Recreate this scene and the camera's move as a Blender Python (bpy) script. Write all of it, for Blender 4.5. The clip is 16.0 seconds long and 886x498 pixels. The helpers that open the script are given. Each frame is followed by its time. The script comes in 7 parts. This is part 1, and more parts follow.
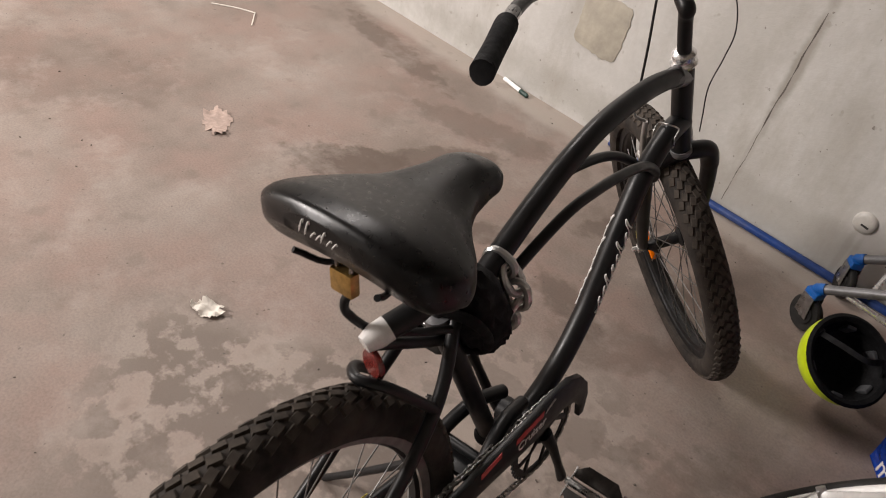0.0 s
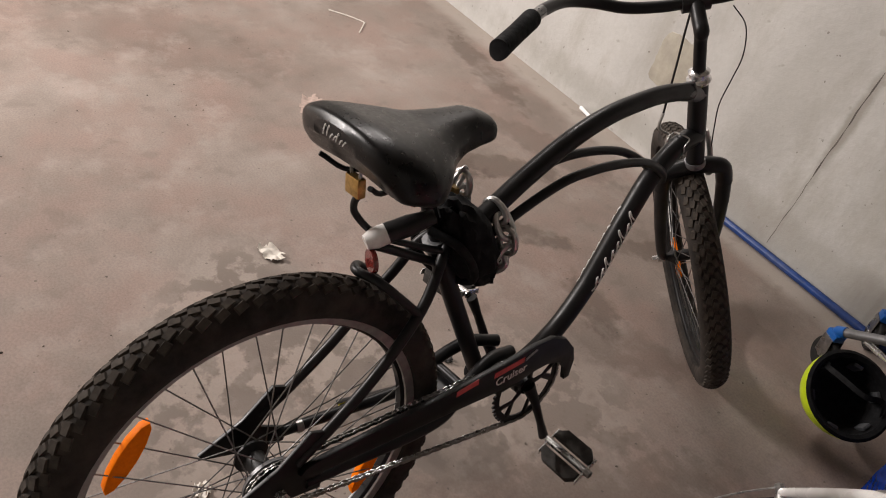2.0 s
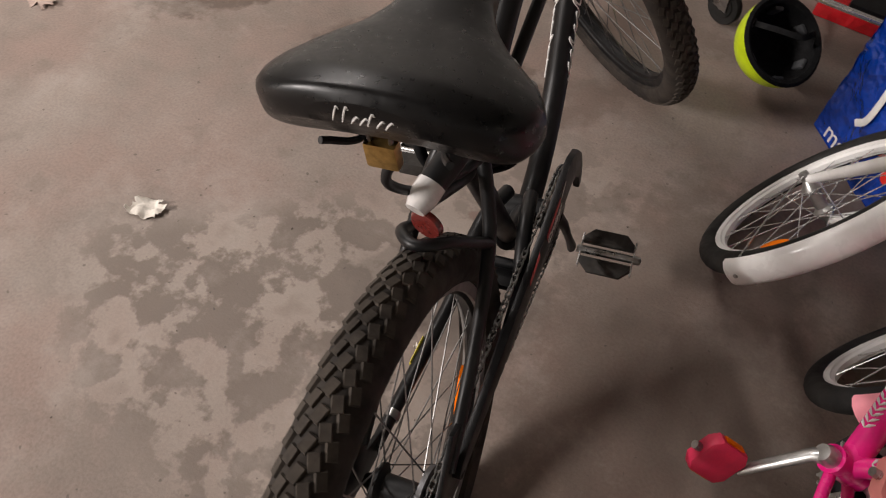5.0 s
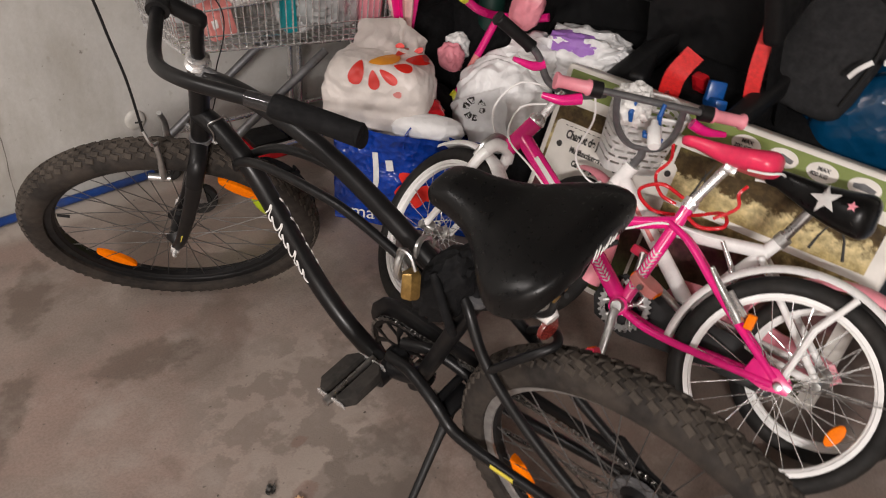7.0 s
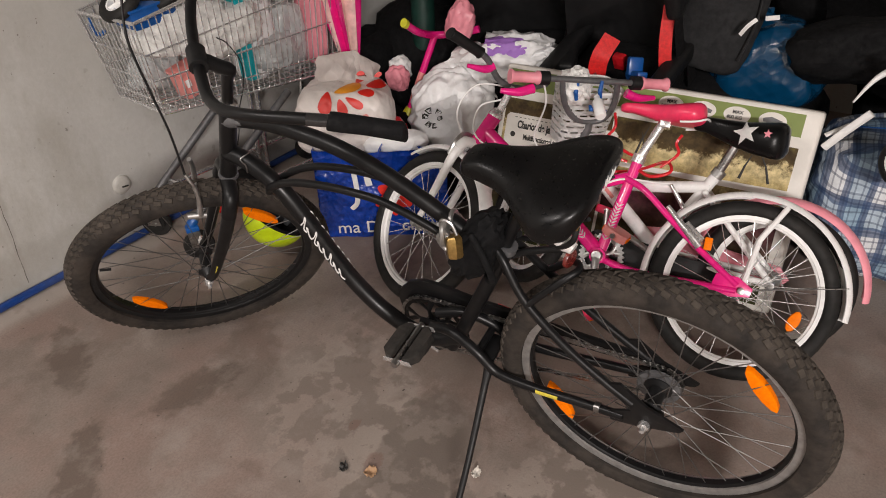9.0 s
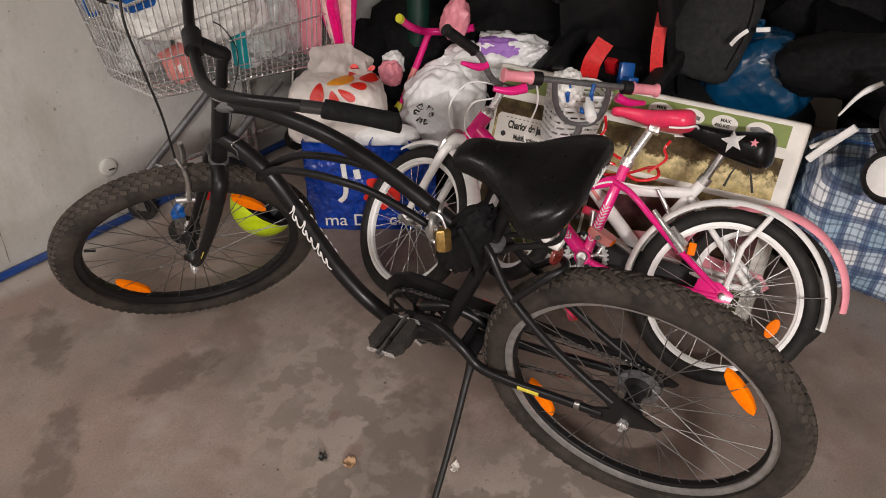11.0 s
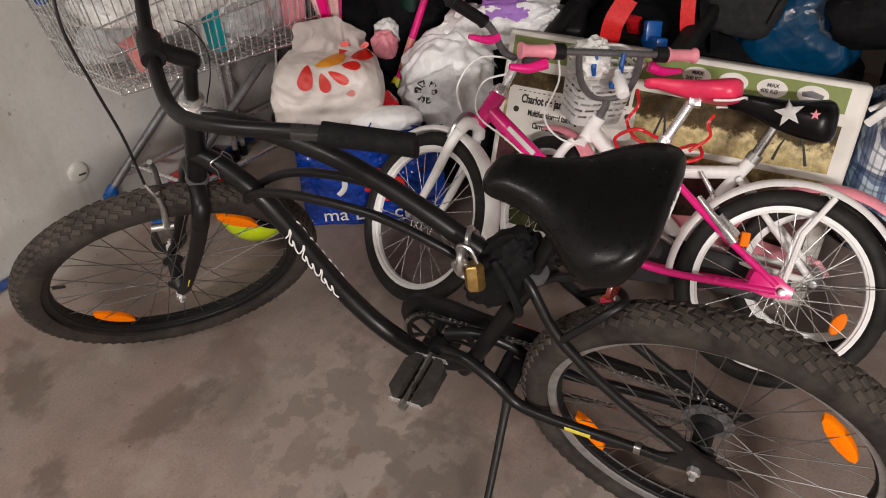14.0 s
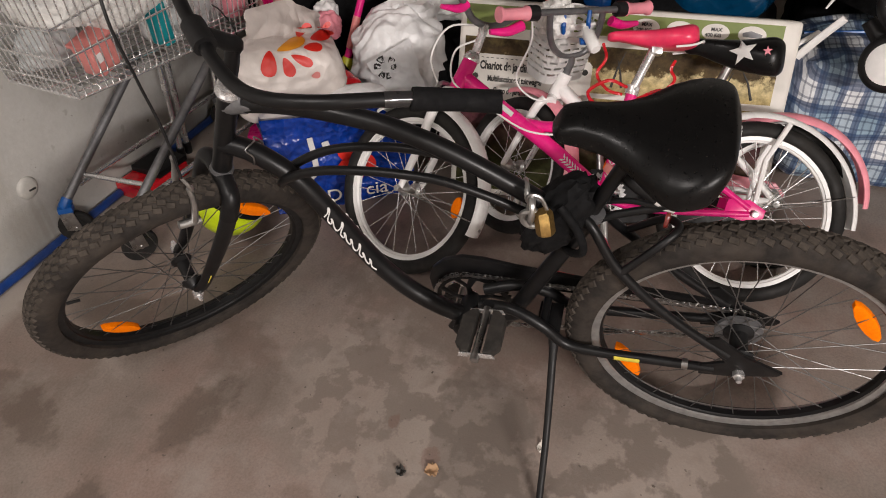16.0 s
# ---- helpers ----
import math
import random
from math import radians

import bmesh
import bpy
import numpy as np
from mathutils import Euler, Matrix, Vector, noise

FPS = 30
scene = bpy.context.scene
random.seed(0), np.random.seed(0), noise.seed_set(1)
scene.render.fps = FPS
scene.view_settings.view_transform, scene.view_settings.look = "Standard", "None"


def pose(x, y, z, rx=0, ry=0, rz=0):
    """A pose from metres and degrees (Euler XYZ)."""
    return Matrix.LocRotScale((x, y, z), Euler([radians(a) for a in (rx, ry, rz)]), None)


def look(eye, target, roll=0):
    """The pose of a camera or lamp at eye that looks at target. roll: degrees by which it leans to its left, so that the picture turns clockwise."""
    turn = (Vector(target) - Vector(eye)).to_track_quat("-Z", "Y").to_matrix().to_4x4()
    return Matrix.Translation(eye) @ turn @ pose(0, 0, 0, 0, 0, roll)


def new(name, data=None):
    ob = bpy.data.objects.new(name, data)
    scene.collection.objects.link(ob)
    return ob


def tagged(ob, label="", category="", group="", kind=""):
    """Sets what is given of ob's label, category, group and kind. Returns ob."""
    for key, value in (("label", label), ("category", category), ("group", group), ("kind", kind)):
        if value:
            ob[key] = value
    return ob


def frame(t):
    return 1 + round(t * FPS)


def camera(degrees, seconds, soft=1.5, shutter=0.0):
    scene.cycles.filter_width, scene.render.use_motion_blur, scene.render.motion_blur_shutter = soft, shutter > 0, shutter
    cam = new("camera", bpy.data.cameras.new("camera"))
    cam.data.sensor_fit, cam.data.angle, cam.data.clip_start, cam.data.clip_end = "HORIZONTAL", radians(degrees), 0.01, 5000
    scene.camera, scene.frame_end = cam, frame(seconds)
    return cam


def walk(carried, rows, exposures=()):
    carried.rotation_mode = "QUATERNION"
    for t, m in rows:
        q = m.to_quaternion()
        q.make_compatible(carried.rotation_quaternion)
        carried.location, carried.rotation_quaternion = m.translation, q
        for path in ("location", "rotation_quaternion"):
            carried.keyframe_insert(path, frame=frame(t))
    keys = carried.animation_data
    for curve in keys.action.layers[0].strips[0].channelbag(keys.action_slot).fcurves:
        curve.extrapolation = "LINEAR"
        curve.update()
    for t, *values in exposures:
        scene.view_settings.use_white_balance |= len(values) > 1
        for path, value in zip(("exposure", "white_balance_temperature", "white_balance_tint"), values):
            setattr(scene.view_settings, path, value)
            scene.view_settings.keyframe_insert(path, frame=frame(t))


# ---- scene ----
cam = camera(63.3, 16.0, soft=1.0, shutter=0.2)

PATH = [
    (0, (0.276, -0.205, 1.276), (-0.660, 1.031, 0.012), 12.4),
    (0.5, (0.358, -0.339, 1.324), (-0.550, 0.938, 0.080), 14.4),
    (1, (0.439, -0.302, 1.335), (-0.500, 0.977, 0.118), 13.6),
    (1.5, (0.530, -0.263, 1.326), (-0.577, 0.876, 0.111), 14.4),
    (2, (0.550, -0.271, 1.311), (-0.604, 0.810, 0.086), 15.2),
    (2.5, (0.581, -0.267, 1.304), (-0.530, 0.743, -0.017), 14.9),
    (3, (0.589, -0.265, 1.294), (-0.503, 0.750, -0.040), 14.6),
    (3.2, (0.583, -0.270, 1.288), (-0.501, 0.740, -0.056), 13.1),
    (5.3, (-0.055, -0.214, 1.231), (-0.216, 0.904, -0.419), 10.5),
    (5.5, (-0.155, -0.231, 1.221), (-0.159, 1.047, -0.317), 12.9),
    (5.8, (-0.347, -0.284, 1.260), (-0.090, 1.111, -0.150), 10.6),
    (6, (-0.441, -0.303, 1.288), (0.028, 1.092, -0.066), 11.9),
    (6.3, (-0.530, -0.256, 1.284), (0.167, 1.083, -0.028), 7.9),
    (6.5, (-0.595, -0.204, 1.279), (0.201, 1.059, -0.052), 5.3),
    (6.8, (-0.716, -0.182, 1.330), (0.346, 0.991, 0.107), 5.4),
    (7, (-0.792, -0.185, 1.330), (0.431, 0.875, 0.155), 5.2),
    (7.2, (-0.925, -0.207, 1.366), (0.315, 0.851, 0.207), -0.2),
    (7.5, (-1.041, -0.208, 1.387), (0.352, 0.703, 0.278), -0.3),
    (8, (-1.104, -0.189, 1.387), (0.316, 0.679, 0.277), -0.6),
    (8.5, (-1.115, -0.204, 1.386), (0.280, 0.698, 0.272), -1.5),
    (9, (-1.117, -0.212, 1.389), (0.258, 0.725, 0.279), -2.2),
    (9.2, (-1.118, -0.211, 1.384), (0.265, 0.702, 0.265), -1.3),
    (11.3, (-1.136, -0.213, 1.382), (0.266, 0.680, 0.271), 1.2),
    (11.5, (-1.137, -0.214, 1.382), (0.269, 0.667, 0.265), 1.2),
    (12, (-1.146, -0.218, 1.380), (0.257, 0.644, 0.245), 1.4),
    (12.5, (-1.146, -0.213, 1.379), (0.249, 0.662, 0.243), 2.0),
    (13, (-1.109, -0.175, 1.373), (0.283, 0.693, 0.228), 0.8),
    (13.5, (-1.026, -0.093, 1.373), (0.351, 0.792, 0.225), -1.7),
    (14, (-0.928, -0.019, 1.367), (0.405, 0.827, 0.139), -2.3),
    (14.5, (-0.959, 0.066, 1.355), (0.432, 0.776, 0.105), -1.5),
    (15, (-1.099, 0.191, 1.380), (0.406, 0.708, 0.168), -2.4),
    (15.5, (-1.136, 0.242, 1.377), (0.342, 0.742, 0.125), -2.5),
    (16, (-1.118, 0.224, 1.377), (0.323, 0.767, 0.102), -2.5),
]
walk(cam, [(t, look(eye, target, roll)) for t, eye, target, roll in PATH], [(0.0, 0.12), (0.8, -0.04), (1.5, 0.0), (6.0, 0.0), (8.0, -0.15), (16.0, -0.15)])

# ---- light ----
world = bpy.data.worlds.new("garage_air")
scene.world = world
world.use_nodes = True
world.node_tree.nodes["Background"].inputs[0].default_value = (0.9, 0.86, 0.8, 1)
world.node_tree.nodes["Background"].inputs[1].default_value = 0.0


def ceiling_tube(name, x, y, z, length, watts, turn=0.0):
    data = bpy.data.lights.new(name, "AREA")
    data.shape, data.size, data.size_y, data.energy = "RECTANGLE", length, 0.16, watts
    data.color = (1.0, 0.925, 0.89)
    ob = new(name, data)
    ob.matrix_world = pose(x, y, z, 0, 0, turn)
    return ob


ceiling_tube("ceiling_lamp", -1.9, 1.15, 2.36, 1.2, 38, 80)
far_lamp = ceiling_tube("ceiling_lamp", -3.6, -2.4, 2.36, 1.2, 325, 80)
far_lamp.matrix_world = look((-3.6, -2.4, 2.36), (-3.31, -2.18, 1.36))


# ---- materials ----
def nodes_of(name):
    m = bpy.data.materials.new(name)
    m.use_nodes = True
    nt = m.node_tree
    return m, nt, nt.nodes["Principled BSDF"]


def node(nt, kind, **values):
    n = nt.nodes.new(kind)
    for key, value in values.items():
        if key in n.inputs:
            n.inputs[key].default_value = value
    return n


def noise_of(nt, scale, detail=4.0, rough=0.55, coords="Object", stretch=None):
    tc = nt.nodes.new("ShaderNodeTexCoord")
    n = node(nt, "ShaderNodeTexNoise", Scale=scale, Detail=detail, Roughness=rough)
    if stretch:
        mp = nt.nodes.new("ShaderNodeMapping")
        mp.inputs["Scale"].default_value = stretch
        nt.links.new(tc.outputs[coords], mp.inputs[0])
        nt.links.new(mp.outputs[0], n.inputs["Vector"])
    else:
        nt.links.new(tc.outputs[coords], n.inputs["Vector"])
    return n.outputs["Fac"]


def ramp(nt, fac, stops):
    r = nt.nodes.new("ShaderNodeValToRGB")
    while len(r.color_ramp.elements) < len(stops):
        r.color_ramp.elements.new(0.5)
    for e, (at, col) in zip(r.color_ramp.elements, stops):
        e.position, e.color = at, (*col, 1) if len(col) == 3 else col
    nt.links.new(fac, r.inputs[0])
    return r.outputs[0]


def mixed(nt, fac, a, b, mode="MIX"):
    m = nt.nodes.new("ShaderNodeMix")
    m.data_type, m.blend_type = "RGBA", mode
    for i, v in ((0, fac), (6, a), (7, b)):
        if isinstance(v, (int, float)):
            m.inputs[i].default_value = v
        elif isinstance(v, tuple):
            m.inputs[i].default_value = (*v[:3], 1)
        else:
            nt.links.new(v, m.inputs[i])
    return m.outputs[2]


def bumped(nt, bsdf, fac, strength, distance):
    b = node(nt, "ShaderNodeBump", Strength=strength, Distance=distance)
    nt.links.new(fac, b.inputs["Height"])
    nt.links.new(b.outputs[0], bsdf.inputs["Normal"])


def surface(name, col, rough=0.5, metal=0.0, vary=0.15, scale=30.0, bump=0.0, dust=0.0, dust_col=(0.3, 0.25, 0.2), dist=0.002, coat=0.0, stretch=None, gloss=0.5):
    """A plain material with mottled colour, uneven gloss, and dust or dirt in patches."""
    m, nt, b = nodes_of(name)
    fine = noise_of(nt, scale, 5.0, 0.6, stretch=stretch)
    dark = tuple(c * (1 - vary) for c in col)
    light = tuple(min(1.0, c * (1 + vary)) for c in col)
    out = ramp(nt, fine, [(0.3, dark), (0.7, light)])
    if dust:
        patch = noise_of(nt, scale * 0.22, 6.0, 0.65)
        mask = ramp(nt, patch, [(0.42, (0, 0, 0)), (0.72, (dust, dust, dust))])
        out = mixed(nt, mask, out, dust_col)
    nt.links.new(out, b.inputs["Base Color"])
    rr = ramp(nt, noise_of(nt, scale * 0.6, 3.0), [(0.3, (rough * 0.8,) * 3), (0.7, (min(1.0, rough * 1.2),) * 3)])
    nt.links.new(rr, b.inputs["Roughness"])
    b.inputs["Metallic"].default_value = metal
    b.inputs["Specular IOR Level"].default_value = gloss
    b.inputs["Coat Weight"].default_value = coat
    if bump:
        bumped(nt, b, fine, bump, dist)
    return m


def film(name, col, rough=0.35, vary=0.06, scale=9.0, depth=0.012, strength=0.7, coat=0.3):
    """Thin plastic film with crisp crumple ridges at two sizes."""
    m, nt, b = nodes_of(name)
    tc = nt.nodes.new("ShaderNodeTexCoord")
    wob = node(nt, "ShaderNodeTexNoise", Scale=scale * 0.5, Detail=3.0)
    nt.links.new(tc.outputs["Object"], wob.inputs["Vector"])
    soft_co = nt.nodes.new("ShaderNodeVectorMath")
    soft_co.operation = "MULTIPLY_ADD"
    nt.links.new(wob.outputs["Color"], soft_co.inputs[0])
    soft_co.inputs[1].default_value = (0.9 / scale,) * 3
    nt.links.new(tc.outputs["Object"], soft_co.inputs[2])
    heights = []
    for k in (1.0, 2.7):
        v = node(nt, "ShaderNodeTexVoronoi", Scale=scale * k)
        nt.links.new(soft_co.outputs[0], v.inputs["Vector"])
        heights.append(v.outputs["Distance"])
    folds = nt.nodes.new("ShaderNodeTexNoise")
    folds.noise_type = "RIDGED_MULTIFRACTAL"
    folds.inputs["Scale"].default_value, folds.inputs["Detail"].default_value = scale * 0.55, 3.0
    nt.links.new(soft_co.outputs[0], folds.inputs["Vector"])
    h = mixed(nt, 0.5, mixed(nt, 0.4, heights[0], heights[1]), folds.outputs[0])
    fine = noise_of(nt, scale * 3, 5.0, 0.6)
    nt.links.new(ramp(nt, fine, [(0.3, tuple(c * (1 - vary) for c in col)), (0.7, tuple(min(1.0, c * (1 + vary)) for c in col))]), b.inputs["Base Color"])
    b.inputs["Roughness"].default_value = rough
    b.inputs["Coat Weight"].default_value = coat
    bumped(nt, b, h, strength, depth)
    return m


def blob(nt, coord, cx, cy, rx, ry, turn=0.0, rag=0.5, edge=0.3, freq=7.0, cz=0.0, rz=1.0, tilt=0.0):
    """A mask that is 1 inside a ragged ellipse of the ground and falls to 0 outside."""
    mp = nt.nodes.new("ShaderNodeMapping")
    mp.vector_type = "TEXTURE"
    mp.inputs["Location"].default_value = (cx, cy, cz)
    mp.inputs["Rotation"].default_value = (0, radians(tilt), radians(turn))
    mp.inputs["Scale"].default_value = (rx, ry, rz)
    nt.links.new(coord, mp.inputs[0])
    ln = nt.nodes.new("ShaderNodeVectorMath")
    ln.operation = "LENGTH"
    nt.links.new(mp.outputs[0], ln.inputs[0])
    n = node(nt, "ShaderNodeTexNoise", Scale=freq, Detail=5.0, Roughness=0.6)
    nt.links.new(coord, n.inputs["Vector"])
    ad = nt.nodes.new("ShaderNodeMath")
    ad.operation = "MULTIPLY_ADD"
    nt.links.new(n.outputs["Fac"], ad.inputs[0])
    ad.inputs[1].default_value = 2 * rag
    nt.links.new(ln.outputs["Value"], ad.inputs[2])
    mr = nt.nodes.new("ShaderNodeMapRange")
    mr.interpolation_type = "SMOOTHSTEP"
    for i, v in ((1, 1 + rag + edge), (2, 1 + rag - edge), (3, 0.0), (4, 1.0)):
        mr.inputs[i].default_value = v
    nt.links.new(ad.outputs[0], mr.inputs[0])
    return mr.outputs[0]


def scaled(nt, fac, k):
    m = nt.nodes.new("ShaderNodeMath")
    m.operation = "MULTIPLY"
    nt.links.new(fac, m.inputs[0])
    if isinstance(k, (int, float)):
        m.inputs[1].default_value = k
    else:
        nt.links.new(k, m.inputs[1])
    return m.outputs[0]


def concrete_floor():
    m, nt, b = nodes_of("worn_concrete_floor")
    tc = nt.nodes.new("ShaderNodeTexCoord")
    co = tc.outputs["Object"]
    big = noise_of(nt, 1.3, 4.0, 0.6)
    mid = noise_of(nt, 7.0, 6.0, 0.65)
    fine = noise_of(nt, 160.0, 3.0, 0.6)
    out = ramp(nt, big, [(0.3, (0.175, 0.138, 0.115)), (0.5, (0.232, 0.188, 0.16)), (0.72, (0.295, 0.253, 0.223))])
    out = mixed(nt, 0.55, out, ramp(nt, mid, [(0.32, (0.66, 0.63, 0.6)), (0.5, (0.95, 0.945, 0.94)), (0.66, (1.12, 1.12, 1.12))]), "MULTIPLY")
    rosy = ramp(nt, noise_of(nt, 3.1, 5.0, 0.6), [(0.43, (0, 0, 0)), (0.62, (0.6, 0.6, 0.6))])
    out = mixed(nt, rosy, out, (0.26, 0.178, 0.148))
    out = mixed(nt, 0.35, out, ramp(nt, fine, [(0.35, (0.6, 0.6, 0.6)), (0.6, (1.1, 1.1, 1.1))]), "MULTIPLY")
    # damp, ragged darker patches with paler dried islands between them
    broken = ramp(nt, noise_of(nt, 10.0, 5.0, 0.55), [(0.48, (1, 1, 1)), (0.53, (0, 0, 0))])
    for cx, cy, rx, ry, turn, k in ((-0.327, 0.492, 0.36, 0.17, 20, 0.95), (-0.461, 0.194, 0.42, 0.24, -15, 0.85), (-0.145, 0.794, 0.3, 0.2, 30, 0.55), (-0.1, 0.12, 0.25, 0.2, 0, 0.6)):
        zone = blob(nt, co, cx, cy, rx, ry, turn, 0.5, 0.3, 5.0)
        out = mixed(nt, scaled(nt, zone, 0.45), out, (0.34, 0.29, 0.25))
        out = mixed(nt, scaled(nt, scaled(nt, zone, broken), k), out, (0.148, 0.118, 0.098))
    out = mixed(nt, scaled(nt, blob(nt, co, -0.165, 0.504, 0.2, 0.12, 15, 0.5, 0.06, 9.0), 0.5), out, (0.14, 0.115, 0.097))
    # oil and damp stains, and a broad darker patch between the bicycles
    for cx, cy, rx, ry, turn, k in ((-1.131, 1.106, 0.2, 0.09, 45, 0.75), (-1.005, 1.356, 0.22, 0.07, 60, 0.6), (-0.68, 1.17, 0.19, 0.05, 48, 0.6), (-0.42, 1.6, 0.16, 0.05, 60, 0.5), (-0.31, 1.17, 0.13, 0.06, -15, 0.5), (-1.707, 1.785, 0.35, 0.07, -10, 0.5), (-1.033, 1.642, 0.3, 0.08, 20, 0.35), (-0.156, 1.139, 0.16, 0.09, 30, 0.3), (-0.17, 1.581, 0.4, 0.09, -4, 0.25), (0.293, 0.538, 0.3, 0.5, 0, 0.35), (-2.238, 0.447, 0.5, 0.25, 40, 0.2)):
        out = mixed(nt, scaled(nt, blob(nt, co, cx, cy, rx, ry, turn, 0.9, 0.25, 19.0), min(0.9, k * 1.15)), out, (0.095, 0.068, 0.052))
    for cx, cy, rx, ry, turn in ((-0.263, 0.598, 0.035, 0.02, 20), (-0.191, 0.714, 0.02, 0.012, 0)):
        out = mixed(nt, scaled(nt, blob(nt, co, cx, cy, rx, ry, turn, 0.9, 0.2, 40.0), 0.45), out, (0.17, 0.09, 0.07))
    # light scuffed strip of dust at the foot of the wall
    out = mixed(nt, scaled(nt, blob(nt, co, -0.8, 1.97, 2.4, 0.09, -1.7, 0.5, 0.4, 6.0), 0.5), out, (0.45, 0.41, 0.36))
    spots = ramp(nt, noise_of(nt, 10.0, 2.5, 0.5), [(0.62, (0, 0, 0)), (0.7, (0.28, 0.28, 0.28))])
    out = mixed(nt, spots, out, (0.13, 0.1, 0.08))
    pale = ramp(nt, noise_of(nt, 3.4, 8.0, 0.72), [(0.52, (0, 0, 0)), (0.66, (0.38, 0.38, 0.38))])
    out = mixed(nt, pale, out, (0.37, 0.325, 0.29))
    specks = ramp(nt, noise_of(nt, 70.0, 1.0, 0.4), [(0.75, (0, 0, 0)), (0.78, (0.55, 0.55, 0.55))])
    out = mixed(nt, specks, out, (0.06, 0.05, 0.04))
    nt.links.new(out, b.inputs["Base Color"])
    nt.links.new(ramp(nt, mid, [(0.3, (0.6,) * 3), (0.7, (0.85,) * 3)]), b.inputs["Roughness"])
    h = mixed(nt, 0.5, mid, fine)
    bumped(nt, b, h, 0.35, 0.004)
    return m


def painted_wall():
    m, nt, b = nodes_of("scuffed_plaster_wall")
    tc = nt.nodes.new("ShaderNodeTexCoord")
    co = tc.outputs["Object"]
    big = noise_of(nt, 2.2, 5.0, 0.6)
    fine = noise_of(nt, 60.0, 5.0, 0.65)
    out = ramp(nt, big, [(0.3, (0.43, 0.418, 0.395)), (0.55, (0.52, 0.51, 0.485)), (0.75, (0.57, 0.562, 0.54))])
    out = mixed(nt, 0.3, out, ramp(nt, fine, [(0.3, (0.8, 0.79, 0.77)), (0.7, (1.05, 1.05, 1.05))]), "MULTIPLY")
    smear = ramp(nt, noise_of(nt, 5.0, 6.0, 0.7, stretch=(1, 1, 0.35)), [(0.5, (0, 0, 0)), (0.7, (0.55,) * 3)])
    out = mixed(nt, smear, out, (0.33, 0.305, 0.262))
    dots = ramp(nt, noise_of(nt, 26.0, 2.0, 0.5), [(0.7, (0, 0, 0)), (0.76, (0.55,) * 3)])
    out = mixed(nt, dots, out, (0.3, 0.28, 0.24))
    # smudges along the crack, rubbed dirt low down, and a drip under the cap
    for cx, cz, rx, rz, tilt, k in ((-0.268, 0.52, 0.02, 0.18, 2, 0.75), (-0.28, 0.3, 0.012, 0.2, 2, 0.3), (-0.45, 0.5, 0.12, 0.3, 20, 0.25), (0.1, 0.75, 0.25, 0.2, 30, 0.3), (-0.3, 0.09, 1.6, 0.07, 0, 0.4), (0.105, 0.1, 0.01, 0.12, 0, 0.35), (0.13, 0.08, 0.008, 0.1, 0, 0.3)):
        out = mixed(nt, scaled(nt, blob(nt, co, cx, 1.985 - 0.03 * cx, rx, 1.0, 0.0, 0.7, 0.5, 14.0, cz, rz, tilt), k), out, (0.27, 0.25, 0.215))
    flecks = ramp(nt, noise_of(nt, 45.0, 2.0, 0.5), [(0.73, (0, 0, 0)), (0.76, (0.8,) * 3)])
    out = mixed(nt, flecks, out, (0.17, 0.15, 0.13))
    nt.links.new(out, b.inputs["Base Color"])
    b.inputs["Roughness"].default_value = 0.75
    bumped(nt, b, mixed(nt, 0.6, big, fine), 0.3, 0.006)
    return m


FLOOR, WALL = concrete_floor(), painted_wall()
BARE = surface("bare_concrete", (0.33, 0.31, 0.28), 0.9, vary=0.2, scale=9, bump=0.4, dist=0.006)
MATT_BLACK = surface("satin_black_paint", (0.0055, 0.0055, 0.006), 0.38, vary=0.3, scale=45, dust=0.08, dust_col=(0.03, 0.027, 0.024), gloss=0.3)
RUBBER = surface("dusty_tyre_rubber", (0.021, 0.018, 0.016), 0.85, vary=0.35, scale=60, bump=0.4, dust=0.7, dust_col=(0.07, 0.056, 0.045), gloss=0.25)
SIDEWALL = surface("tyre_sidewall", (0.012, 0.0115, 0.011), 0.7, vary=0.3, scale=50, dust=0.4, dust_col=(0.04, 0.035, 0.03), gloss=0.3)
BLACK_PLASTIC = surface("black_plastic", (0.007, 0.007, 0.0075), 0.5, vary=0.25, scale=60, dust=0.1, dust_col=(0.04, 0.037, 0.034), gloss=0.35)
SADDLE = surface("black_vinyl", (0.0045, 0.0045, 0.0047), 0.32, vary=0.2, scale=220, bump=0.08, dist=0.0005, gloss=0.24)
BLACK_CLOTH = surface("black_nylon", (0.0045, 0.0045, 0.005), 0.85, vary=0.4, scale=90, bump=0.6, dist=0.002, gloss=0.2)
CHARCOAL = surface("charcoal_cloth", (0.045, 0.047, 0.05), 0.9, vary=0.3, scale=80, bump=0.5)
LINER = surface("dark_grey_padding", (0.022, 0.022, 0.023), 0.85, vary=0.25, scale=60, bump=0.4, gloss=0.2)
CHROME = surface("scratched_chrome", (0.78, 0.775, 0.77), 0.25, 0.8, vary=0.12, scale=50, dust=0.15, dust_col=(0.4, 0.38, 0.35))
SPOKE = surface("dark_spoke_steel", (0.2, 0.195, 0.19), 0.4, 0.9, vary=0.3, scale=70)
TREAD = surface("dusty_tread_blocks", (0.042, 0.035, 0.029), 0.9, vary=0.45, scale=70, dust=0.7, dust_col=(0.08, 0.066, 0.054), gloss=0.2)
RIM_SIDE = surface("worn_rim_side", (0.36, 0.35, 0.34), 0.42, 0.65, vary=0.2, scale=60, dust=0.3, dust_col=(0.2, 0.18, 0.16))
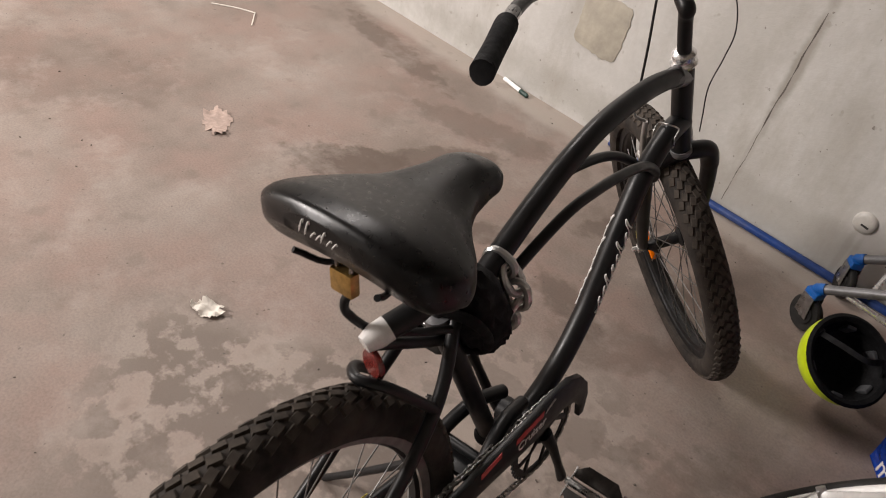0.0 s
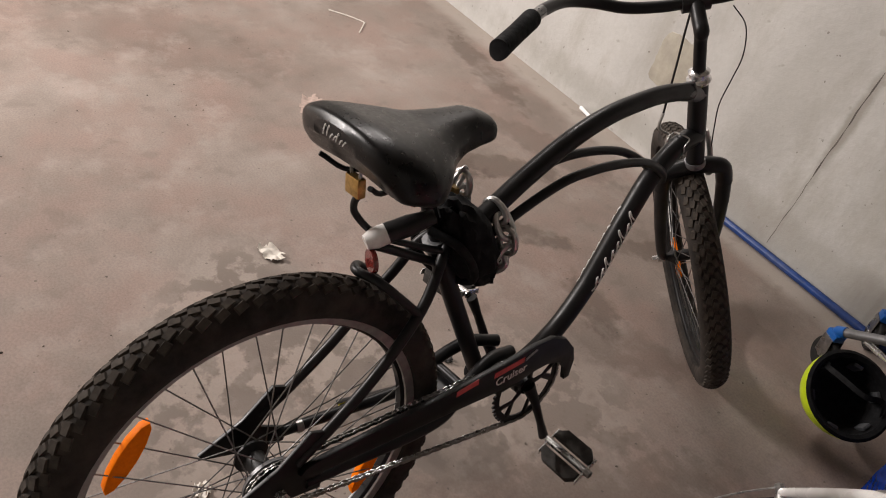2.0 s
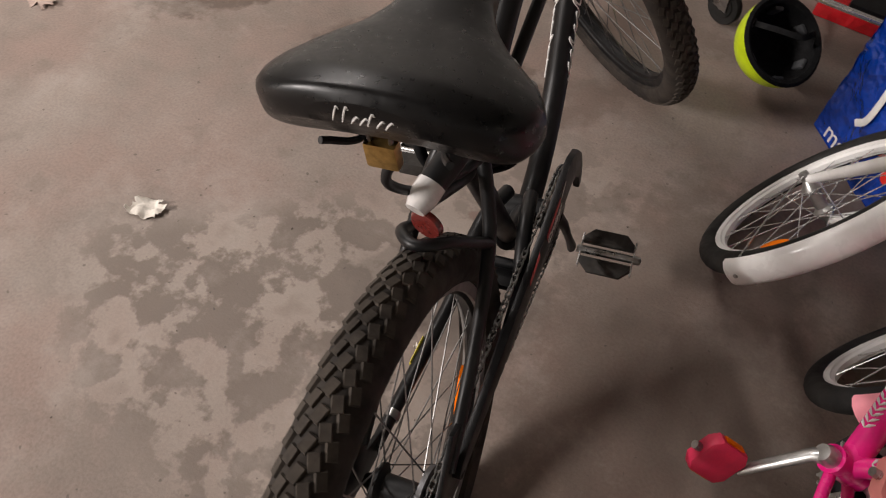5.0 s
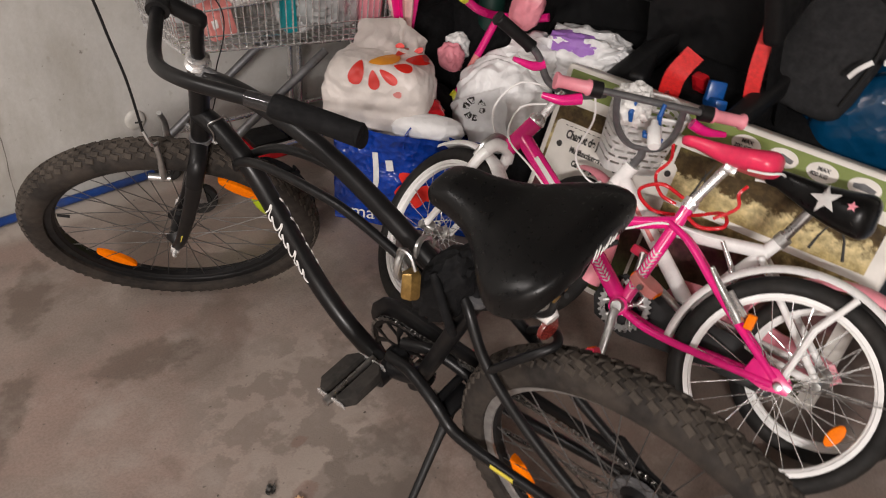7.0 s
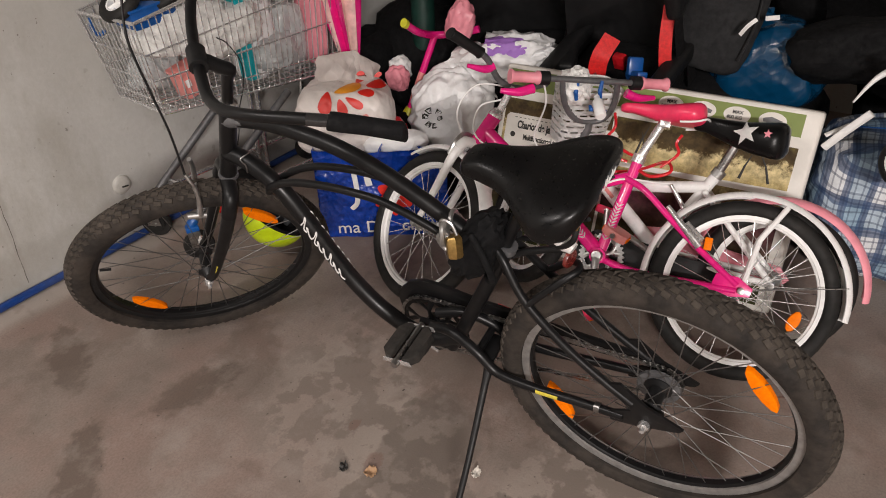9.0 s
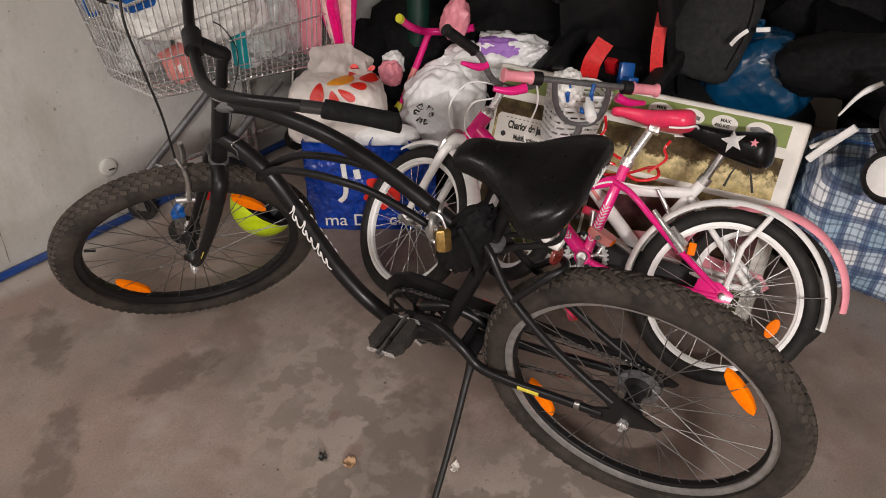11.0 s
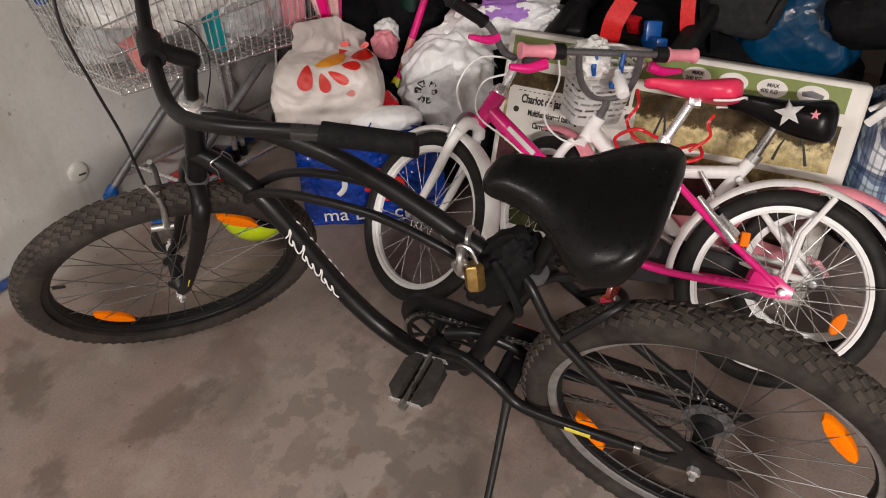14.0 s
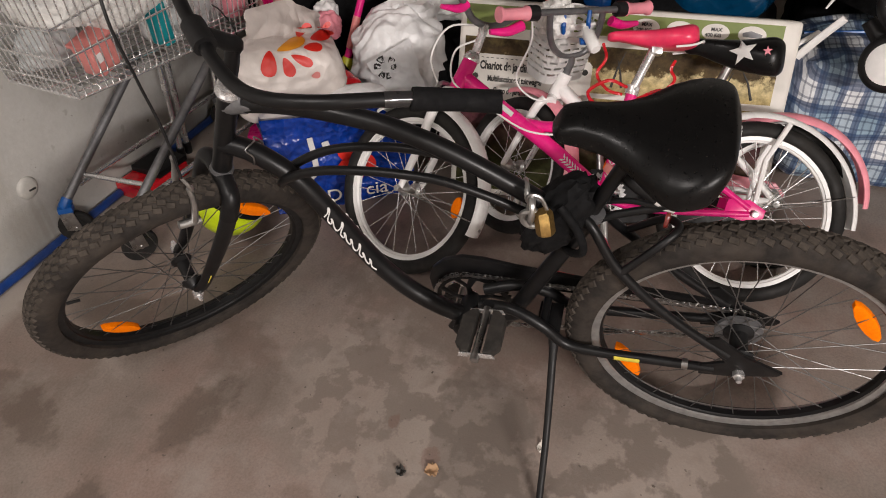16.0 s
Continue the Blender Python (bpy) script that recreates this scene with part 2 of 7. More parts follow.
CAP_PAINT = surface("dirty_cap_plastic", (0.5, 0.485, 0.45), 0.5, vary=0.2, scale=25, dust=0.4, dust_col=(0.33, 0.31, 0.27))
STEEL = surface("dull_steel", (0.4, 0.395, 0.39), 0.3, 1.0, vary=0.25, scale=70, dust=0.4, dust_col=(0.16, 0.14, 0.12))
ALLOY = surface("brushed_alloy", (0.5, 0.5, 0.49), 0.35, 0.9, vary=0.2, scale=60, dust=0.3, dust_col=(0.2, 0.18, 0.16))
PEDAL_RUBBER = surface("worn_pedal_rubber", (0.02, 0.018, 0.016), 0.8, vary=0.35, scale=90, bump=0.5, dust=0.5, dust_col=(0.05, 0.043, 0.037), gloss=0.3)
BRASS = surface("tarnished_brass", (0.42, 0.27, 0.09), 0.36, 0.9, vary=0.3, scale=120, dust=0.4, dust_col=(0.16, 0.1, 0.05))
AMBER = surface("amber_plastic", (1.0, 0.2, 0.0), 0.5, vary=0.12, scale=160, bump=0.6, dist=0.001, gloss=0.1)
LAMP_RED = surface("red_lens", (0.14, 0.02, 0.016), 0.25, vary=0.2, scale=120, coat=0.5)
LAMP_WHITE = surface("clear_lens", (0.7, 0.68, 0.66), 0.2, vary=0.1, scale=80, coat=0.5)
DECAL_WHITE = surface("white_decal", (0.72, 0.71, 0.69), 0.5, vary=0.1)
DECAL_RED = surface("red_decal", (0.5, 0.06, 0.06), 0.5, vary=0.2, scale=90)
DECAL_YELLOW = surface("yellow_sticker", (0.6, 0.5, 0.06), 0.5, vary=0.15, scale=150)
MAGENTA = surface("magenta_paint", (0.8, 0.012, 0.22), 0.25, vary=0.12, scale=25, coat=0.6)
PINK = surface("soft_pink_plastic", (0.83, 0.3, 0.36), 0.42, vary=0.08, scale=40)
ROSE = surface("rose_vinyl", (0.85, 0.04, 0.12), 0.35, vary=0.1, scale=40)
WHITE_PAINT = surface("white_gloss_paint", (0.9, 0.895, 0.88), 0.28, vary=0.06, scale=30, dust=0.18, dust_col=(0.5, 0.48, 0.45), coat=0.4)
WHITE_PLASTIC = surface("white_plastic", (0.9, 0.895, 0.88), 0.4, vary=0.06, scale=30)
CREAM_RIM = surface("white_rim_paint", (0.88, 0.875, 0.86), 0.35, vary=0.06, scale=30, dust=0.15, dust_col=(0.55, 0.52, 0.48))
GREY_METAL = surface("grey_painted_metal", (0.16, 0.16, 0.165), 0.4, 0.5, vary=0.2, scale=50)
BLUE_TUBE = surface("blue_lacquer", (0.004, 0.034, 0.17), 0.35, vary=0.25, scale=40, dust=0.3, dust_col=(0.1, 0.11, 0.14))
BLUE_BAG = film("woven_blue_polypropylene", (0.003, 0.04, 0.31), 0.2, 0.25, 17.0, 0.04, 0.9, 0.7)
BLUE_PLASTIC = surface("blue_plastic", (0.005, 0.085, 0.33), 0.35, vary=0.15, scale=40)
TEAL = surface("teal_plastic", (0.005, 0.36, 0.42), 0.4, vary=0.1)
BLUE_FILM = film("crumpled_blue_film", (0.001, 0.046, 0.115), 0.22, 0.12, 8.0, 0.03, 0.7, 0.5)
LIME = surface("lime_helmet_shell", (0.52, 0.66, 0.008), 0.35, vary=0.1, scale=30, coat=0.3)
RED_GLOSS = film("red_film", (0.62, 0.012, 0.02), 0.22, 0.12, 13.0, 0.03, 0.8, 0.6)
RED_STRAP = surface("red_webbing", (0.7, 0.02, 0.02), 0.55, vary=0.2, scale=90, bump=0.3)
POLY_WHITE = film("thin_white_film", (0.9, 0.9, 0.9), 0.36, 0.05, 11.0, 0.03, 0.9, 0.25)
BAG_CREAM = film("cream_carrier_film", (0.76, 0.7, 0.66), 0.42, 0.07, 9.0, 0.03, 0.85, 0.1)
PRINT_RED = surface("red_print", (0.68, 0.025, 0.015), 0.45, vary=0.12, scale=20)
PRINT_ORANGE = surface("orange_print", (0.8, 0.32, 0.02), 0.45, vary=0.12, scale=20)
TOWEL = surface("white_towelling", (0.82, 0.81, 0.78), 0.95, vary=0.18, scale=40, bump=1.0, dist=0.01)
GREEN_DARK = surface("dark_green_tube", (0.008, 0.035, 0.026), 0.4, vary=0.3, scale=20)
PURPLE = surface("lilac_plastic", (0.36, 0.17, 0.55), 0.45, vary=0.1)
YELLOW = surface("acid_yellow_plastic", (0.62, 0.6, 0.03), 0.4, vary=0.1)
PAPER = surface("crumpled_paper", (0.62, 0.58, 0.52), 0.8, vary=0.12, scale=60, bump=0.8, dist=0.004)
CARD_WHITE = surface("white_carton", (0.82, 0.79, 0.73), 0.6, vary=0.08, scale=14, dust=0.2, dust_col=(0.5, 0.46, 0.4))
CARD_BROWN = surface("brown_carton", (0.36, 0.22, 0.12), 0.8, vary=0.12, scale=25)
PRINT_GREEN = surface("green_print", (0.21, 0.27, 0.065), 0.5, vary=0.1, scale=20)
INK = surface("dark_ink", (0.03, 0.028, 0.025), 0.6, vary=0.1)
CLEAR_FILM = film("grey_clear_plastic", (0.5, 0.52, 0.52), 0.18, 0.15, 12.0, 0.02, 0.9, 0.5)
CORAL = surface("coral_plastic", (0.74, 0.26, 0.24), 0.4, vary=0.12, scale=25)


def garden_print():
    """Faded landscape print: dark foliage above, yellow grass below."""
    m, nt, b = nodes_of("printed_garden_picture")
    tc = nt.nodes.new("ShaderNodeTexCoord")
    sep = nt.nodes.new("ShaderNodeSeparateXYZ")
    nt.links.new(tc.outputs["Object"], sep.inputs[0])
    n = noise_of(nt, 22.0, 7.0, 0.7)
    ad = nt.nodes.new("ShaderNodeMath")
    ad.operation = "MULTIPLY_ADD"
    nt.links.new(n, ad.inputs[0])
    ad.inputs[1].default_value = 0.16
    nt.links.new(sep.outputs["Z"], ad.inputs[2])
    band = ramp(nt, ad.outputs[0], [(0.2, (0.06, 0.065, 0.02)), (0.34, (0.13, 0.04, 0.06)), (0.4, (0.16, 0.12, 0.05)), (0.435, (0.5, 0.4, 0.18)), (0.495, (0.72, 0.62, 0.36)), (0.51, (0.11, 0.075, 0.03)), (0.55, (0.06, 0.04, 0.018)), (0.59, (0.17, 0.14, 0.05))])
    spot = ramp(nt, noise_of(nt, 40.0, 4.0, 0.7), [(0.35, (0.45, 0.42, 0.35)), (0.65, (1.25, 1.2, 1.1))])
    nt.links.new(mixed(nt, 0.8, band, spot, "MULTIPLY"), b.inputs["Base Color"])
    b.inputs["Roughness"].default_value = 0.6
    b.inputs["Specular IOR Level"].default_value = 0.25
    return m


def plaid():
    m, nt, b = nodes_of("blue_check_fabric")
    tc = nt.nodes.new("ShaderNodeTexCoord")
    mp = nt.nodes.new("ShaderNodeMapping")
    mp.inputs["Rotation"].default_value = (0, radians(40), 0)
    nt.links.new(tc.outputs["Object"], mp.inputs[0])
    wob = node(nt, "ShaderNodeTexNoise", Scale=6.0, Detail=2.0)
    nt.links.new(tc.outputs["Object"], wob.inputs["Vector"])
    soft = nt.nodes.new("ShaderNodeVectorMath")
    soft.operation = "MULTIPLY_ADD"
    nt.links.new(wob.outputs["Color"], soft.inputs[0])
    soft.inputs[1].default_value = (0.03, 0.03, 0.03)
    nt.links.new(mp.outputs[0], soft.inputs[2])
    prev = (0.78, 0.8, 0.83)
    for axis, scale, col, k, at in (("Y", 2.4, (0.17, 0.32, 0.45), 0.55, 0.6), ("Z", 2.4, (0.17, 0.32, 0.45), 0.55, 0.6), ("Y", 4.8, (0.03, 0.07, 0.17), 0.78, 0.74), ("Z", 4.8, (0.03, 0.07, 0.17), 0.78, 0.74), ("Y", 14.4, (0.02, 0.04, 0.1), 0.5, 0.86), ("Z", 14.4, (0.02, 0.04, 0.1), 0.5, 0.86)):
        w = node(nt, "ShaderNodeTexWave", Scale=scale, Distortion=0.0)
        w.bands_direction = axis
        nt.links.new(soft.outputs[0], w.inputs["Vector"])
        mask = ramp(nt, w.outputs["Fac"], [(at, (0, 0, 0)), (at + 0.05, (k, k, k))])
        prev = mixed(nt, mask, prev, col)
    cloth = ramp(nt, noise_of(nt, 25.0, 3.0), [(0.3, (0.8,) * 3), (0.7, (1.1,) * 3)])
    nt.links.new(mixed(nt, 1.0, prev, cloth, "MULTIPLY"), b.inputs["Base Color"])
    b.inputs["Roughness"].default_value = 0.5
    bumped(nt, b, noise_of(nt, 12.0, 5.0, 0.6), 0.7, 0.02)
    return m


GARDEN, PLAID = garden_print(), plaid()


# ---- mesh tools ----
def part(name, bm, material, parent=None, label="", smooth=True, m=None):
    me = bpy.data.meshes.new(name)
    bm.normal_update()
    bm.to_mesh(me)
    bm.free()
    for some in material if isinstance(material, (list, tuple)) else [material]:
        me.materials.append(some)
    if smooth:
        me.shade_smooth()
        me.set_sharp_from_angle(angle=radians(42))
    ob = new(name, me)
    if parent:
        ob.parent = parent
    if m is not None:
        ob.matrix_basis = m
    return tagged(ob, label)


def again(ob, m, parent=None):
    """Another object on the same mesh."""
    o = new(ob.name, ob.data)
    o.parent = parent or ob.parent
    o.matrix_basis = m
    return tagged(o, ob.get("label", ""))


def thing(name, label, category, m=None, group="", kind=""):
    ob = new(name)
    ob.empty_display_size = 0.05
    if m is not None:
        ob.matrix_basis = m
    return tagged(ob, label, category, group, kind)


def spline(points, steps=6, closed=False):
    """Catmull-Rom through the points."""
    p = [Vector(q) for q in points]
    n, out = len(p), []
    for i in range(n if closed else n - 1):
        if closed:
            a, b, c, d = p[i - 1], p[i], p[(i + 1) % n], p[(i + 2) % n]
        else:
            b, c = p[i], p[i + 1]
            a = p[i - 1] if i else b + (b - c)
            d = p[i + 2] if i + 2 < n else c + (c - b)
        for k in range(steps):
            t = k / steps
            out.append(0.5 * (2 * b + (c - a) * t + (2 * a - 5 * b + 4 * c - d) * t**2 + (3 * b - a - 3 * c + d) * t**3))
    if not closed:
        out.append(p[-1])
    return out


def tube(bm, points, r, sides=10, closed=False, caps=True, flat=1.0, flat_axis=None):
    """A round tube along the points; r may be a list. flat squeezes it across flat_axis."""
    pts = [Vector(q) for q in points]
    n = len(pts)
    rs = list(r) if isinstance(r, (list, tuple)) else [r] * n
    if len(rs) != n:
        rs = list(np.interp(np.linspace(0, 1, n), np.linspace(0, 1, len(rs)), rs))
    rings, normal = [], None
    for i in range(n):
        a = pts[i - 1] if (i or closed) else pts[i]
        b = pts[(i + 1) % n] if (i < n - 1 or closed) else pts[i]
        t = (b - a).normalized()
        if normal is None:
            normal = t.orthogonal().normalized()
        else:
            normal = (normal - t * normal.dot(t)).normalized()
        side = t.cross(normal)
        ring = []
        for k in range(sides):
            w = 2 * math.pi * k / sides
            off = (normal * math.cos(w) + side * math.sin(w)) * rs[i]
            if flat_axis is not None:
                ax = Vector(flat_axis)
                off = off - ax * off.dot(ax) * (1 - flat)
            ring.append(bm.verts.new(pts[i] + off))
        rings.append(ring)
    for i in range(n if closed else n - 1):
        a, b = rings[i], rings[(i + 1) % n]
        for k in range(sides):
            bm.faces.new((a[k], a[(k + 1) % sides], b[(k + 1) % sides], b[k]))
    if caps and not closed:
        bm.faces.new(rings[0][::-1])
        bm.faces.new(rings[-1])
    return bm


def tubes(*paths, sides=10):
    bm = bmesh.new()
    for points, r in paths:
        tube(bm, points, r, sides)
    return bm


def rod(a, b, r, sides=10):
    return tube(bmesh.new(), [a, b], r, sides)


def block(size, at=(0, 0, 0), bevel=0.0, turn=None, seg=2, bm=None):
    bm = bm or bmesh.new()
    m = Matrix.Translation(at) @ (turn if turn is not None else Matrix.Identity(4)) @ Matrix.Diagonal((*size, 1))
    made = bmesh.ops.create_cube(bm, size=1.0, matrix=m)
    if bevel:
        edges = {e for v in made["verts"] for e in v.link_edges}
        bmesh.ops.bevel(bm, geom=list(edges), offset=bevel, segments=seg, profile=0.6, affect="EDGES")
    return bm


def lathe(profile, sides=24, axis="X", bm=None, m=None, closed=False, arc=(0.0, 360.0)):
    """Turns a profile of (radius, height) round an axis through the origin."""
    bm = bm or bmesh.new()
    full = abs(arc[1] - arc[0]) > 359.9
    count = sides if full else sides + 1
    rings = []
    for k in range(count):
        w = radians(arc[0] + (arc[1] - arc[0]) * k / sides)
        ring = []
        for r, h in profile:
            c, s = r * math.cos(w), r * math.sin(w)
            p = {"X": (h, c, s), "Y": (c, h, s), "Z": (c, s, h)}[axis]
            ring.append(bm.verts.new(m @ Vector(p) if m is not None else p))
        rings.append(ring)
    for k in range(sides):
        a, b = rings[k], rings[(k + 1) % count]
        for i in range(len(profile) if closed else len(profile) - 1):
            j = (i + 1) % len(profile)
            quad = (a[i], a[j], b[j], b[i])
            if len({v.co.to_tuple(7) for v in quad}) == 4:
                bm.faces.new(quad)
            else:
                tri = []
                for v in quad:
                    if all((v.co - w.co).length > 1e-7 for w in tri):
                        tri.append(v)
                if len(tri) == 3:
                    bm.faces.new(tri)
    bmesh.ops.remove_doubles(bm, verts=bm.verts[:], dist=1e-6)
    bmesh.ops.recalc_face_normals(bm, faces=bm.faces[:])
    return bm


def plate(outline, thick, axis="X", at=0.0, bevel=0.0, bm=None):
    """A flat plate with that outline, given in the two other axes, of that thickness."""
    bm = bm or bmesh.new()

    def place(u, v, h):
        return {"X": (at + h, u, v), "Y": (u, at + h, v), "Z": (u, v, at + h)}[axis]

    lo = [bm.verts.new(place(u, v, -thick / 2)) for u, v in outline]
    hi = [bm.verts.new(place(u, v, thick / 2)) for u, v in outline]
    n = len(outline)
    faces = [bm.faces.new(lo), bm.faces.new(hi[::-1])]
    for i in range(n):
        faces.append(bm.faces.new((lo[i], hi[i], hi[(i + 1) % n], lo[(i + 1) % n])))
    bmesh.ops.recalc_face_normals(bm, faces=bm.faces[:])
    if bevel:
        edges = {e for f in faces[:2] for e in f.edges}
        bmesh.ops.bevel(bm, geom=list(edges), offset=bevel, segments=2, profile=0.6, affect="EDGES")
    return bm


def creases(p, seed, freq):
    """Sharp folds of stiff film: triangle waves along several random directions, bent by noise."""
    rng = random.Random(seed)
    out = 0.0
    bent = p + 0.35 * noise.noise_vector(p * 1.3 + Vector((seed, 2 * seed, 0)))
    for k in range(9):
        d = Vector((rng.gauss(0, 1), rng.gauss(0, 1), rng.gauss(0, 1))).normalized()
        f, phase = freq * rng.uniform(0.08, 0.34) * (1 + 0.25 * k), rng.random()
        out += (abs((bent.dot(d) * f + phase) % 1.0 - 0.5) * 2 - 0.5) / (1 + 0.45 * k)
    return out * 0.62


def lump(size, seed=0, square=2.6, crumple=0.05, freq=5.0, folds=0.0, subdiv=4, squash=0.0, sharp=False):
    """A soft sack: a rounded block, dented and creased. Its base is at z = 0."""
    bm = bmesh.new()
    bmesh.ops.create_icosphere(bm, subdivisions=subdiv, radius=1.0)
    shift = Vector((seed * 3.7, seed * 1.9, seed * 5.3))
    for v in bm.verts:
        d = v.co.normalized()
        k = (abs(d.x) ** square + abs(d.y) ** square + abs(d.z) ** square) ** (-1 / square)
        p = d * k
        n = creases(p, seed, freq) if sharp else noise.fractal(p * freq * 0.5 + shift, 1.0, 2.0, 4)
        p = p * (1 + crumple * n)
        if folds:
            p *= 1 + folds * math.sin(9 * math.atan2(p.y, p.x) + 5 * noise.noise(p * 1.4 + shift)) * (0.4 + 0.6 * max(0.0, p.z))
        if squash:
            w = 1 - squash * max(0.0, p.z) ** 1.5
            p.x, p.y = p.x * w, p.y * w
        v.co = Vector((p.x * size[0] / 2, p.y * size[1] / 2, max(0.0, (p.z + 0.96) * size[2] / 1.96)))
    return bm


def ribbon(points, width, thick, across, bm=None):
    """A flat strap along the points, its width lying along across."""
    bm = bm or bmesh.new()
    pts, ax = [Vector(p) for p in points], Vector(across).normalized()
    rows = []
    for i, p in enumerate(pts):
        t = (pts[min(i + 1, len(pts) - 1)] - pts[max(i - 1, 0)]).normalized()
        a = (ax - t * ax.dot(t)).normalized()
        n = t.cross(a)
        rows.append([bm.verts.new(p + a * width * s + n * thick * h) for s, h in ((-0.5, -0.5), (0.5, -0.5), (0.5, 0.5), (-0.5, 0.5))])
    for a, b in zip(rows, rows[1:]):
        for k in range(4):
            bm.faces.new((a[k], a[(k + 1) % 4], b[(k + 1) % 4], b[k]))
    bm.faces.new(rows[0][::-1])
    bm.faces.new(rows[-1])
    bmesh.ops.recalc_face_normals(bm, faces=bm.faces[:])
    return bm


def frame_of(origin, forward, up):
    """A pose with y along forward and z near up."""
    y = Vector(forward).normalized()
    x = y.cross(Vector(up)).normalized()
    z = x.cross(y)
    return Matrix(((x.x, y.x, z.x, origin[0]), (x.y, y.y, z.y, origin[1]), (x.z, y.z, z.z, origin[2]), (0, 0, 0, 1)))


def along(a, b):
    """A pose that carries a unit rod on z from a to b."""
    a, b = Vector(a), Vector(b)
    d = b - a
    return Matrix.Translation(a) @ d.to_track_quat("Z", "Y").to_matrix().to_4x4() @ Matrix.Diagonal((1, 1, d.length, 1))


def words(text, size, material, parent, m, name="lettering", depth=0.0006, bold=0.0):
    """Raised lettering in the built-in font, as a mesh."""
    cu = bpy.data.curves.new(name, "FONT")
    cu.body, cu.size, cu.extrude, cu.offset = text, size, depth, bold * size
    tmp = bpy.data.objects.new(name, cu)
    me = bpy.data.meshes.new_from_object(tmp)
    bpy.data.objects.remove(tmp)
    me.materials.clear()
    me.materials.append(material)
    ob = new(name, me)
    ob.parent = parent
    ob.matrix_basis = m
    return ob


# ---- the garage ----
def slab(name, size, at, material, turn=0.0):
    bm = block(size)
    bmesh.ops.transform(bm, matrix=pose(*at, 0, 0, turn), verts=bm.verts[:])
    return tagged(part(name, bm, material, smooth=False), kind="structure")


WALL_TURN = -math.degrees(math.atan(0.03))
WALL_DIR = Vector((math.cos(radians(WALL_TURN)), math.sin(radians(WALL_TURN)), 0))
WALL_NORMAL = Vector((WALL_DIR.y, -WALL_DIR.x, 0))  # into the room


def on_wall(x, z, off=0.0):
    return Vector((x, 1.985 - 0.03 * x, z)) + WALL_NORMAL * off


tagged(slab("floor", (9.0, 8.0, 0.2), (-0.6, -0.6, -0.1), FLOOR), "worn brown-grey concrete floor with stains and flaked paint", "floor")
wn = on_wall(-0.6, 1.2, -0.1)
tagged(slab("wall_north", (9.4, 0.2, 2.6), (wn.x, wn.y, 1.2), WALL, WALL_TURN), "scuffed off-white plastered wall", "wall")
# unseen walls and ceiling, added to close the room and bounce the lamplight
tagged(slab("wall_south", (9.4, 0.2, 2.6), (-0.6, -4.5, 1.2), WALL), "plain wall out of view, added to bounce light", "wall")
tagged(slab("wall_west", (0.2, 8.4, 2.6), (-5.0, -0.9, 1.2), WALL), "plain wall out of view, added to bounce light", "wall")
tagged(slab("wall_east", (0.2, 8.4, 2.6), (2.6, -0.9, 1.2), WALL), "plain wall out of view, added to bounce light", "wall")
tagged(slab("ceiling", (9.4, 8.6, 0.2), (-0.6, -0.9, 2.5), BARE), "plain ceiling out of view, added to bounce light", "ceiling")


# pole lying on the floor along the wall
a, b = on_wall(-0.735, 0.015, 0.022), on_wall(0.95, 0.015, 0.03)
pole = thing("pole", "thin blue lacquered metal pole lying along the wall", "pole")
part("shaft", tube(bmesh.new(), [a, b], 0.0135, 14), BLUE_TUBE, pole)
part("end_cap", tube(bmesh.new(), [a - WALL_DIR * 0.004, a + WALL_DIR * 0.02], 0.0143, 14), BLUE_TUBE, pole)

# round blanking cap on the wall
cap = thing("wall_cap", "round white plastic cap on the plastered wall", "wall fitting", frame_of(on_wall(0.112, 0.213, 0.0), -WALL_NORMAL, (0, 0, 1)))
part("disc", lathe([(0.0, -0.014), (0.02, -0.0135), (0.03, -0.011), (0.0335, -0.006), (0.034, 0.003)], 32, "Y"), CAP_PAINT, cap)
part("slot", block((0.024, 0.004, 0.006), (0.005, -0.0135, -0.006), 0.001, Matrix.Rotation(radians(8), 4, "Y")), INK, cap)

# crack down the plaster and the glue left by a lost tile
rng = random.Random(4)
pts = [on_wall(-0.291 + 0.026 * k / 24 + rng.uniform(-0.0022, 0.0022), 0.035 + 0.66 * k / 24, 0.0) for k in range(25)]
tagged(part("wall_crack", tube(bmesh.new(), pts, [0.0006 + (0.0024 if k > 9 else 0.0008) * abs(math.sin(k * 0.9 + 0.5)) for k in range(25)], 6, flat=0.35, flat_axis=WALL_NORMAL), surface("crack_dirt", (0.12, 0.105, 0.09), 0.95, vary=0.3)), "dirty hairline crack running up the plaster", "crack", kind="structure")
rng = random.Random(9)
n, outline = 44, []
for k in range(n):
    w = 2 * math.pi * k / n
    c, s = math.cos(w), math.sin(w)
    g = (abs(c) ** 7 + abs(s) ** 7) ** (-1 / 7) * (1 + rng.uniform(-0.035, 0.035))
    outline.append((g * c * 0.098, g * s * 0.104))
glue = part("glue_patch", plate(outline, 0.004, "Y", 0.0, 0.001), surface("old_adhesive", (0.37, 0.34, 0.28), 0.85, vary=0.2, scale=14, bump=0.6, dist=0.004), m=frame_of(on_wall(-0.93, 0.375, 0.001), -WALL_NORMAL, (0, 0, 1)) @ pose(0, 0, 0, 0, 4, 0))
tagged(glue, "ragged patch of old brown adhesive on the wall", "patch", kind="structure")


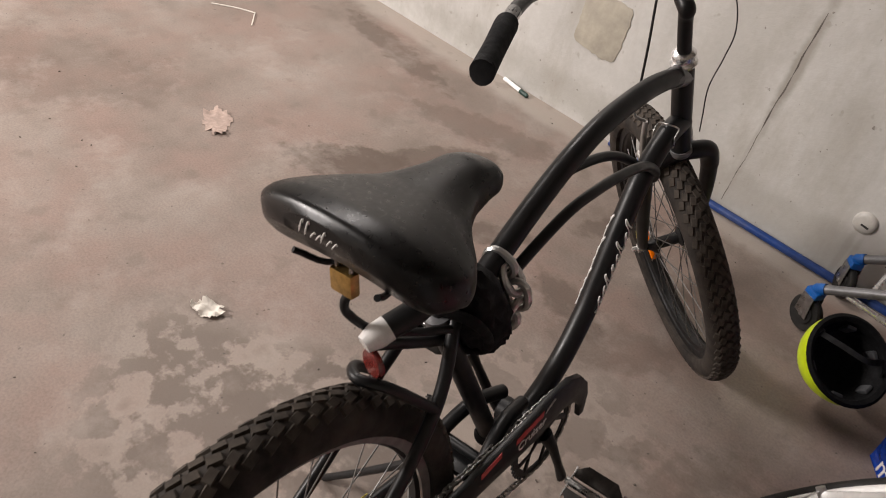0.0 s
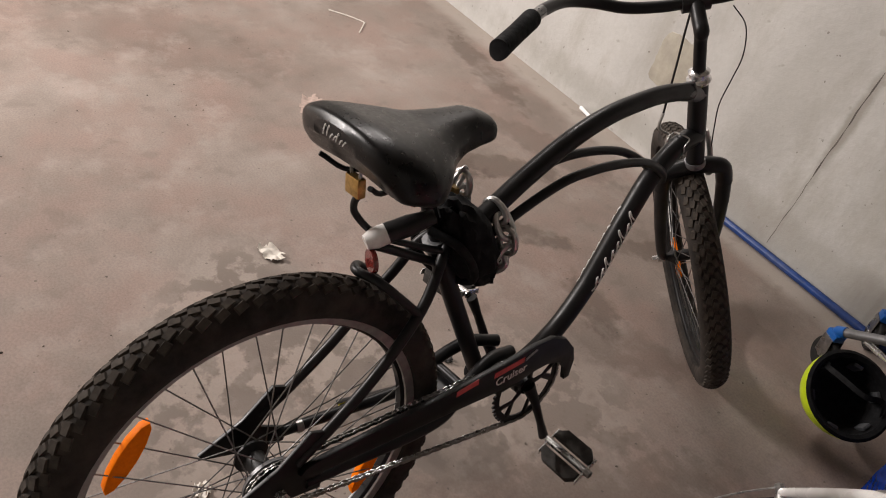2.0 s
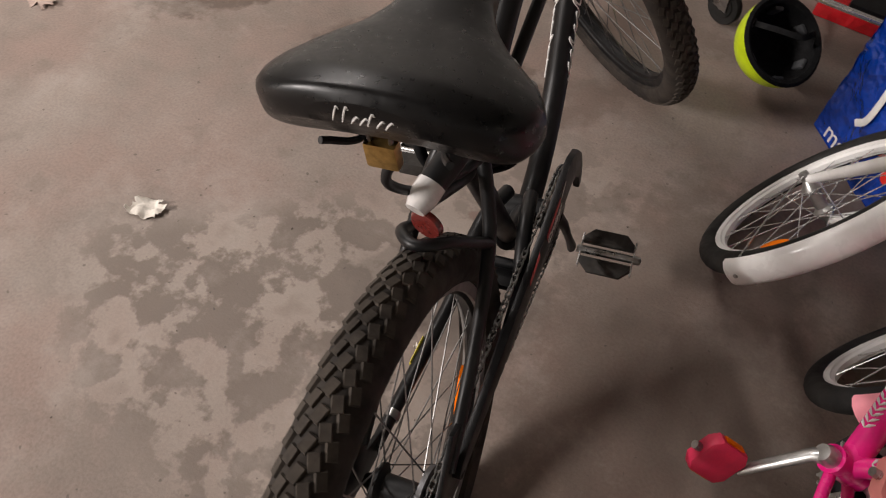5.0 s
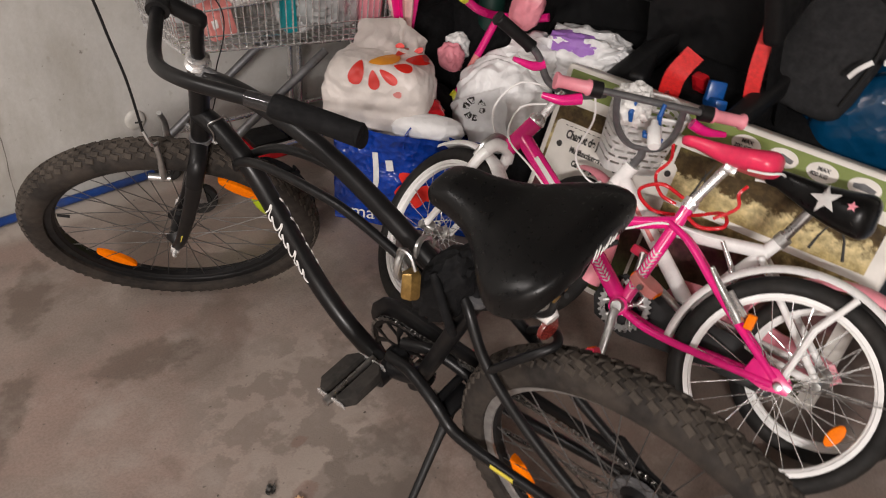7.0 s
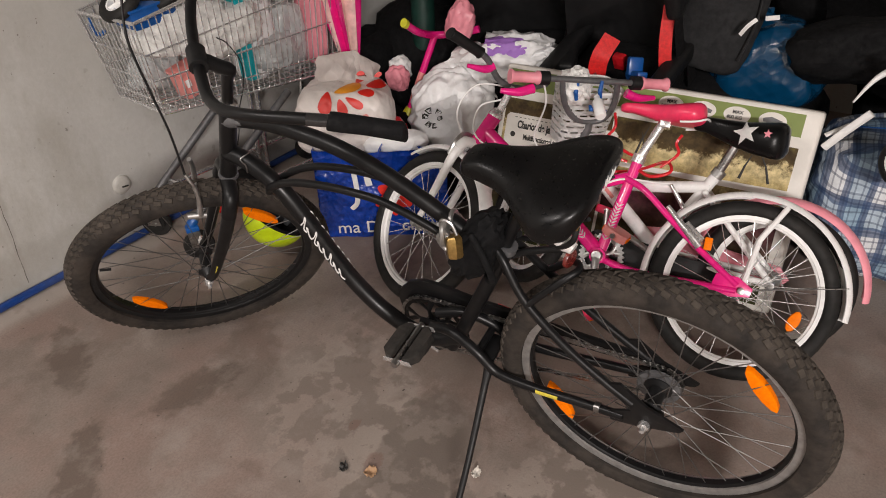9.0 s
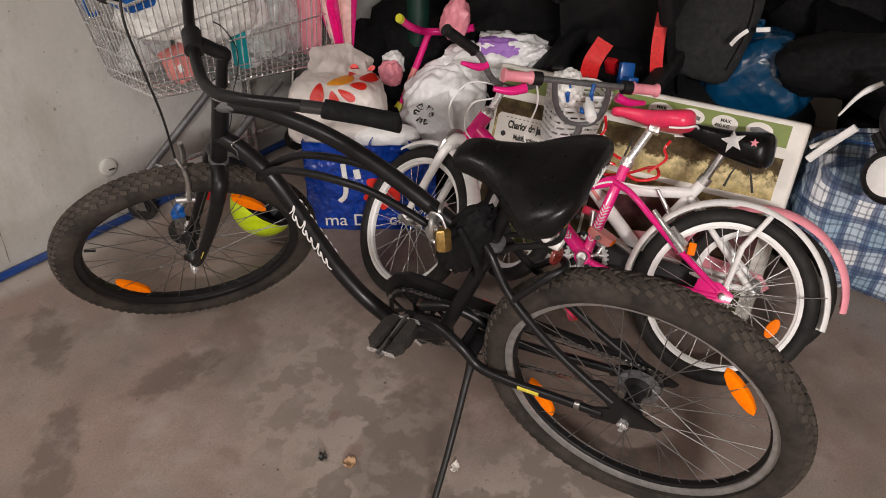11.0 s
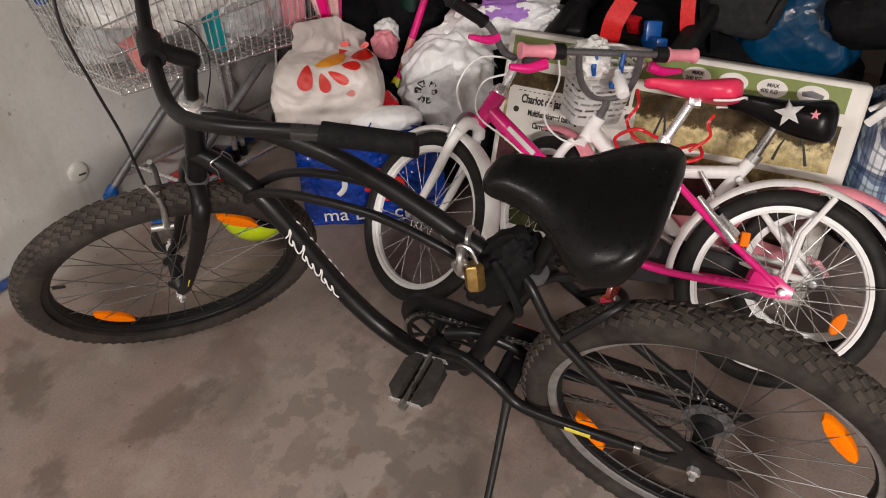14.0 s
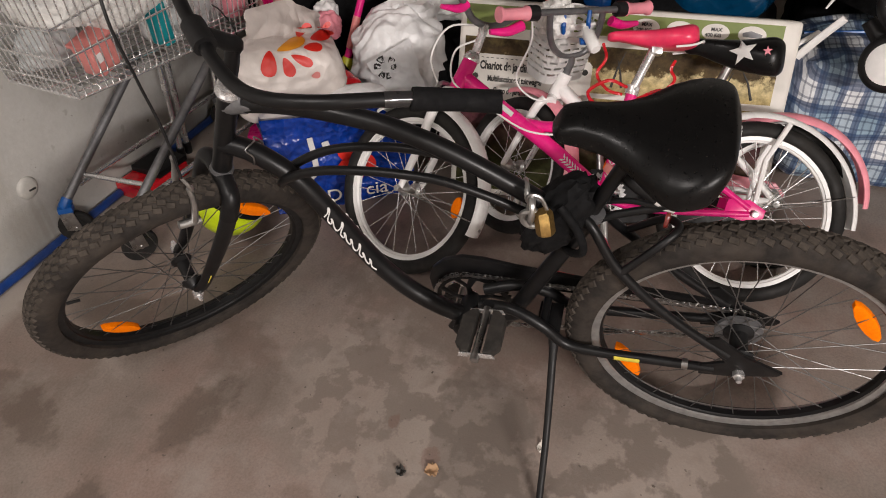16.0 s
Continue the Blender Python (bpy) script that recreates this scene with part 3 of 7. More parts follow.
# ---- wheels, shared by all the bicycles ----
def tread(bm, R, r, rows, count, size, skew=0.0):
    """Rubber blocks over the crown of a tyre of outer radius R and section r."""
    for i, (tilt, shift) in enumerate(rows):
        for k in range(count):
            w = 2 * math.pi * (k + shift) / count
            a = radians(tilt)
            c = R - r + r * math.cos(a)
            at = Vector((r * math.sin(a), c * math.cos(w), c * math.sin(w)))
            turn = Matrix.Rotation(w - math.pi / 2, 4, "X") @ Matrix.Rotation(a, 4, "Y") @ Matrix.Rotation(radians(skew if tilt > 0 else -skew), 4, "Z")
            m = Matrix.Translation(at) @ turn
            sx, sy, sz = size
            vs = [bm.verts.new(m @ Vector((x * sx, y * sy, z))) for z, g in ((-0.002, 1.0), (sz, 0.8)) for x, y in ((-0.5 * g, -0.5 * g), (0.5 * g, -0.5 * g), (0.5 * g, 0.5 * g), (-0.5 * g, 0.5 * g))]
            for q in ((4, 5, 6, 7), (0, 1, 5, 4), (1, 2, 6, 5), (2, 3, 7, 6), (3, 0, 4, 7)):
                bm.faces.new([vs[j] for j in q])


def ring_profile(R, r, n=14, lo=-128, hi=128):
    """Half-open round tyre section."""
    out = []
    for k in range(n + 1):
        a = radians(lo + (hi - lo) * k / n)
        out.append((R - r + r * math.cos(a), r * math.sin(a)))
    return out


def wheel(parent, m, R, r, rim_out, rim_in, half, mats, spokes, hub_r=0.024, hub_half=0.032, knobs=None, seg=56, rims=None):
    """A spoked wheel on the x axis: the rim carries the tyre, hub, spokes and what hangs on them."""
    rim_mat, track_mat, tyre_mat, spoke_mat = mats
    prof = [(rim_out, -half), (rim_out - 0.004, -half * 0.8), (rim_in + 0.006, -half * 0.75), (rim_in, -half * 0.4), (rim_in, half * 0.4), (rim_in + 0.006, half * 0.75), (rim_out - 0.004, half * 0.8), (rim_out, half)]
    w = part("wheel", lathe(prof, seg, closed=True), rim_mat, parent, m=m)
    bm = lathe([(rim_out + 0.001, -half - 0.0015), (rim_in + 0.006, -half * 0.86 - 0.0015), (rim_in + 0.005, -half * 0.7), (rim_out, -half * 0.8)], seg, closed=True)
    lathe([(rim_out + 0.001, half + 0.0015), (rim_in + 0.006, half * 0.86 + 0.0015), (rim_in + 0.005, half * 0.7), (rim_out, half * 0.8)], seg, bm=bm, closed=True)
    part("brake_track", bm, track_mat, w)
    bead = rim_out - 0.0015
    part("tyre", lathe([(bead, -half)] + ring_profile(R, r) + [(bead, half)], seg), tyre_mat, w)
    if knobs:
        bm = bmesh.new()
        tread(bm, R, r, *knobs)
        tagged(part("tread", bm, TREAD, w, smooth=False), kind="stuff")
    bm = lathe([(0.008, -hub_half - 0.02), (0.012, -hub_half - 0.012), (hub_r, -hub_half), (hub_r, -hub_half + 0.004), (hub_r * 0.6, -hub_half + 0.01), (hub_r * 0.6, hub_half - 0.01), (hub_r, hub_half - 0.004), (hub_r, hub_half), (0.012, hub_half + 0.012), (0.008, hub_half + 0.02)], 16)
    part("hub", bm, ALLOY if spoke_mat is CHROME else BLACK_PLASTIC, w)
    first = None
    for k in range(spokes):
        side = 1 if k % 2 else -1
        a = 2 * math.pi * k / spokes
        lag = (1 if (k // 2) % 2 else -1) * radians(62)
        start = Vector((side * hub_half, hub_r * 0.9 * math.cos(a + lag), hub_r * 0.9 * math.sin(a + lag)))
        end = Vector((side * 0.003, (rim_in + 0.001) * math.cos(a), (rim_in + 0.001) * math.sin(a)))
        pm = along(start, end)
        if first is None:
            first = part("spoke", rod((0, 0, 0), (0, 0, 1), 0.00115, 6), spoke_mat, w, m=pm)
        else:
            again(first, pm, w)
    return w


def reflector(w, radius, angle, length=0.085, wide=0.024):
    """An amber reflector, pointed at both ends, clipped across the spokes."""
    n, out = 12, []
    for k in range(n):
        a = 2 * math.pi * k / n
        out.append((math.copysign(abs(math.cos(a)) ** 1.15, math.cos(a)) * length / 2, math.sin(a) * wide / 2))
    bm = plate(out, 0.014, "X", 0, 0.003)
    return part("reflector", bm, AMBER, w, "amber spoke reflector", m=pose(0, 0, 0) @ Matrix.Rotation(radians(angle), 4, "X") @ pose(0, radius, 0) @ Matrix.Rotation(math.pi / 2, 4, "X"))


def pedal(name, parent, at, tilt, wide=0.105, out=1, pads=(PEDAL_RUBBER, STEEL), spin=0.0):
    """A block pedal: steel cage plates and a spindle between two rubber blocks."""
    m = pose(*at) @ Matrix.Rotation(radians(tilt), 4, "X") @ Matrix.Rotation(radians(spin), 4, "Z")
    p = part(name, tube(bmesh.new(), [(-out * wide * 0.56, 0, 0), (out * wide * 0.56, 0, 0)], [0.008, 0.0075], 12), pads[1], parent, m=m)
    for s in (-1, 1):
        outline = [(-wide * 0.46, s * 0.014), (wide * 0.46, s * 0.014), (wide * 0.46, s * 0.027), (wide * 0.3, s * 0.043), (-wide * 0.3, s * 0.043), (-wide * 0.46, s * 0.027)]
        part("rubber_block", plate(outline, 0.022, "Z", 0, 0.003), pads[0], p)
    for s in (-1, 1):
        bm = plate([(-0.036, -0.006), (-0.032, 0.006), (0.032, 0.006), (0.036, -0.006)], 0.003, "X", s * wide * 0.485, 0.0008)
        part("cage_plate", bm, CHROME, p)
    part("end_cap", lathe([(0.0, out * (wide * 0.5 + 0.014)), (0.008, out * (wide * 0.5 + 0.011)), (0.0095, out * wide * 0.49)], 14), pads[1], p)
    return p


# ---- the black cruiser ----
LEFT_LEAN = frame_of((0.0203, 0.0295, 0.0106), (-0.06795, 0.99769, 0), (-0.1745, -0.01188, 0.98459)) @ Matrix.Scale(0.98, 4)
BIKE = thing("cruiser_bicycle", "matt black beach cruiser bicycle standing on its kickstand on the concrete", "bicycle", LEFT_LEAN)
WHEEL_R, TYRE_R = 0.3415, 0.0335
KNOBS = ([(0, 0.0), (20, 0.5), (-20, 0.5), (40, 0.0), (-40, 0.0)], 80, (0.0128, 0.0195, 0.0024), 20)
REAR_Z = 0.32
rear = wheel(BIKE, pose(0, 0, REAR_Z), WHEEL_R, TYRE_R, 0.2885, 0.266, 0.0165, (MATT_BLACK, RIM_SIDE, RUBBER, SPOKE), 36, knobs=KNOBS, seg=72, hub_r=0.03)
reflector(rear, 0.232, 144, 0.118, 0.031)
reflector(rear, 0.234, -30, 0.118, 0.031)
for child in rear.children:
    # the soft tyre is pressed flat where it stands
    if child.name.startswith(("tyre", "tread")):
        lift = LEFT_LEAN @ pose(0, 0, REAR_Z)
        for v in child.data.vertices:
            p = lift @ v.co
            if p.z < 0.0015:
                v.co = lift.inverted() @ Vector((p.x, p.y, 0.0015))


def side_tubes(name, left, r, material=MATT_BLACK, sides=12, label="", steps=6, both=True):
    for s in (-1, 1) if both else (-1,):
        part(name, tube(bmesh.new(), spline([(s * abs(x), y, z) for x, y, z in left], steps), r, sides), material, BIKE, label)


HEAD_TOP, HEAD_LOW = Vector((0, 0.958, 0.827)), Vector((0, 1.0365, 0.6376))
AXIS = (HEAD_TOP - HEAD_LOW).normalized()
part("head_tube", tube(bmesh.new(), [HEAD_TOP, HEAD_LOW], 0.0195, 18), MATT_BLACK, BIKE)
bm = tube(bmesh.new(), [HEAD_TOP - AXIS * 0.002, HEAD_TOP + AXIS * 0.005, HEAD_TOP + AXIS * 0.009, HEAD_TOP + AXIS * 0.022, HEAD_TOP + AXIS * 0.026], [0.022, 0.0245, 0.019, 0.0215, 0.015], 18)
part("headset", bm, CHROME, BIKE, "chromed headset ring")
part("headset", tube(bmesh.new(), [HEAD_LOW + AXIS * 0.004, HEAD_LOW - AXIS * 0.004, HEAD_LOW - AXIS * 0.012], [0.022, 0.024, 0.02], 18), GREY_METAL, BIKE)
part("top_tube", tube(bmesh.new(), spline([(0, 0.965, 0.802), (0, 0.922, 0.809), (0, 0.86, 0.814), (0, 0.79, 0.811), (0, 0.69, 0.796), (0, 0.6, 0.766), (0, 0.51, 0.721), (0, 0.42, 0.667), (0, 0.345, 0.622)], 6), 0.0175, 16), MATT_BLACK, BIKE)
lug = part("lug", tube(bmesh.new(), spline([(0, 0.97, 0.801), (0, 0.945, 0.8065), (0, 0.93, 0.808)], 3), 0.0196, 16), GREY_METAL, BIKE, "grey pointed lug")
for x, z in ((-0.0165, 0.809), (0.0165, 0.809), (0.0, 0.827), (0.0, 0.792)):
    part("point", tube(bmesh.new(), [(x, 0.935, z - 0.0005), (x * 0.97, 0.918, z), (x * 0.95, 0.9, z + 0.002)], [0.0085, 0.005, 0.001], 8, flat=0.35, flat_axis=(1, 0, 0) if x else (0, 0, 1)), GREY_METAL, lug)
side_tubes("arc_tube", [(0.012, 0.905, 0.626), (0.02, 0.885, 0.65), (0.027, 0.83, 0.682), (0.031, 0.775, 0.7), (0.033, 0.7, 0.711), (0.033, 0.63, 0.713), (0.03, 0.57, 0.706), (0.025, 0.5, 0.68), (0.018, 0.43, 0.643), (0.012, 0.37, 0.61)], 0.0088)
part("down_tube", tube(bmesh.new(), spline([(0, 1.012, 0.706), (0, 0.95, 0.69), (0, 0.88, 0.636), (0, 0.828, 0.555), (0, 0.782, 0.47), (0, 0.742, 0.402), (0, 0.685, 0.335), (0, 0.625, 0.292), (0, 0.57, 0.268)], 6), 0.0205, 18), MATT_BLACK, BIKE)
part("lug_line", tube(bmesh.new(), spline([(0.0192, 0.953, 0.711), (0.021, 0.94, 0.698), (0.0192, 0.946, 0.676), (0, 0.964, 0.68), (-0.0192, 0.946, 0.676), (-0.021, 0.94, 0.698), (-0.0192, 0.953, 0.711), (0, 0.943, 0.717)], 4, True), 0.0016, 6, True), STEEL, BIKE)
part("seat_tube", tube(bmesh.new(), [(0, 0.478, 0.268), (0, 0.447, 0.33), (0, 0.38, 0.482), (0, 0.308, 0.648)], 0.0165, 16), MATT_BLACK, BIKE)
part("bracket_web", tube(bmesh.new(), [(0, 0.44, 0.315), (0, 0.5, 0.285), (0, 0.555, 0.263)], [0.018, 0.021, 0.022], 14), MATT_BLACK, BIKE)
part("bottom_bracket", tube(bmesh.new(), [(-0.044, 0.555, 0.263), (-0.04, 0.555, 0.263), (0.04, 0.555, 0.263), (0.044, 0.555, 0.263)], [0.02, 0.026, 0.026, 0.02], 18), MATT_BLACK, BIKE)
side_tubes("chain_stay", [(0.02, 0.52, 0.345), (0.032, 0.45, 0.362), (0.044, 0.385, 0.338), (0.05, 0.335, 0.297), (0.054, 0.26, 0.293), (0.057, 0.15, 0.304), (0.06, 0.045, 0.314)], [0.0125, 0.0125, 0.012, 0.0115, 0.0105, 0.0095])
side_tubes("seat_stay", [(0.014, 0.33, 0.652), (0.03, 0.305, 0.632), (0.046, 0.268, 0.575), (0.054, 0.225, 0.527), (0.057, 0.165, 0.467), (0.059, 0.095, 0.411), (0.06, 0.03, 0.366)], 0.0092)
part("stay_bridge", tube(bmesh.new(), spline([(-0.052, 0.25, 0.555), (-0.03, 0.19, 0.62), (0.0, 0.165, 0.635), (0.03, 0.19, 0.62), (0.052, 0.25, 0.555)], 6), 0.0075, 10), MATT_BLACK, BIKE)
part("stay_bridge", tube(bmesh.new(), [(-0.045, 0.385, 0.33), (0.045, 0.385, 0.33)], 0.009, 10), MATT_BLACK, BIKE)
for s in (-1, 1):
    part("dropout", plate([(0.085, 0.405), (0.055, 0.418), (0.0, 0.372), (-0.075, 0.337), (-0.068, 0.326), (0.015, 0.3), (0.07, 0.292), (0.075, 0.32), (0.03, 0.345)], 0.007, "X", s * 0.06, 0.0015), MATT_BLACK, BIKE)
    part("axle_nut", lathe([(0.0, s * 0.088), (0.0055, s * 0.086), (0.006, s * 0.075), (0.0115, s * 0.075), (0.0115, s * 0.064)], 6, m=pose(0, 0, REAR_Z)), CHROME, BIKE)
part("sprocket", lathe([(0.012, 0.03), (0.046, 0.031), (0.047, 0.038), (0.012, 0.04)], 28, m=pose(0, 0, REAR_Z)), GREY_METAL, BIKE)
bm = bmesh.new()
for r0, x0 in ((0.04, 0.031), (0.036, 0.034), (0.03, 0.038)):
    lathe([(0.01, x0), (r0, x0), (r0, x0 + 0.002), (0.01, x0 + 0.002)], 28, bm=bm, m=pose(0, 0, REAR_Z), closed=True)
part("hub_shell", bm, MATT_BLACK, BIKE)


def chainring(parent, at, x, R, teeth, material, arms=5):
    bm = bmesh.new()
    n = teeth * 4
    outer, inner = [], []
    for k in range(n):
        a = 2 * math.pi * k / n
        rr = R + (0.0045 if k % 4 in (1, 2) else -0.0015)
        outer.append((at[0] + rr * math.cos(a), at[1] + rr * math.sin(a)))
        inner.append((at[0] + (R - 0.014) * math.cos(a), at[1] + (R - 0.014) * math.sin(a)))
    rings = [[bm.verts.new((x + h, u, v)) for u, v in loop] for loop, h in ((outer, -0.0015), (outer, 0.0015), (inner, 0.0015), (inner, -0.0015))]
    for a, b in zip(rings, rings[1:] + rings[:1]):
        for k in range(n):
            bm.faces.new((a[k], a[(k + 1) % n], b[(k + 1) % n], b[k]))
    for k in range(arms):
        a = 2 * math.pi * k / arms
        ends = [Vector((x, at[0] + q * math.cos(a + o), at[1] + q * math.sin(a + o))) for q, o in ((0.015, 0.0), (R * 0.5, 0.1), (R - 0.01, 0.35))]
        tube(bm, ends, [0.009, 0.006, 0.009], 8, flat=0.25, flat_axis=(1, 0, 0))
        ends = [Vector((x, at[0] + q * math.cos(a + o), at[1] + q * math.sin(a + o))) for q, o in ((R * 0.5, 0.1), (R - 0.01, -0.2))]
        tube(bm, ends, [0.006, 0.008], 8, flat=0.25, flat_axis=(1, 0, 0))
    lathe([(0.0, x - 0.004), (0.02, x - 0.004), (0.02, x + 0.004), (0.0, x + 0.004)], 18, bm=bm, m=pose(0, at[0], at[1]))
    bmesh.ops.recalc_face_normals(bm, faces=bm.faces[:])
    return part("chainring", bm, material, parent)


chainring(BIKE, (0.555, 0.263), 0.048, 0.088, 44, MATT_BLACK)


def chain(parent, a, ra, b, rb, x, pitch, material, name="chain"):
    """Outer and inner links round two sprockets, in one mesh."""
    pts = []
    (ya, za), (yb, zb) = a, b
    ang = math.atan2(zb - za, yb - ya)
    ta = math.acos((ra - rb) / math.hypot(yb - ya, zb - za))
    for k in range(25):
        w = ang + ta + (2 * math.pi - 2 * ta) * k / 24
        pts.append((ya + ra * math.cos(w), za + ra * math.sin(w)))
    for k in range(13):
        w = ang - ta + 2 * ta * k / 12
        pts.append((yb + rb * math.cos(w), zb + rb * math.sin(w)))
    pts.append(pts[0])
    lens = [0.0]
    for p, q in zip(pts, pts[1:]):
        lens.append(lens[-1] + math.hypot(q[0] - p[0], q[1] - p[1]))
    n = int(lens[-1] / pitch) // 2 * 2
    ys, zs = (np.interp(np.linspace(0, lens[-1], n + 1), lens, [p[i] for p in pts]) for i in (0, 1))
    bm = bmesh.new()
    for k in range(n):
        p, q = Vector((0, ys[k], zs[k])), Vector((0, ys[k + 1], zs[k + 1]))
        t = (q - p).normalized()
        nrm = Vector((0, -t.z, t.y))
        for s in (-1, 1):
            xx = x + s * (0.0034 if k % 2 else 0.0022)
            prev = None
            for g, h in ((-0.25, 0.0025), (0.15, 0.0042), (0.5, 0.0028), (0.85, 0.0042), (1.25, 0.0025)):
                c = p + (q - p) * g
                row = [bm.verts.new((xx + e, (c + nrm * h * f).y, (c + nrm * h * f).z)) for e, f in ((-0.0007, -1), (0.0007, -1), (0.0007, 1), (-0.0007, 1))]
                if prev:
                    for i in range(4):
                        bm.faces.new((prev[i], prev[(i + 1) % 4], row[(i + 1) % 4], row[i]))
                prev = row
        tube(bm, [(x - 0.0038, p.y, p.z), (x + 0.0038, p.y, p.z)], 0.0023, 6)
    bmesh.ops.recalc_face_normals(bm, faces=bm.faces[:])
    return part(name, bm, material, parent, smooth=False)


chain(BIKE, (0.555, 0.263), 0.088, (0.0, REAR_Z), 0.046, 0.048, 0.0127, STEEL)

guard = part("chain_guard", plate([(0.655, 0.258), (0.66, 0.3), (0.65, 0.335), (0.62, 0.37), (0.58, 0.388), (0.53, 0.39), (0.46, 0.381), (0.3, 0.372), (0.1, 0.367), (0.045, 0.362), (0.03, 0.35), (0.05, 0.337), (0.12, 0.333), (0.3, 0.325), (0.42, 0.318), (0.5, 0.316), (0.53, 0.323), (0.575, 0.325), (0.615, 0.312), (0.635, 0.285), (0.64, 0.256)], 0.012, "X", 0.068, 0.003), MATT_BLACK, BIKE, "black chain guard with red and grey decals")
for y0, y1 in ((0.335, 0.385), (0.425, 0.5)):
    part("decal", plate([(y0, 0.359), (y1, 0.365), (y1, 0.377), (y0, 0.371)], 0.001, "X", 0.0748), DECAL_RED, guard, "red decal bar")
words("Cruiser", 0.026, DECAL_WHITE, guard, Matrix(((0, 0, 1, 0.0745), (1, 0, 0, 0.432), (0, 1, 0, 0.336), (0, 0, 0, 1))) @ Matrix.Rotation(radians(4), 4, "Z"))
part("decal", plate([(0.5, 0.372), (0.53, 0.383), (0.535, 0.379), (0.505, 0.366)], 0.001, "X", 0.0748), STEEL, guard)

# cranks and pedals
part("crank_arm", tube(bmesh.new(), [(0.055, 0.555, 0.263), (0.066, 0.569, 0.228), (0.068, 0.6, 0.155), (0.07, 0.62, 0.105)], [0.015, 0.0105, 0.009, 0.012], 12, flat=0.75, flat_axis=(1, 0, 0)), MATT_BLACK, BIKE)
part("crank_arm", tube(bmesh.new(), [(-0.045, 0.555, 0.263), (-0.066, 0.542, 0.3), (-0.07, 0.507, 0.382), (-0.074, 0.488, 0.427)], [0.015, 0.0105, 0.009, 0.012], 12, flat=0.75, flat_axis=(1, 0, 0)), MATT_BLACK, BIKE)
pedal("pedal", BIKE, (0.14, 0.62, 0.105), 28, out=1)
pedal("pedal", BIKE, (-0.143, 0.488, 0.427), -8, out=-1)

# kickstand
part("kickstand", tube(bmesh.new(), spline([(-0.02, 0.365, 0.305), (-0.045, 0.36, 0.285), (-0.075, 0.357, 0.262), (-0.2, 0.347, 0.143), (-0.332, 0.342, 0.02), (-0.351, 0.34, 0.004)], 4), [0.011, 0.011, 0.0085, 0.0075, 0.0075, 0.009], 12), BLACK_PLASTIC, BIKE, "black steel kickstand")
part("kickstand_foot", tube(bmesh.new(), [(-0.32, 0.3435, 0.032), (-0.352, 0.34, 0.003)], [0.0095, 0.011], 12), BLACK_PLASTIC, BIKE)
part("kickstand_plate", block((0.07, 0.05, 0.012), (0, 0.375, 0.312), 0.003), MATT_BLACK, BIKE)

# script-like white strokes down both sides of the down tube, and the yellow label on the stay
TUBE_Y, TUBE_Z = (0.742, 0.782, 0.828, 0.88), (0.402, 0.47, 0.555, 0.636)


def on_down_tube(z, angle, side):
    """A point on the down tube's skin: 0 degrees is its flank, 90 its upper back."""
    y = float(np.interp(z, TUBE_Z, TUBE_Y))
    slope = float(np.interp(z + 0.01, TUBE_Z, TUBE_Y)) - float(np.interp(z - 0.01, TUBE_Z, TUBE_Y))
    d = Vector((0, slope, 0.02)).normalized()
    nrm = Vector((0, -d.z, d.y))
    a = radians(angle)
    return Vector((0, y, z)) + (Vector((side, 0, 0)) * math.cos(a) + nrm * math.sin(a)) * 0.0212


TALL = (56, 26, 56, 26, 28, 46, 24, 28)  # heights of the plain wavy stroke, tall and low by turns
for s in (-1, 1):
    path = []
    for k, top in enumerate(TALL):
        z = 0.556 - 0.0185 * k
        path += [on_down_tube(z, 0, s), on_down_tube(z + 0.003, top * 0.6, s), on_down_tube(z + 0.009, top, s), on_down_tube(z + 0.003, top * 0.85, s), on_down_tube(z - 0.009, 2, s)]
    path.append(on_down_tube(0.556 - 0.0185 * len(TALL), 12, s))
    part("decal", tube(bmesh.new(), spline(path, 3), 0.0016, 6), DECAL_WHITE, BIKE, "white script-like decal stroke")
part("decal", tube(bmesh.new(), [(-0.0655, 0.235, 0.2985), (-0.066, 0.185, 0.3025)], 0.0062, 8, flat=0.35, flat_axis=(1, 0, 0)), DECAL_YELLOW, BIKE, "small yellow sticker")
part("cable_clamp", tube(bmesh.new(), [(-0.057, 0.105, 0.3085), (-0.0575, 0.093, 0.3095)], 0.0118, 12), STEEL, BIKE)

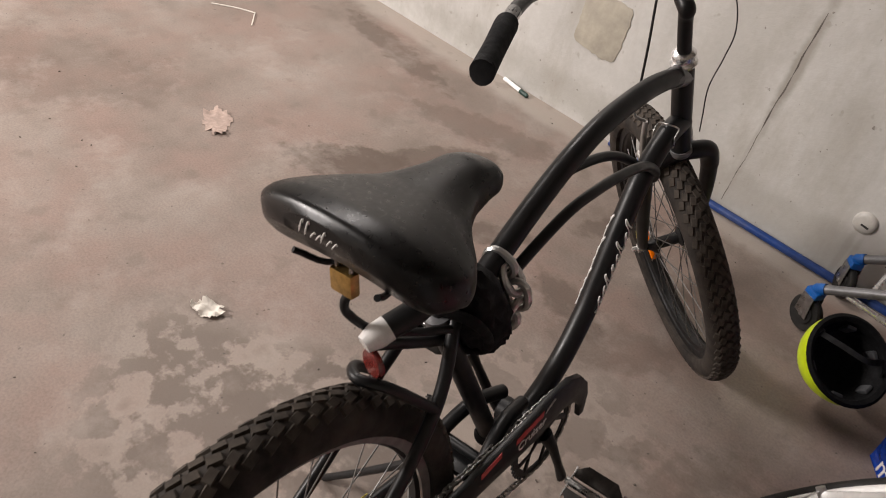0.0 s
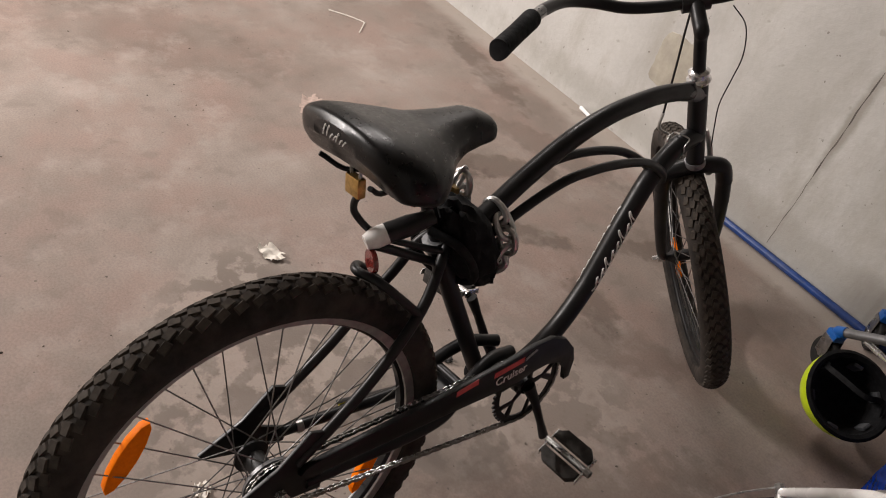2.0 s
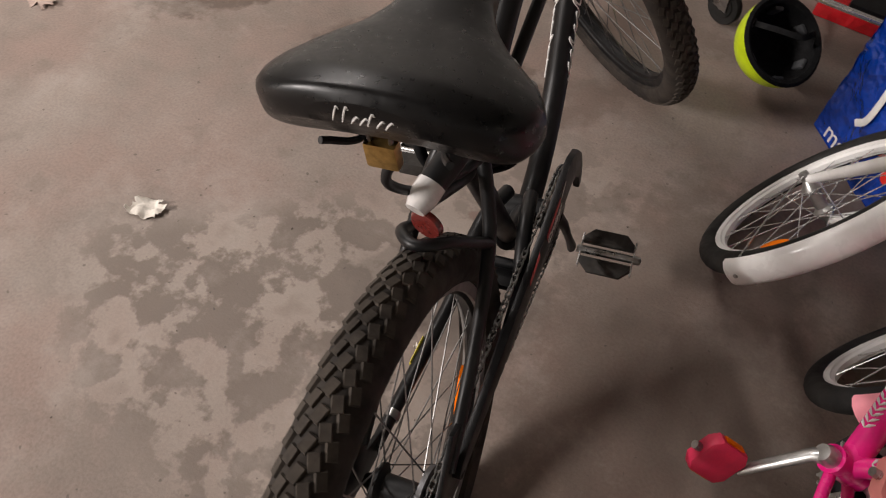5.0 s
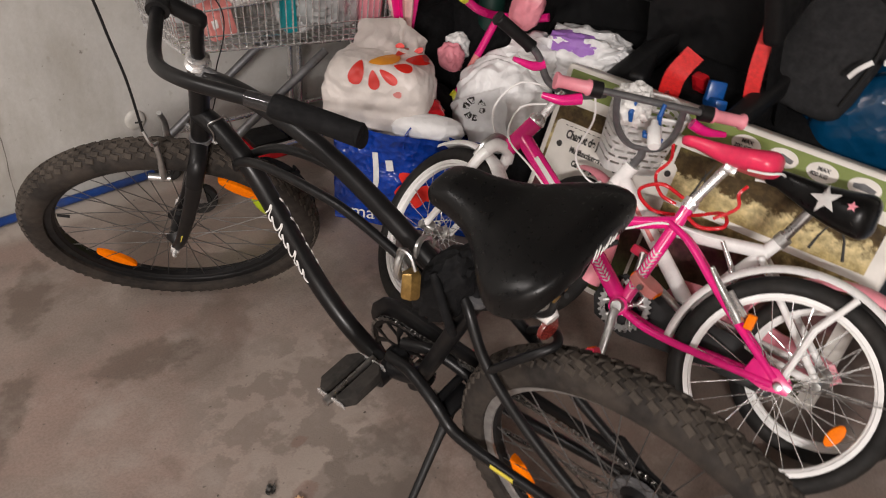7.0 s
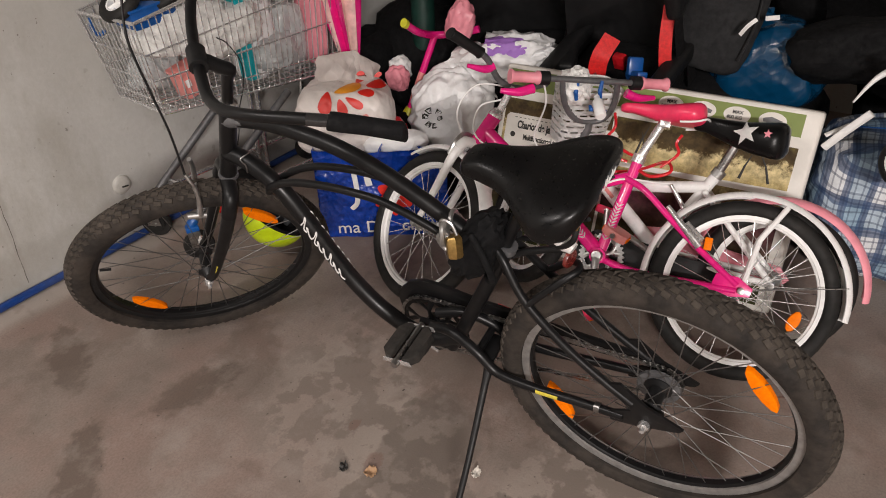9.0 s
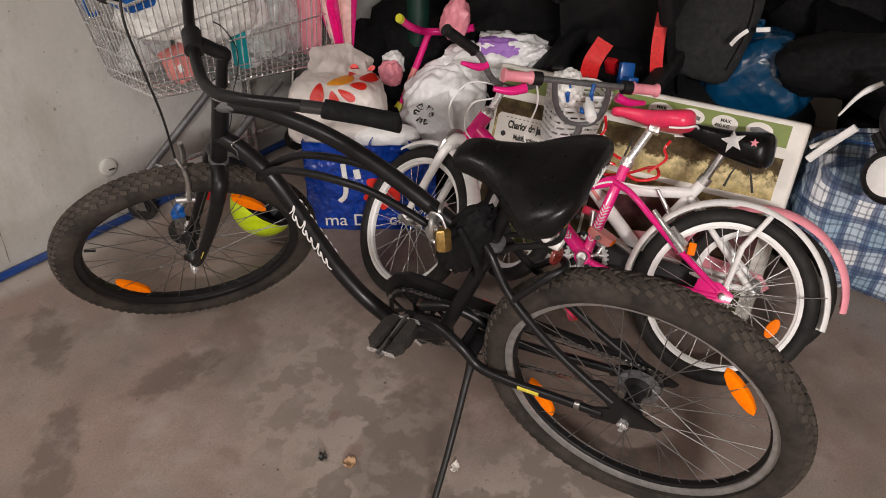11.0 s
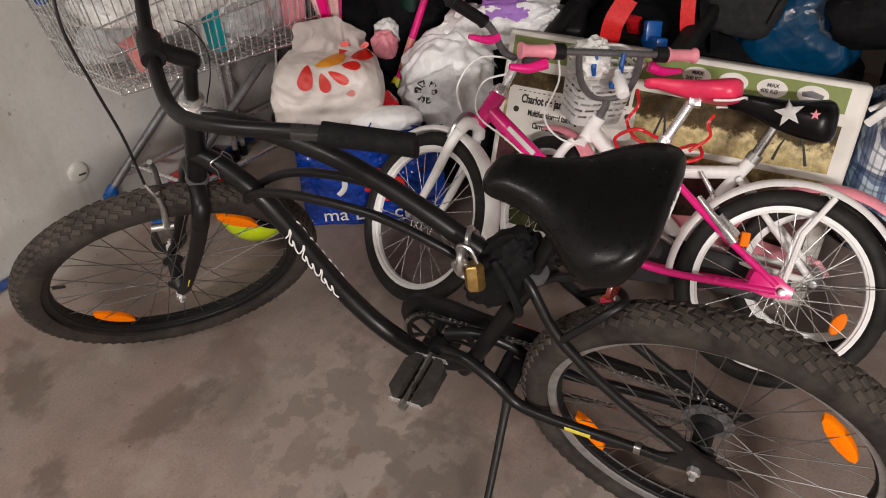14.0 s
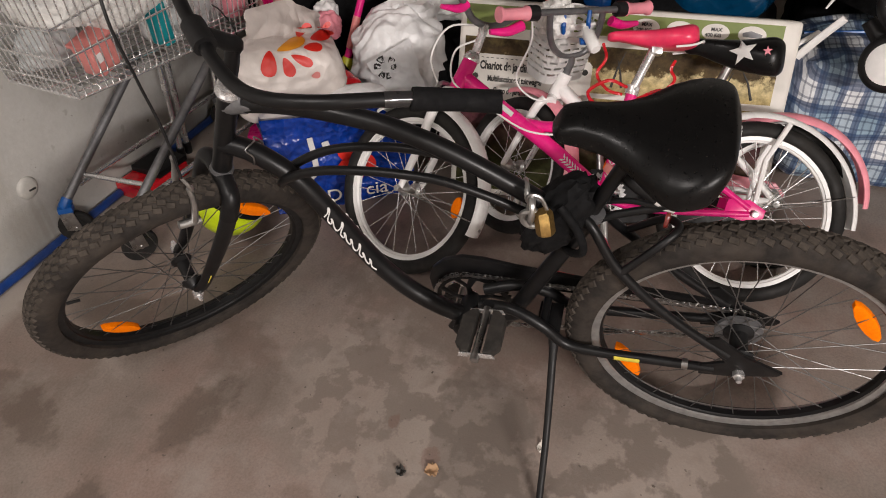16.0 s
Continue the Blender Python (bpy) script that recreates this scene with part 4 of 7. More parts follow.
# saddle
def saddle(parent, m, half, length, thick, material, name="saddle", label="", nose=0.03, dip=0.012, thin=0.4):
    """A padded saddle: y forward, its top near z = 0, from a broad rounded tail to a narrow nose."""
    bm = bmesh.new()
    rows, sides, n = [], 36, 36
    for k in range(n + 1):
        t = 0.5 - 0.5 * math.cos(math.pi * k / n)  # 0 tail, 1 nose
        wide = nose + (half - nose) / (1 + math.exp((t - 0.45) * 11.0))
        end = max(0.0, 1 - max(0.0, (0.2 - t) / 0.2) ** 2.6) ** 0.42 * max(0.0, 1 - max(0.0, (t - 0.86) / 0.14) ** 2.4) ** 0.5
        puff = max(0.0, 1 - max(0.0, (0.13 - t) / 0.13) ** 2.2) ** 0.5 * max(0.0, 1 - max(0.0, (t - 0.9) / 0.1) ** 2.2) ** 0.5
        y = -length * 0.5 + length * t
        th = thick * (1 - (1 - thin) * min(1.0, t * 1.15) ** 1.3)
        top = -dip * math.sin(math.pi * min(1.0, t * 1.1)) ** 2
        mid = top - th * 0.42
        row = []
        for i in range(sides):
            a = 2 * math.pi * i / sides
            ca, sa = math.cos(a), math.sin(a)
            x = math.copysign(abs(ca) ** 0.5, ca) * wide * max(0.02, end)
            if sa > 0:
                z = mid + (abs(sa) ** 0.6) * (th * 0.42) * (0.3 + 0.7 * puff)
            else:
                z = mid - (abs(sa) ** 0.55) * (th * 0.58) * (0.45 + 0.55 * puff)
                x *= 1 - 0.2 * abs(sa) ** 1.5
            z -= 0.16 * th * (abs(x) / half) ** 2.5 * (1 if sa > 0 else 0.3)
            row.append(bm.verts.new((x, y, z)))
        rows.append(row)
    for a, b in zip(rows, rows[1:]):
        for i in range(sides):
            bm.faces.new((a[i], a[(i + 1) % sides], b[(i + 1) % sides], b[i]))
    bm.faces.new(rows[0][::-1])
    bm.faces.new(rows[-1])
    bmesh.ops.recalc_face_normals(bm, faces=bm.faces[:])
    ob = part(name, bm, material, parent, label, m=m)
    ob.data.set_sharp_from_angle(angle=radians(100))
    return ob


def wide_saddle(parent):
    """The cruiser's broad saddle: upright rear face, rounded wings, dished top and a slim level nose."""
    plan_y = (0.117, 0.1205, 0.127, 0.137, 0.15, 0.17, 0.19, 0.21, 0.232, 0.255, 0.28, 0.31, 0.345, 0.365, 0.379, 0.3865, 0.3895)
    plan_x = (0.05, 0.082, 0.1, 0.115, 0.126, 0.133, 0.134, 0.126, 0.108, 0.084, 0.062, 0.047, 0.04, 0.038, 0.032, 0.02, 0.005)
    at_y = (0.117, 0.125, 0.15, 0.2, 0.25, 0.3, 0.345, 0.375, 0.3895)
    crown = (0.873, 0.883, 0.885, 0.876, 0.868, 0.868, 0.868, 0.858, 0.838)
    below = (0.84, 0.829, 0.806, 0.788, 0.794, 0.805, 0.81, 0.813, 0.82)
    flank = (0.008, 0.012, 0.02, 0.03, 0.03, 0.018, 0.012, 0.008, 0.004)  # how far the top falls to its edge
    bm, rows, n, sides = bmesh.new(), [], 52, 48
    for k in range(n + 1):
        t = 0.5 - 0.5 * math.cos(math.pi * k / n)
        y = 0.117 + (0.3895 - 0.117) * t
        wide, top, low, fall = (float(np.interp(y, *c)) for c in ((plan_y, plan_x), (at_y, crown), (at_y, below), (at_y, flank)))
        low -= 0.016 * min(1.0, max(0.0, (0.25 - y) / 0.1)) * min(1.0, (y - 0.117) / 0.03)
        row = []
        for i in range(sides):
            a = 2 * math.pi * i / sides
            c, q = math.cos(a), math.sin(a)
            x = math.copysign(abs(c) ** 0.55, c) * wide
            edge = top - fall
            mid = edge * 0.5 + low * 0.5
            if q > 0:
                z = mid + (abs(q) ** 0.5) * (edge - mid) + fall * (1 - (x / wide) ** 2)
                z -= 0.005 * math.exp(-(x / 0.04) ** 2) * min(1.0, max(0.0, (y - 0.14) / 0.06))
            else:
                z = mid - (abs(q) ** 0.5) * (mid - low) + 0.016 * (1 - (x / wide) ** 2) * min(1.0, wide / 0.12)
                x *= 1 - 0.06 * q * q
            lean = max(0.0, 1 - (y - 0.117) / 0.03)
            row.append(bm.verts.new((x + 0.005, y + 0.006 * lean * max(0.0, -q), z)))
        rows.append(row)
    for a, b in zip(rows, rows[1:]):
        for i in range(sides):
            bm.faces.new((a[i], a[(i + 1) % sides], b[(i + 1) % sides], b[i]))
    bm.faces.new(rows[0][::-1])
    bm.faces.new(rows[-1])
    bmesh.ops.smooth_vert(bm, verts=bm.verts[:], factor=0.5, use_axis_x=True, use_axis_y=True, use_axis_z=True)
    bmesh.ops.recalc_face_normals(bm, faces=bm.faces[:])
    ob = part("saddle", bm, SADDLE, parent, "wide black vinyl saddle")
    ob.data.set_sharp_from_angle(angle=radians(100))
    for k, (x, tall) in enumerate(((-0.018, 0.016), (-0.009, 0.017), (-0.001, 0.008), (0.007, 0.008), (0.014, 0.014), (0.022, 0.008), (0.03, 0.008))):
        pts = [(x - 0.0035, 0.1165, 0.852), (x - 0.001, 0.1162, 0.852 + tall * 0.45), (x + 0.003, 0.1162, 0.852 + tall), (x + 0.0045, 0.1165, 0.852 + tall * 0.8)]
        part("decal", tube(bmesh.new(), spline(pts, 4), [0.0006, 0.001, 0.0009, 0.0005], 6), DECAL_WHITE, ob, "small white script-like stroke")
    return ob


wide_saddle(BIKE)
part("seat_post", tube(bmesh.new(), [(0, 0.315, 0.645), (0, 0.268, 0.775), (0, 0.26, 0.8)], 0.0125, 14), MATT_BLACK, BIKE)
part("seat_clamp", block((0.05, 0.045, 0.04), (0.005, 0.255, 0.798), 0.008), BLACK_PLASTIC, BIKE)
for s in (-1, 1):
    part("saddle_rail", tube(bmesh.new(), spline([(0.01 + s * 0.062, 0.13, 0.81), (0.01 + s * 0.04, 0.17, 0.785), (0.01 + s * 0.022, 0.25, 0.795), (0.01 + s * 0.02, 0.33, 0.82)], 5), 0.0038, 8), BLACK_PLASTIC, BIKE)

# rear lamp on its bracket
lamp_arm = part("lamp_body", tube(bmesh.new(), spline([(0.034, 0.275, 0.715), (0.022, 0.24, 0.703), (0.01, 0.205, 0.692)], 4), [0.011, 0.0165, 0.016], 14), BLACK_PLASTIC, BIKE)
part("lens", tube(bmesh.new(), [(0.0105, 0.207, 0.6925), (0.005, 0.19, 0.686), (0.0015, 0.176, 0.681)], [0.0165, 0.0165, 0.0115], 14), LAMP_WHITE, lamp_arm, "clear white lamp lens")
part("reflector", lathe([(0.0, 0.0), (0.018, 0.0), (0.02, 0.003), (0.02, 0.007), (0.0, 0.008)], 20, "Y", m=pose(0.006, 0.182, 0.65, 0, 0, -12)), LAMP_RED, lamp_arm, "round red reflector")
part("lamp_bracket", tube(bmesh.new(), spline([(0.006, 0.19, 0.675), (0.01, 0.22, 0.66), (0.015, 0.28, 0.628), (0.01, 0.31, 0.61)], 5), 0.0075, 10), BLACK_PLASTIC, BIKE)
part("reflector", lathe([(0.0, 0.0), (0.009, 0.001), (0.0115, 0.005), (0.0115, 0.012), (0.0, 0.014)], 16, "Y", m=pose(0.028, 0.232, 0.748, 0, 0, 10)), surface("bright_red_lens", (0.5, 0.012, 0.01), 0.25, coat=0.5), BIKE, "small red reflector under the saddle")
part("seat_collar", tube(bmesh.new(), [(0, 0.3135, 0.634), (0, 0.308, 0.65)], 0.0195, 16), GREY_METAL, BIKE)
# cable with its small padlock under the saddle tail
part("cable_lock", tube(bmesh.new(), spline([(-0.006, 0.167, 0.758), (-0.016, 0.166, 0.74), (-0.018, 0.172, 0.718), (-0.005, 0.2, 0.685), (0.02, 0.25, 0.665), (0.03, 0.3, 0.645)], 6), 0.0055, 10), BLACK_PLASTIC, BIKE, "black sleeved cable")
plock = part("padlock", block((0.034, 0.014, 0.03), (-0.013, 0.165, 0.77), 0.003), BRASS, BIKE, "small tarnished brass padlock")
part("shackle", tube(bmesh.new(), spline([(-0.024, 0.165, 0.784), (-0.024, 0.165, 0.8), (-0.013, 0.165, 0.808), (-0.002, 0.165, 0.8), (-0.002, 0.165, 0.784)], 5), 0.0028, 8), STEEL, plock)

# front end, turned about the steering axis
STEER = Matrix.Translation(HEAD_TOP) @ Matrix.Rotation(radians(48), 4, AXIS) @ Matrix.Translation(-HEAD_TOP)
HUB_F = Vector((0.005, 1.2326, 0.328))


def turned(points):
    return [STEER @ Vector(p) for p in points]


front = wheel(BIKE, STEER @ pose(*HUB_F) @ Matrix.Rotation(radians(-3.0), 4, "Y"), WHEEL_R, TYRE_R, 0.2885, 0.266, 0.0165, (MATT_BLACK, BLACK_PLASTIC, RUBBER, SPOKE), 36, knobs=KNOBS, seg=72)
FWD_ANGLE = -26
reflector(front, 0.234, FWD_ANGLE, 0.118, 0.031)
reflector(front, 0.234, FWD_ANGLE + 176, 0.118, 0.031)
part("valve", rod((0, 0.262, 0), (0, 0.235, 0), 0.0035, 8), BLACK_PLASTIC, front, m=pose(0, 0, 0, 30))
crown = HEAD_LOW - AXIS * 0.022
part("fork_crown", tube(bmesh.new(), spline(turned([(-0.068, crown.y + 0.03, crown.z - 0.045), (-0.06, crown.y + 0.008, crown.z - 0.006), (-0.03, crown.y, crown.z + 0.006), (0, crown.y, crown.z + 0.008), (0.03, crown.y, crown.z + 0.006), (0.06, crown.y + 0.008, crown.z - 0.006), (0.068, crown.y + 0.03, crown.z - 0.045)]), 6), 0.0185, 14), MATT_BLACK, BIKE)
for s in (-1, 1):
    leg = part("fork_leg", tube(bmesh.new(), spline(turned([(s * 0.067, crown.y + 0.024, crown.z - 0.035), (s * 0.068, crown.y + 0.06, crown.z - 0.1), (s * 0.066, 1.152, 0.44), (s * 0.061, 1.206, 0.356), (HUB_F.x + s * 0.058, HUB_F.y, HUB_F.z)]), 5), [0.0175, 0.0165, 0.015, 0.0125, 0.01], 14), MATT_BLACK, BIKE)
    part("axle_nut", lathe([(0.0, s * 0.088), (0.0055, s * 0.086), (0.006, s * 0.074), (0.0115, s * 0.074), (0.0115, s * 0.058)], 6, m=STEER @ pose(*HUB_F)), CHROME, BIKE)
part("decal", tube(bmesh.new(), turned([(-0.074, 1.18, 0.405), (-0.0715, 1.197, 0.377)]), 0.0055, 8, flat=0.4, flat_axis=(1, 0, 0)), DECAL_YELLOW, BIKE, "small yellow sticker")

# rim brake with its arms, noodle and pads
for s in (-1, 1):
    arm = part("brake_arm", tube(bmesh.new(), spline(turned([(s * 0.046, 1.137, 0.581), (s * 0.05, 1.125, 0.616), (s * 0.047, 1.113, 0.651), (s * 0.04, 1.107, 0.684)]), 5), [0.0085, 0.007, 0.0062, 0.0055], 10), ALLOY, BIKE, "alloy rim-brake arm")
    part("brake_pad", tube(bmesh.new(), turned([(s * 0.027, 1.135, 0.621), (s * 0.027, 1.090, 0.594)]), 0.0065, 8), BLACK_PLASTIC, arm)
    part("pivot", tube(bmesh.new(), turned([(s * 0.046, 1.125, 0.578), (s * 0.046, 1.165, 0.596)]), 0.009, 10), ALLOY, arm)
part("brake_noodle", tube(bmesh.new(), spline(turned([(-0.042, 1.100, 0.688), (-0.062, 1.100, 0.706), (-0.05, 1.105, 0.736)]), 4), 0.0035, 8), ALLOY, BIKE)

# stem and bar
quill = HEAD_TOP + AXIS * 0.112
CLAMP = Vector((0, 0.957, 0.979))
part("stem", tube(bmesh.new(), spline(turned([HEAD_TOP + AXIS * 0.02, HEAD_TOP + AXIS * 0.09, quill + Vector((0, -0.003, -0.004)), quill + Vector((0, 0.01, 0.012)), CLAMP + Vector((0, -0.012, -0.01)), CLAMP]), 4), [0.0125, 0.0125, 0.0145, 0.0145, 0.014, 0.015], 14), MATT_BLACK, BIKE)
part("bar_clamp", tube(bmesh.new(), turned([CLAMP + Vector((-0.026, 0, 0)), CLAMP + Vector((0.026, 0, 0))]), 0.0195, 14), BLACK_PLASTIC, BIKE)
BAR = [(0.0, 0.957, 0.979), (0.06, 0.957, 0.979), (0.13, 0.947, 0.989), (0.19, 0.92, 1.011), (0.243, 0.866, 1.026), (0.28, 0.8, 1.025), (0.307, 0.742, 1.017), (0.357, 0.64, 0.992)]
bar_path = [(-x, y, z) for x, y, z in BAR[::-1]] + BAR[1:]
part("handlebar", tube(bmesh.new(), spline(turned(bar_path), 6), 0.0113, 14), MATT_BLACK, BIKE)
for s in (-1, 1):
    part("ferrule", tube(bmesh.new(), turned([(s * 0.289, 0.782, 1.0235), (s * 0.306, 0.744, 1.0175)]), 0.0118, 14), surface("polished_black_tube", (0.02, 0.02, 0.021), 0.14, vary=0.1, coat=0.5), BIKE)
    part("grip", tube(bmesh.new(), spline(turned([(s * 0.305, 0.747, 1.018), (s * 0.308, 0.741, 1.0165), (s * 0.332, 0.69, 1.0045), (s * 0.3575, 0.639, 0.9918), (s * 0.36, 0.634, 0.9905)]), 3), [0.016, 0.0175, 0.0165, 0.0172, 0.0185], 16), BLACK_CLOTH, BIKE, "black foam grip")
# brake lever on the far side, cable and the loose wire
part("brake_lever", tube(bmesh.new(), spline(turned([(0.28, 0.79, 1.012), (0.312, 0.75, 0.985), (0.347, 0.68, 0.965), (0.365, 0.635, 0.95)]), 5), [0.011, 0.008, 0.006, 0.006], 10, flat=0.6, flat_axis=(0, 0, 1)), ALLOY, BIKE)
part("brake_cable", tube(bmesh.new(), spline(turned([(0.27, 0.82, 1.02), (0.22, 0.95, 1.09), (0.13, 1.02, 1.11), (0.05, 1.06, 1.05), (0.01, 1.075, 0.94), (-0.02, 1.085, 0.84), (-0.05, 1.105, 0.736)]), 8), 0.0026, 8), BLACK_PLASTIC, BIKE)
part("loose_wire", tube(bmesh.new(), spline([(0.03, 0.95, 0.98), (0.06, 0.96, 0.95), (0.075, 0.955, 0.9), (0.065, 0.96, 0.85), (0.045, 0.98, 0.79), (0.04, 1.0, 0.73), (0.035, 1.02, 0.69)], 6), 0.0013, 6), BLACK_PLASTIC, BIKE)

# chain lock in its black sleeve, knotted round the seat tube
LOCK = thing("chain_lock", "black sleeved chain lock with brass padlock round the seat tube", "lock", LEFT_LEAN)
bm = lump((0.105, 0.1, 0.17), 3, 2.4, 0.16, 7.0)
for v in bm.verts:
    v.co += Vector((0.003, 0.4 - 0.42 * (v.co.z - 0.02), 0.545))
sleeve = part("sleeve", bm, BLACK_CLOTH, LOCK, "black nylon chain sleeve")
part("sleeve_loop", tube(bmesh.new(), spline([(-0.04, 0.365, 0.69), (-0.06, 0.33, 0.655), (-0.055, 0.32, 0.6), (-0.02, 0.35, 0.56), (0.03, 0.37, 0.565), (0.052, 0.355, 0.605), (0.05, 0.32, 0.655), (0.01, 0.29, 0.675)], 6), 0.0075, 12), BLACK_CLOTH, LOCK)


def link(at, forward, up, long=0.04, wide=0.028, r=0.0042):
    n = 16
    pts = []
    for k in range(n):
        a = 2 * math.pi * k / n
        pts.append((wide / 2 * math.cos(a), math.copysign(abs(math.sin(a)) ** 0.7, math.sin(a)) * long / 2, 0))
    part("chain_link", tube(bmesh.new(), pts, r, 8, True), ALLOY, LOCK, m=frame_of(at, forward, up))


for run in (((-0.06, 0.41, 0.712), (-0.06, 0.412, 0.684), (-0.054, 0.408, 0.656)), ((-0.004, 0.428, 0.678), (0.02, 0.434, 0.664), (0.035, 0.438, 0.641), (0.039, 0.44, 0.613), (0.032, 0.436, 0.588), (0.012, 0.425, 0.571))):
    for k, (p, q) in enumerate(zip(run, run[1:])):
        p, q = Vector(p), Vector(q)
        d = (q - p).normalized()
        side = d.cross(Vector((0, 1, 0.2))).normalized()
        link((p + q) / 2, d, (side if k % 2 else d.cross(side)) + Vector((0.2, 0.1, 0.25)), 0.046, 0.032, 0.006)
body = part("padlock_body", tube(bmesh.new(), [(-0.062, 0.392, 0.698), (-0.063, 0.39, 0.693), (-0.078, 0.382, 0.664), (-0.08, 0.381, 0.66)], [0.013, 0.0165, 0.0165, 0.0135], 6), BRASS, LOCK, "worn brass padlock")
part("shackle", tube(bmesh.new(), spline([(-0.06, 0.402, 0.695), (-0.06, 0.416, 0.715), (-0.058, 0.412, 0.728), (-0.056, 0.396, 0.722), (-0.06, 0.384, 0.7)], 5), 0.0038, 8), STEEL, body)


# ---- the two children's bicycles, leaning on the carton ----
def leaning(x0, y0, yaw, lean, size):
    yaw, lean = radians(yaw), radians(lean)
    d = Vector((-math.sin(yaw), math.cos(yaw), 0))
    s = Vector((math.cos(yaw), math.sin(yaw), 0))
    return frame_of((x0, y0, 0), d, Vector((0, 0, 1)) * math.cos(lean) + s * math.sin(lean)) @ Matrix.Scale(size, 4)


def fender(parent, hub, R, a0, a1, half, material, name="fender"):
    """A curved mudguard about a hub (y, z), from angle a0 to a1, measured from forward upwards."""
    prof = [(R - 0.012, -half), (R - 0.004, -half * 0.92), (R + 0.003, -half * 0.55), (R + 0.005, 0.0), (R + 0.003, half * 0.55), (R - 0.004, half * 0.92), (R - 0.012, half), (R - 0.0135, half * 0.95), (R - 0.006, half * 0.86), (R + 0.001, half * 0.5), (R + 0.003, 0.0), (R + 0.001, -half * 0.5), (R - 0.006, -half * 0.86), (R - 0.0135, -half * 0.95)]
    bm = lathe(prof, 36, m=pose(0, hub[0], hub[1]), closed=True, arc=(a0, a1))
    bmesh.ops.holes_fill(bm, edges=[e for e in bm.edges if e.is_boundary], sides=20)
    return part(name, bm, material, parent)


def kid_wheel(parent, m, R, r, rim_mat, n=28):
    return wheel(parent, m, R, r, R - 2 * r * 0.83, R - 2 * r * 0.83 - 0.017, 0.0125, (rim_mat, rim_mat, SIDEWALL, CHROME), n, hub_r=0.02, hub_half=0.026, seg=52)


def flat_pedal(parent, at, tilt, mat, wide=0.08, spin=0.0):
    m = pose(*at) @ Matrix.Rotation(radians(tilt), 4, "X") @ Matrix.Rotation(radians(spin), 4, "Z")
    bm = plate([(-wide / 2, -0.022), (-wide / 2 + 0.012, -0.036), (wide / 2 - 0.012, -0.036), (wide / 2, -0.022), (wide / 2, 0.022), (wide / 2 - 0.012, 0.036), (-wide / 2 + 0.012, 0.036), (-wide / 2, 0.022)], 0.024, "Z", 0, 0.004)
    p = part("pedal", bm, mat, parent, m=m)
    for s in (-1, 1):
        part("reflector", block((0.04, 0.004, 0.013), (0, s * 0.037, 0), 0.001), AMBER, p)
    part("spindle", rod((-wide / 2 - 0.012, 0, 0), (wide / 2 + 0.003, 0, 0), 0.007), STEEL, p)
    return p


def leaf_decal(parent, a, b, x, r, n=9):
    """Rows of little white leaves along a tube from a to b, on the side facing x."""
    a, b = Vector(a), Vector(b)
    d = (b - a).normalized()
    side = Vector((0, -d.z, d.y))
    bm = bmesh.new()
    for k in range(n):
        c = a + (b - a) * (k + 0.5) / n
        for s in (-1, 1):
            p0, p1 = c, c + d * 0.011 + side * s * 0.011
            off = s * 0.0055
            mid = (p0 + p1) / 2
            h = math.sqrt(max(1e-8, r * r - off * off))
            tube(bm, [(x * (r + 0.0003), p0.y, p0.z), (x * (h + 0.0008), mid.y, mid.z), (x * math.sqrt(max(1e-8, r * r - 0.011**2)), p1.y, p1.z)], [0.0006, 0.0026, 0.0006], 6)
    return part("decal", bm, DECAL_WHITE, parent, "white leaf-pattern decal")


# the larger one, magenta
M1 = leaning(0.447, 0.037, 9.45, 33.1, 1.004)
KID = thing("girls_bicycle", "magenta girl's bicycle with white mudguards leaning on a carton", "bicycle", M1)
RH, FH, BB = (-0.067, 0.24), (0.863, 0.24), (0.316, 0.256)
w = kid_wheel(KID, pose(0, *RH), 0.24, 0.023, CREAM_RIM)
reflector(w, 0.15, 200, 0.06, 0.03)
# the front end is turned to the carton and sits a little askew in the head
steer1 = Matrix.Translation((-0.014, 0.85, 0.24)) @ Matrix.Rotation(radians(5.5), 4, Vector((-0.436, -0.867, -0.24))) @ Matrix.Rotation(radians(-26), 4, Vector((0, -0.37, 0.93))) @ Matrix.Translation((0, -0.863, -0.24))
w = kid_wheel(KID, steer1 @ pose(0, *FH), 0.24, 0.023, CREAM_RIM)
reflector(w, 0.17, 195, 0.06, 0.03)
fender(KID, RH, 0.26, -2, 186, 0.031, WHITE_PAINT, "rear_mudguard")
g = fender(KID, FH, 0.255, 62, 208, 0.028, WHITE_PAINT, "front_mudguard")
g.matrix_basis = steer1
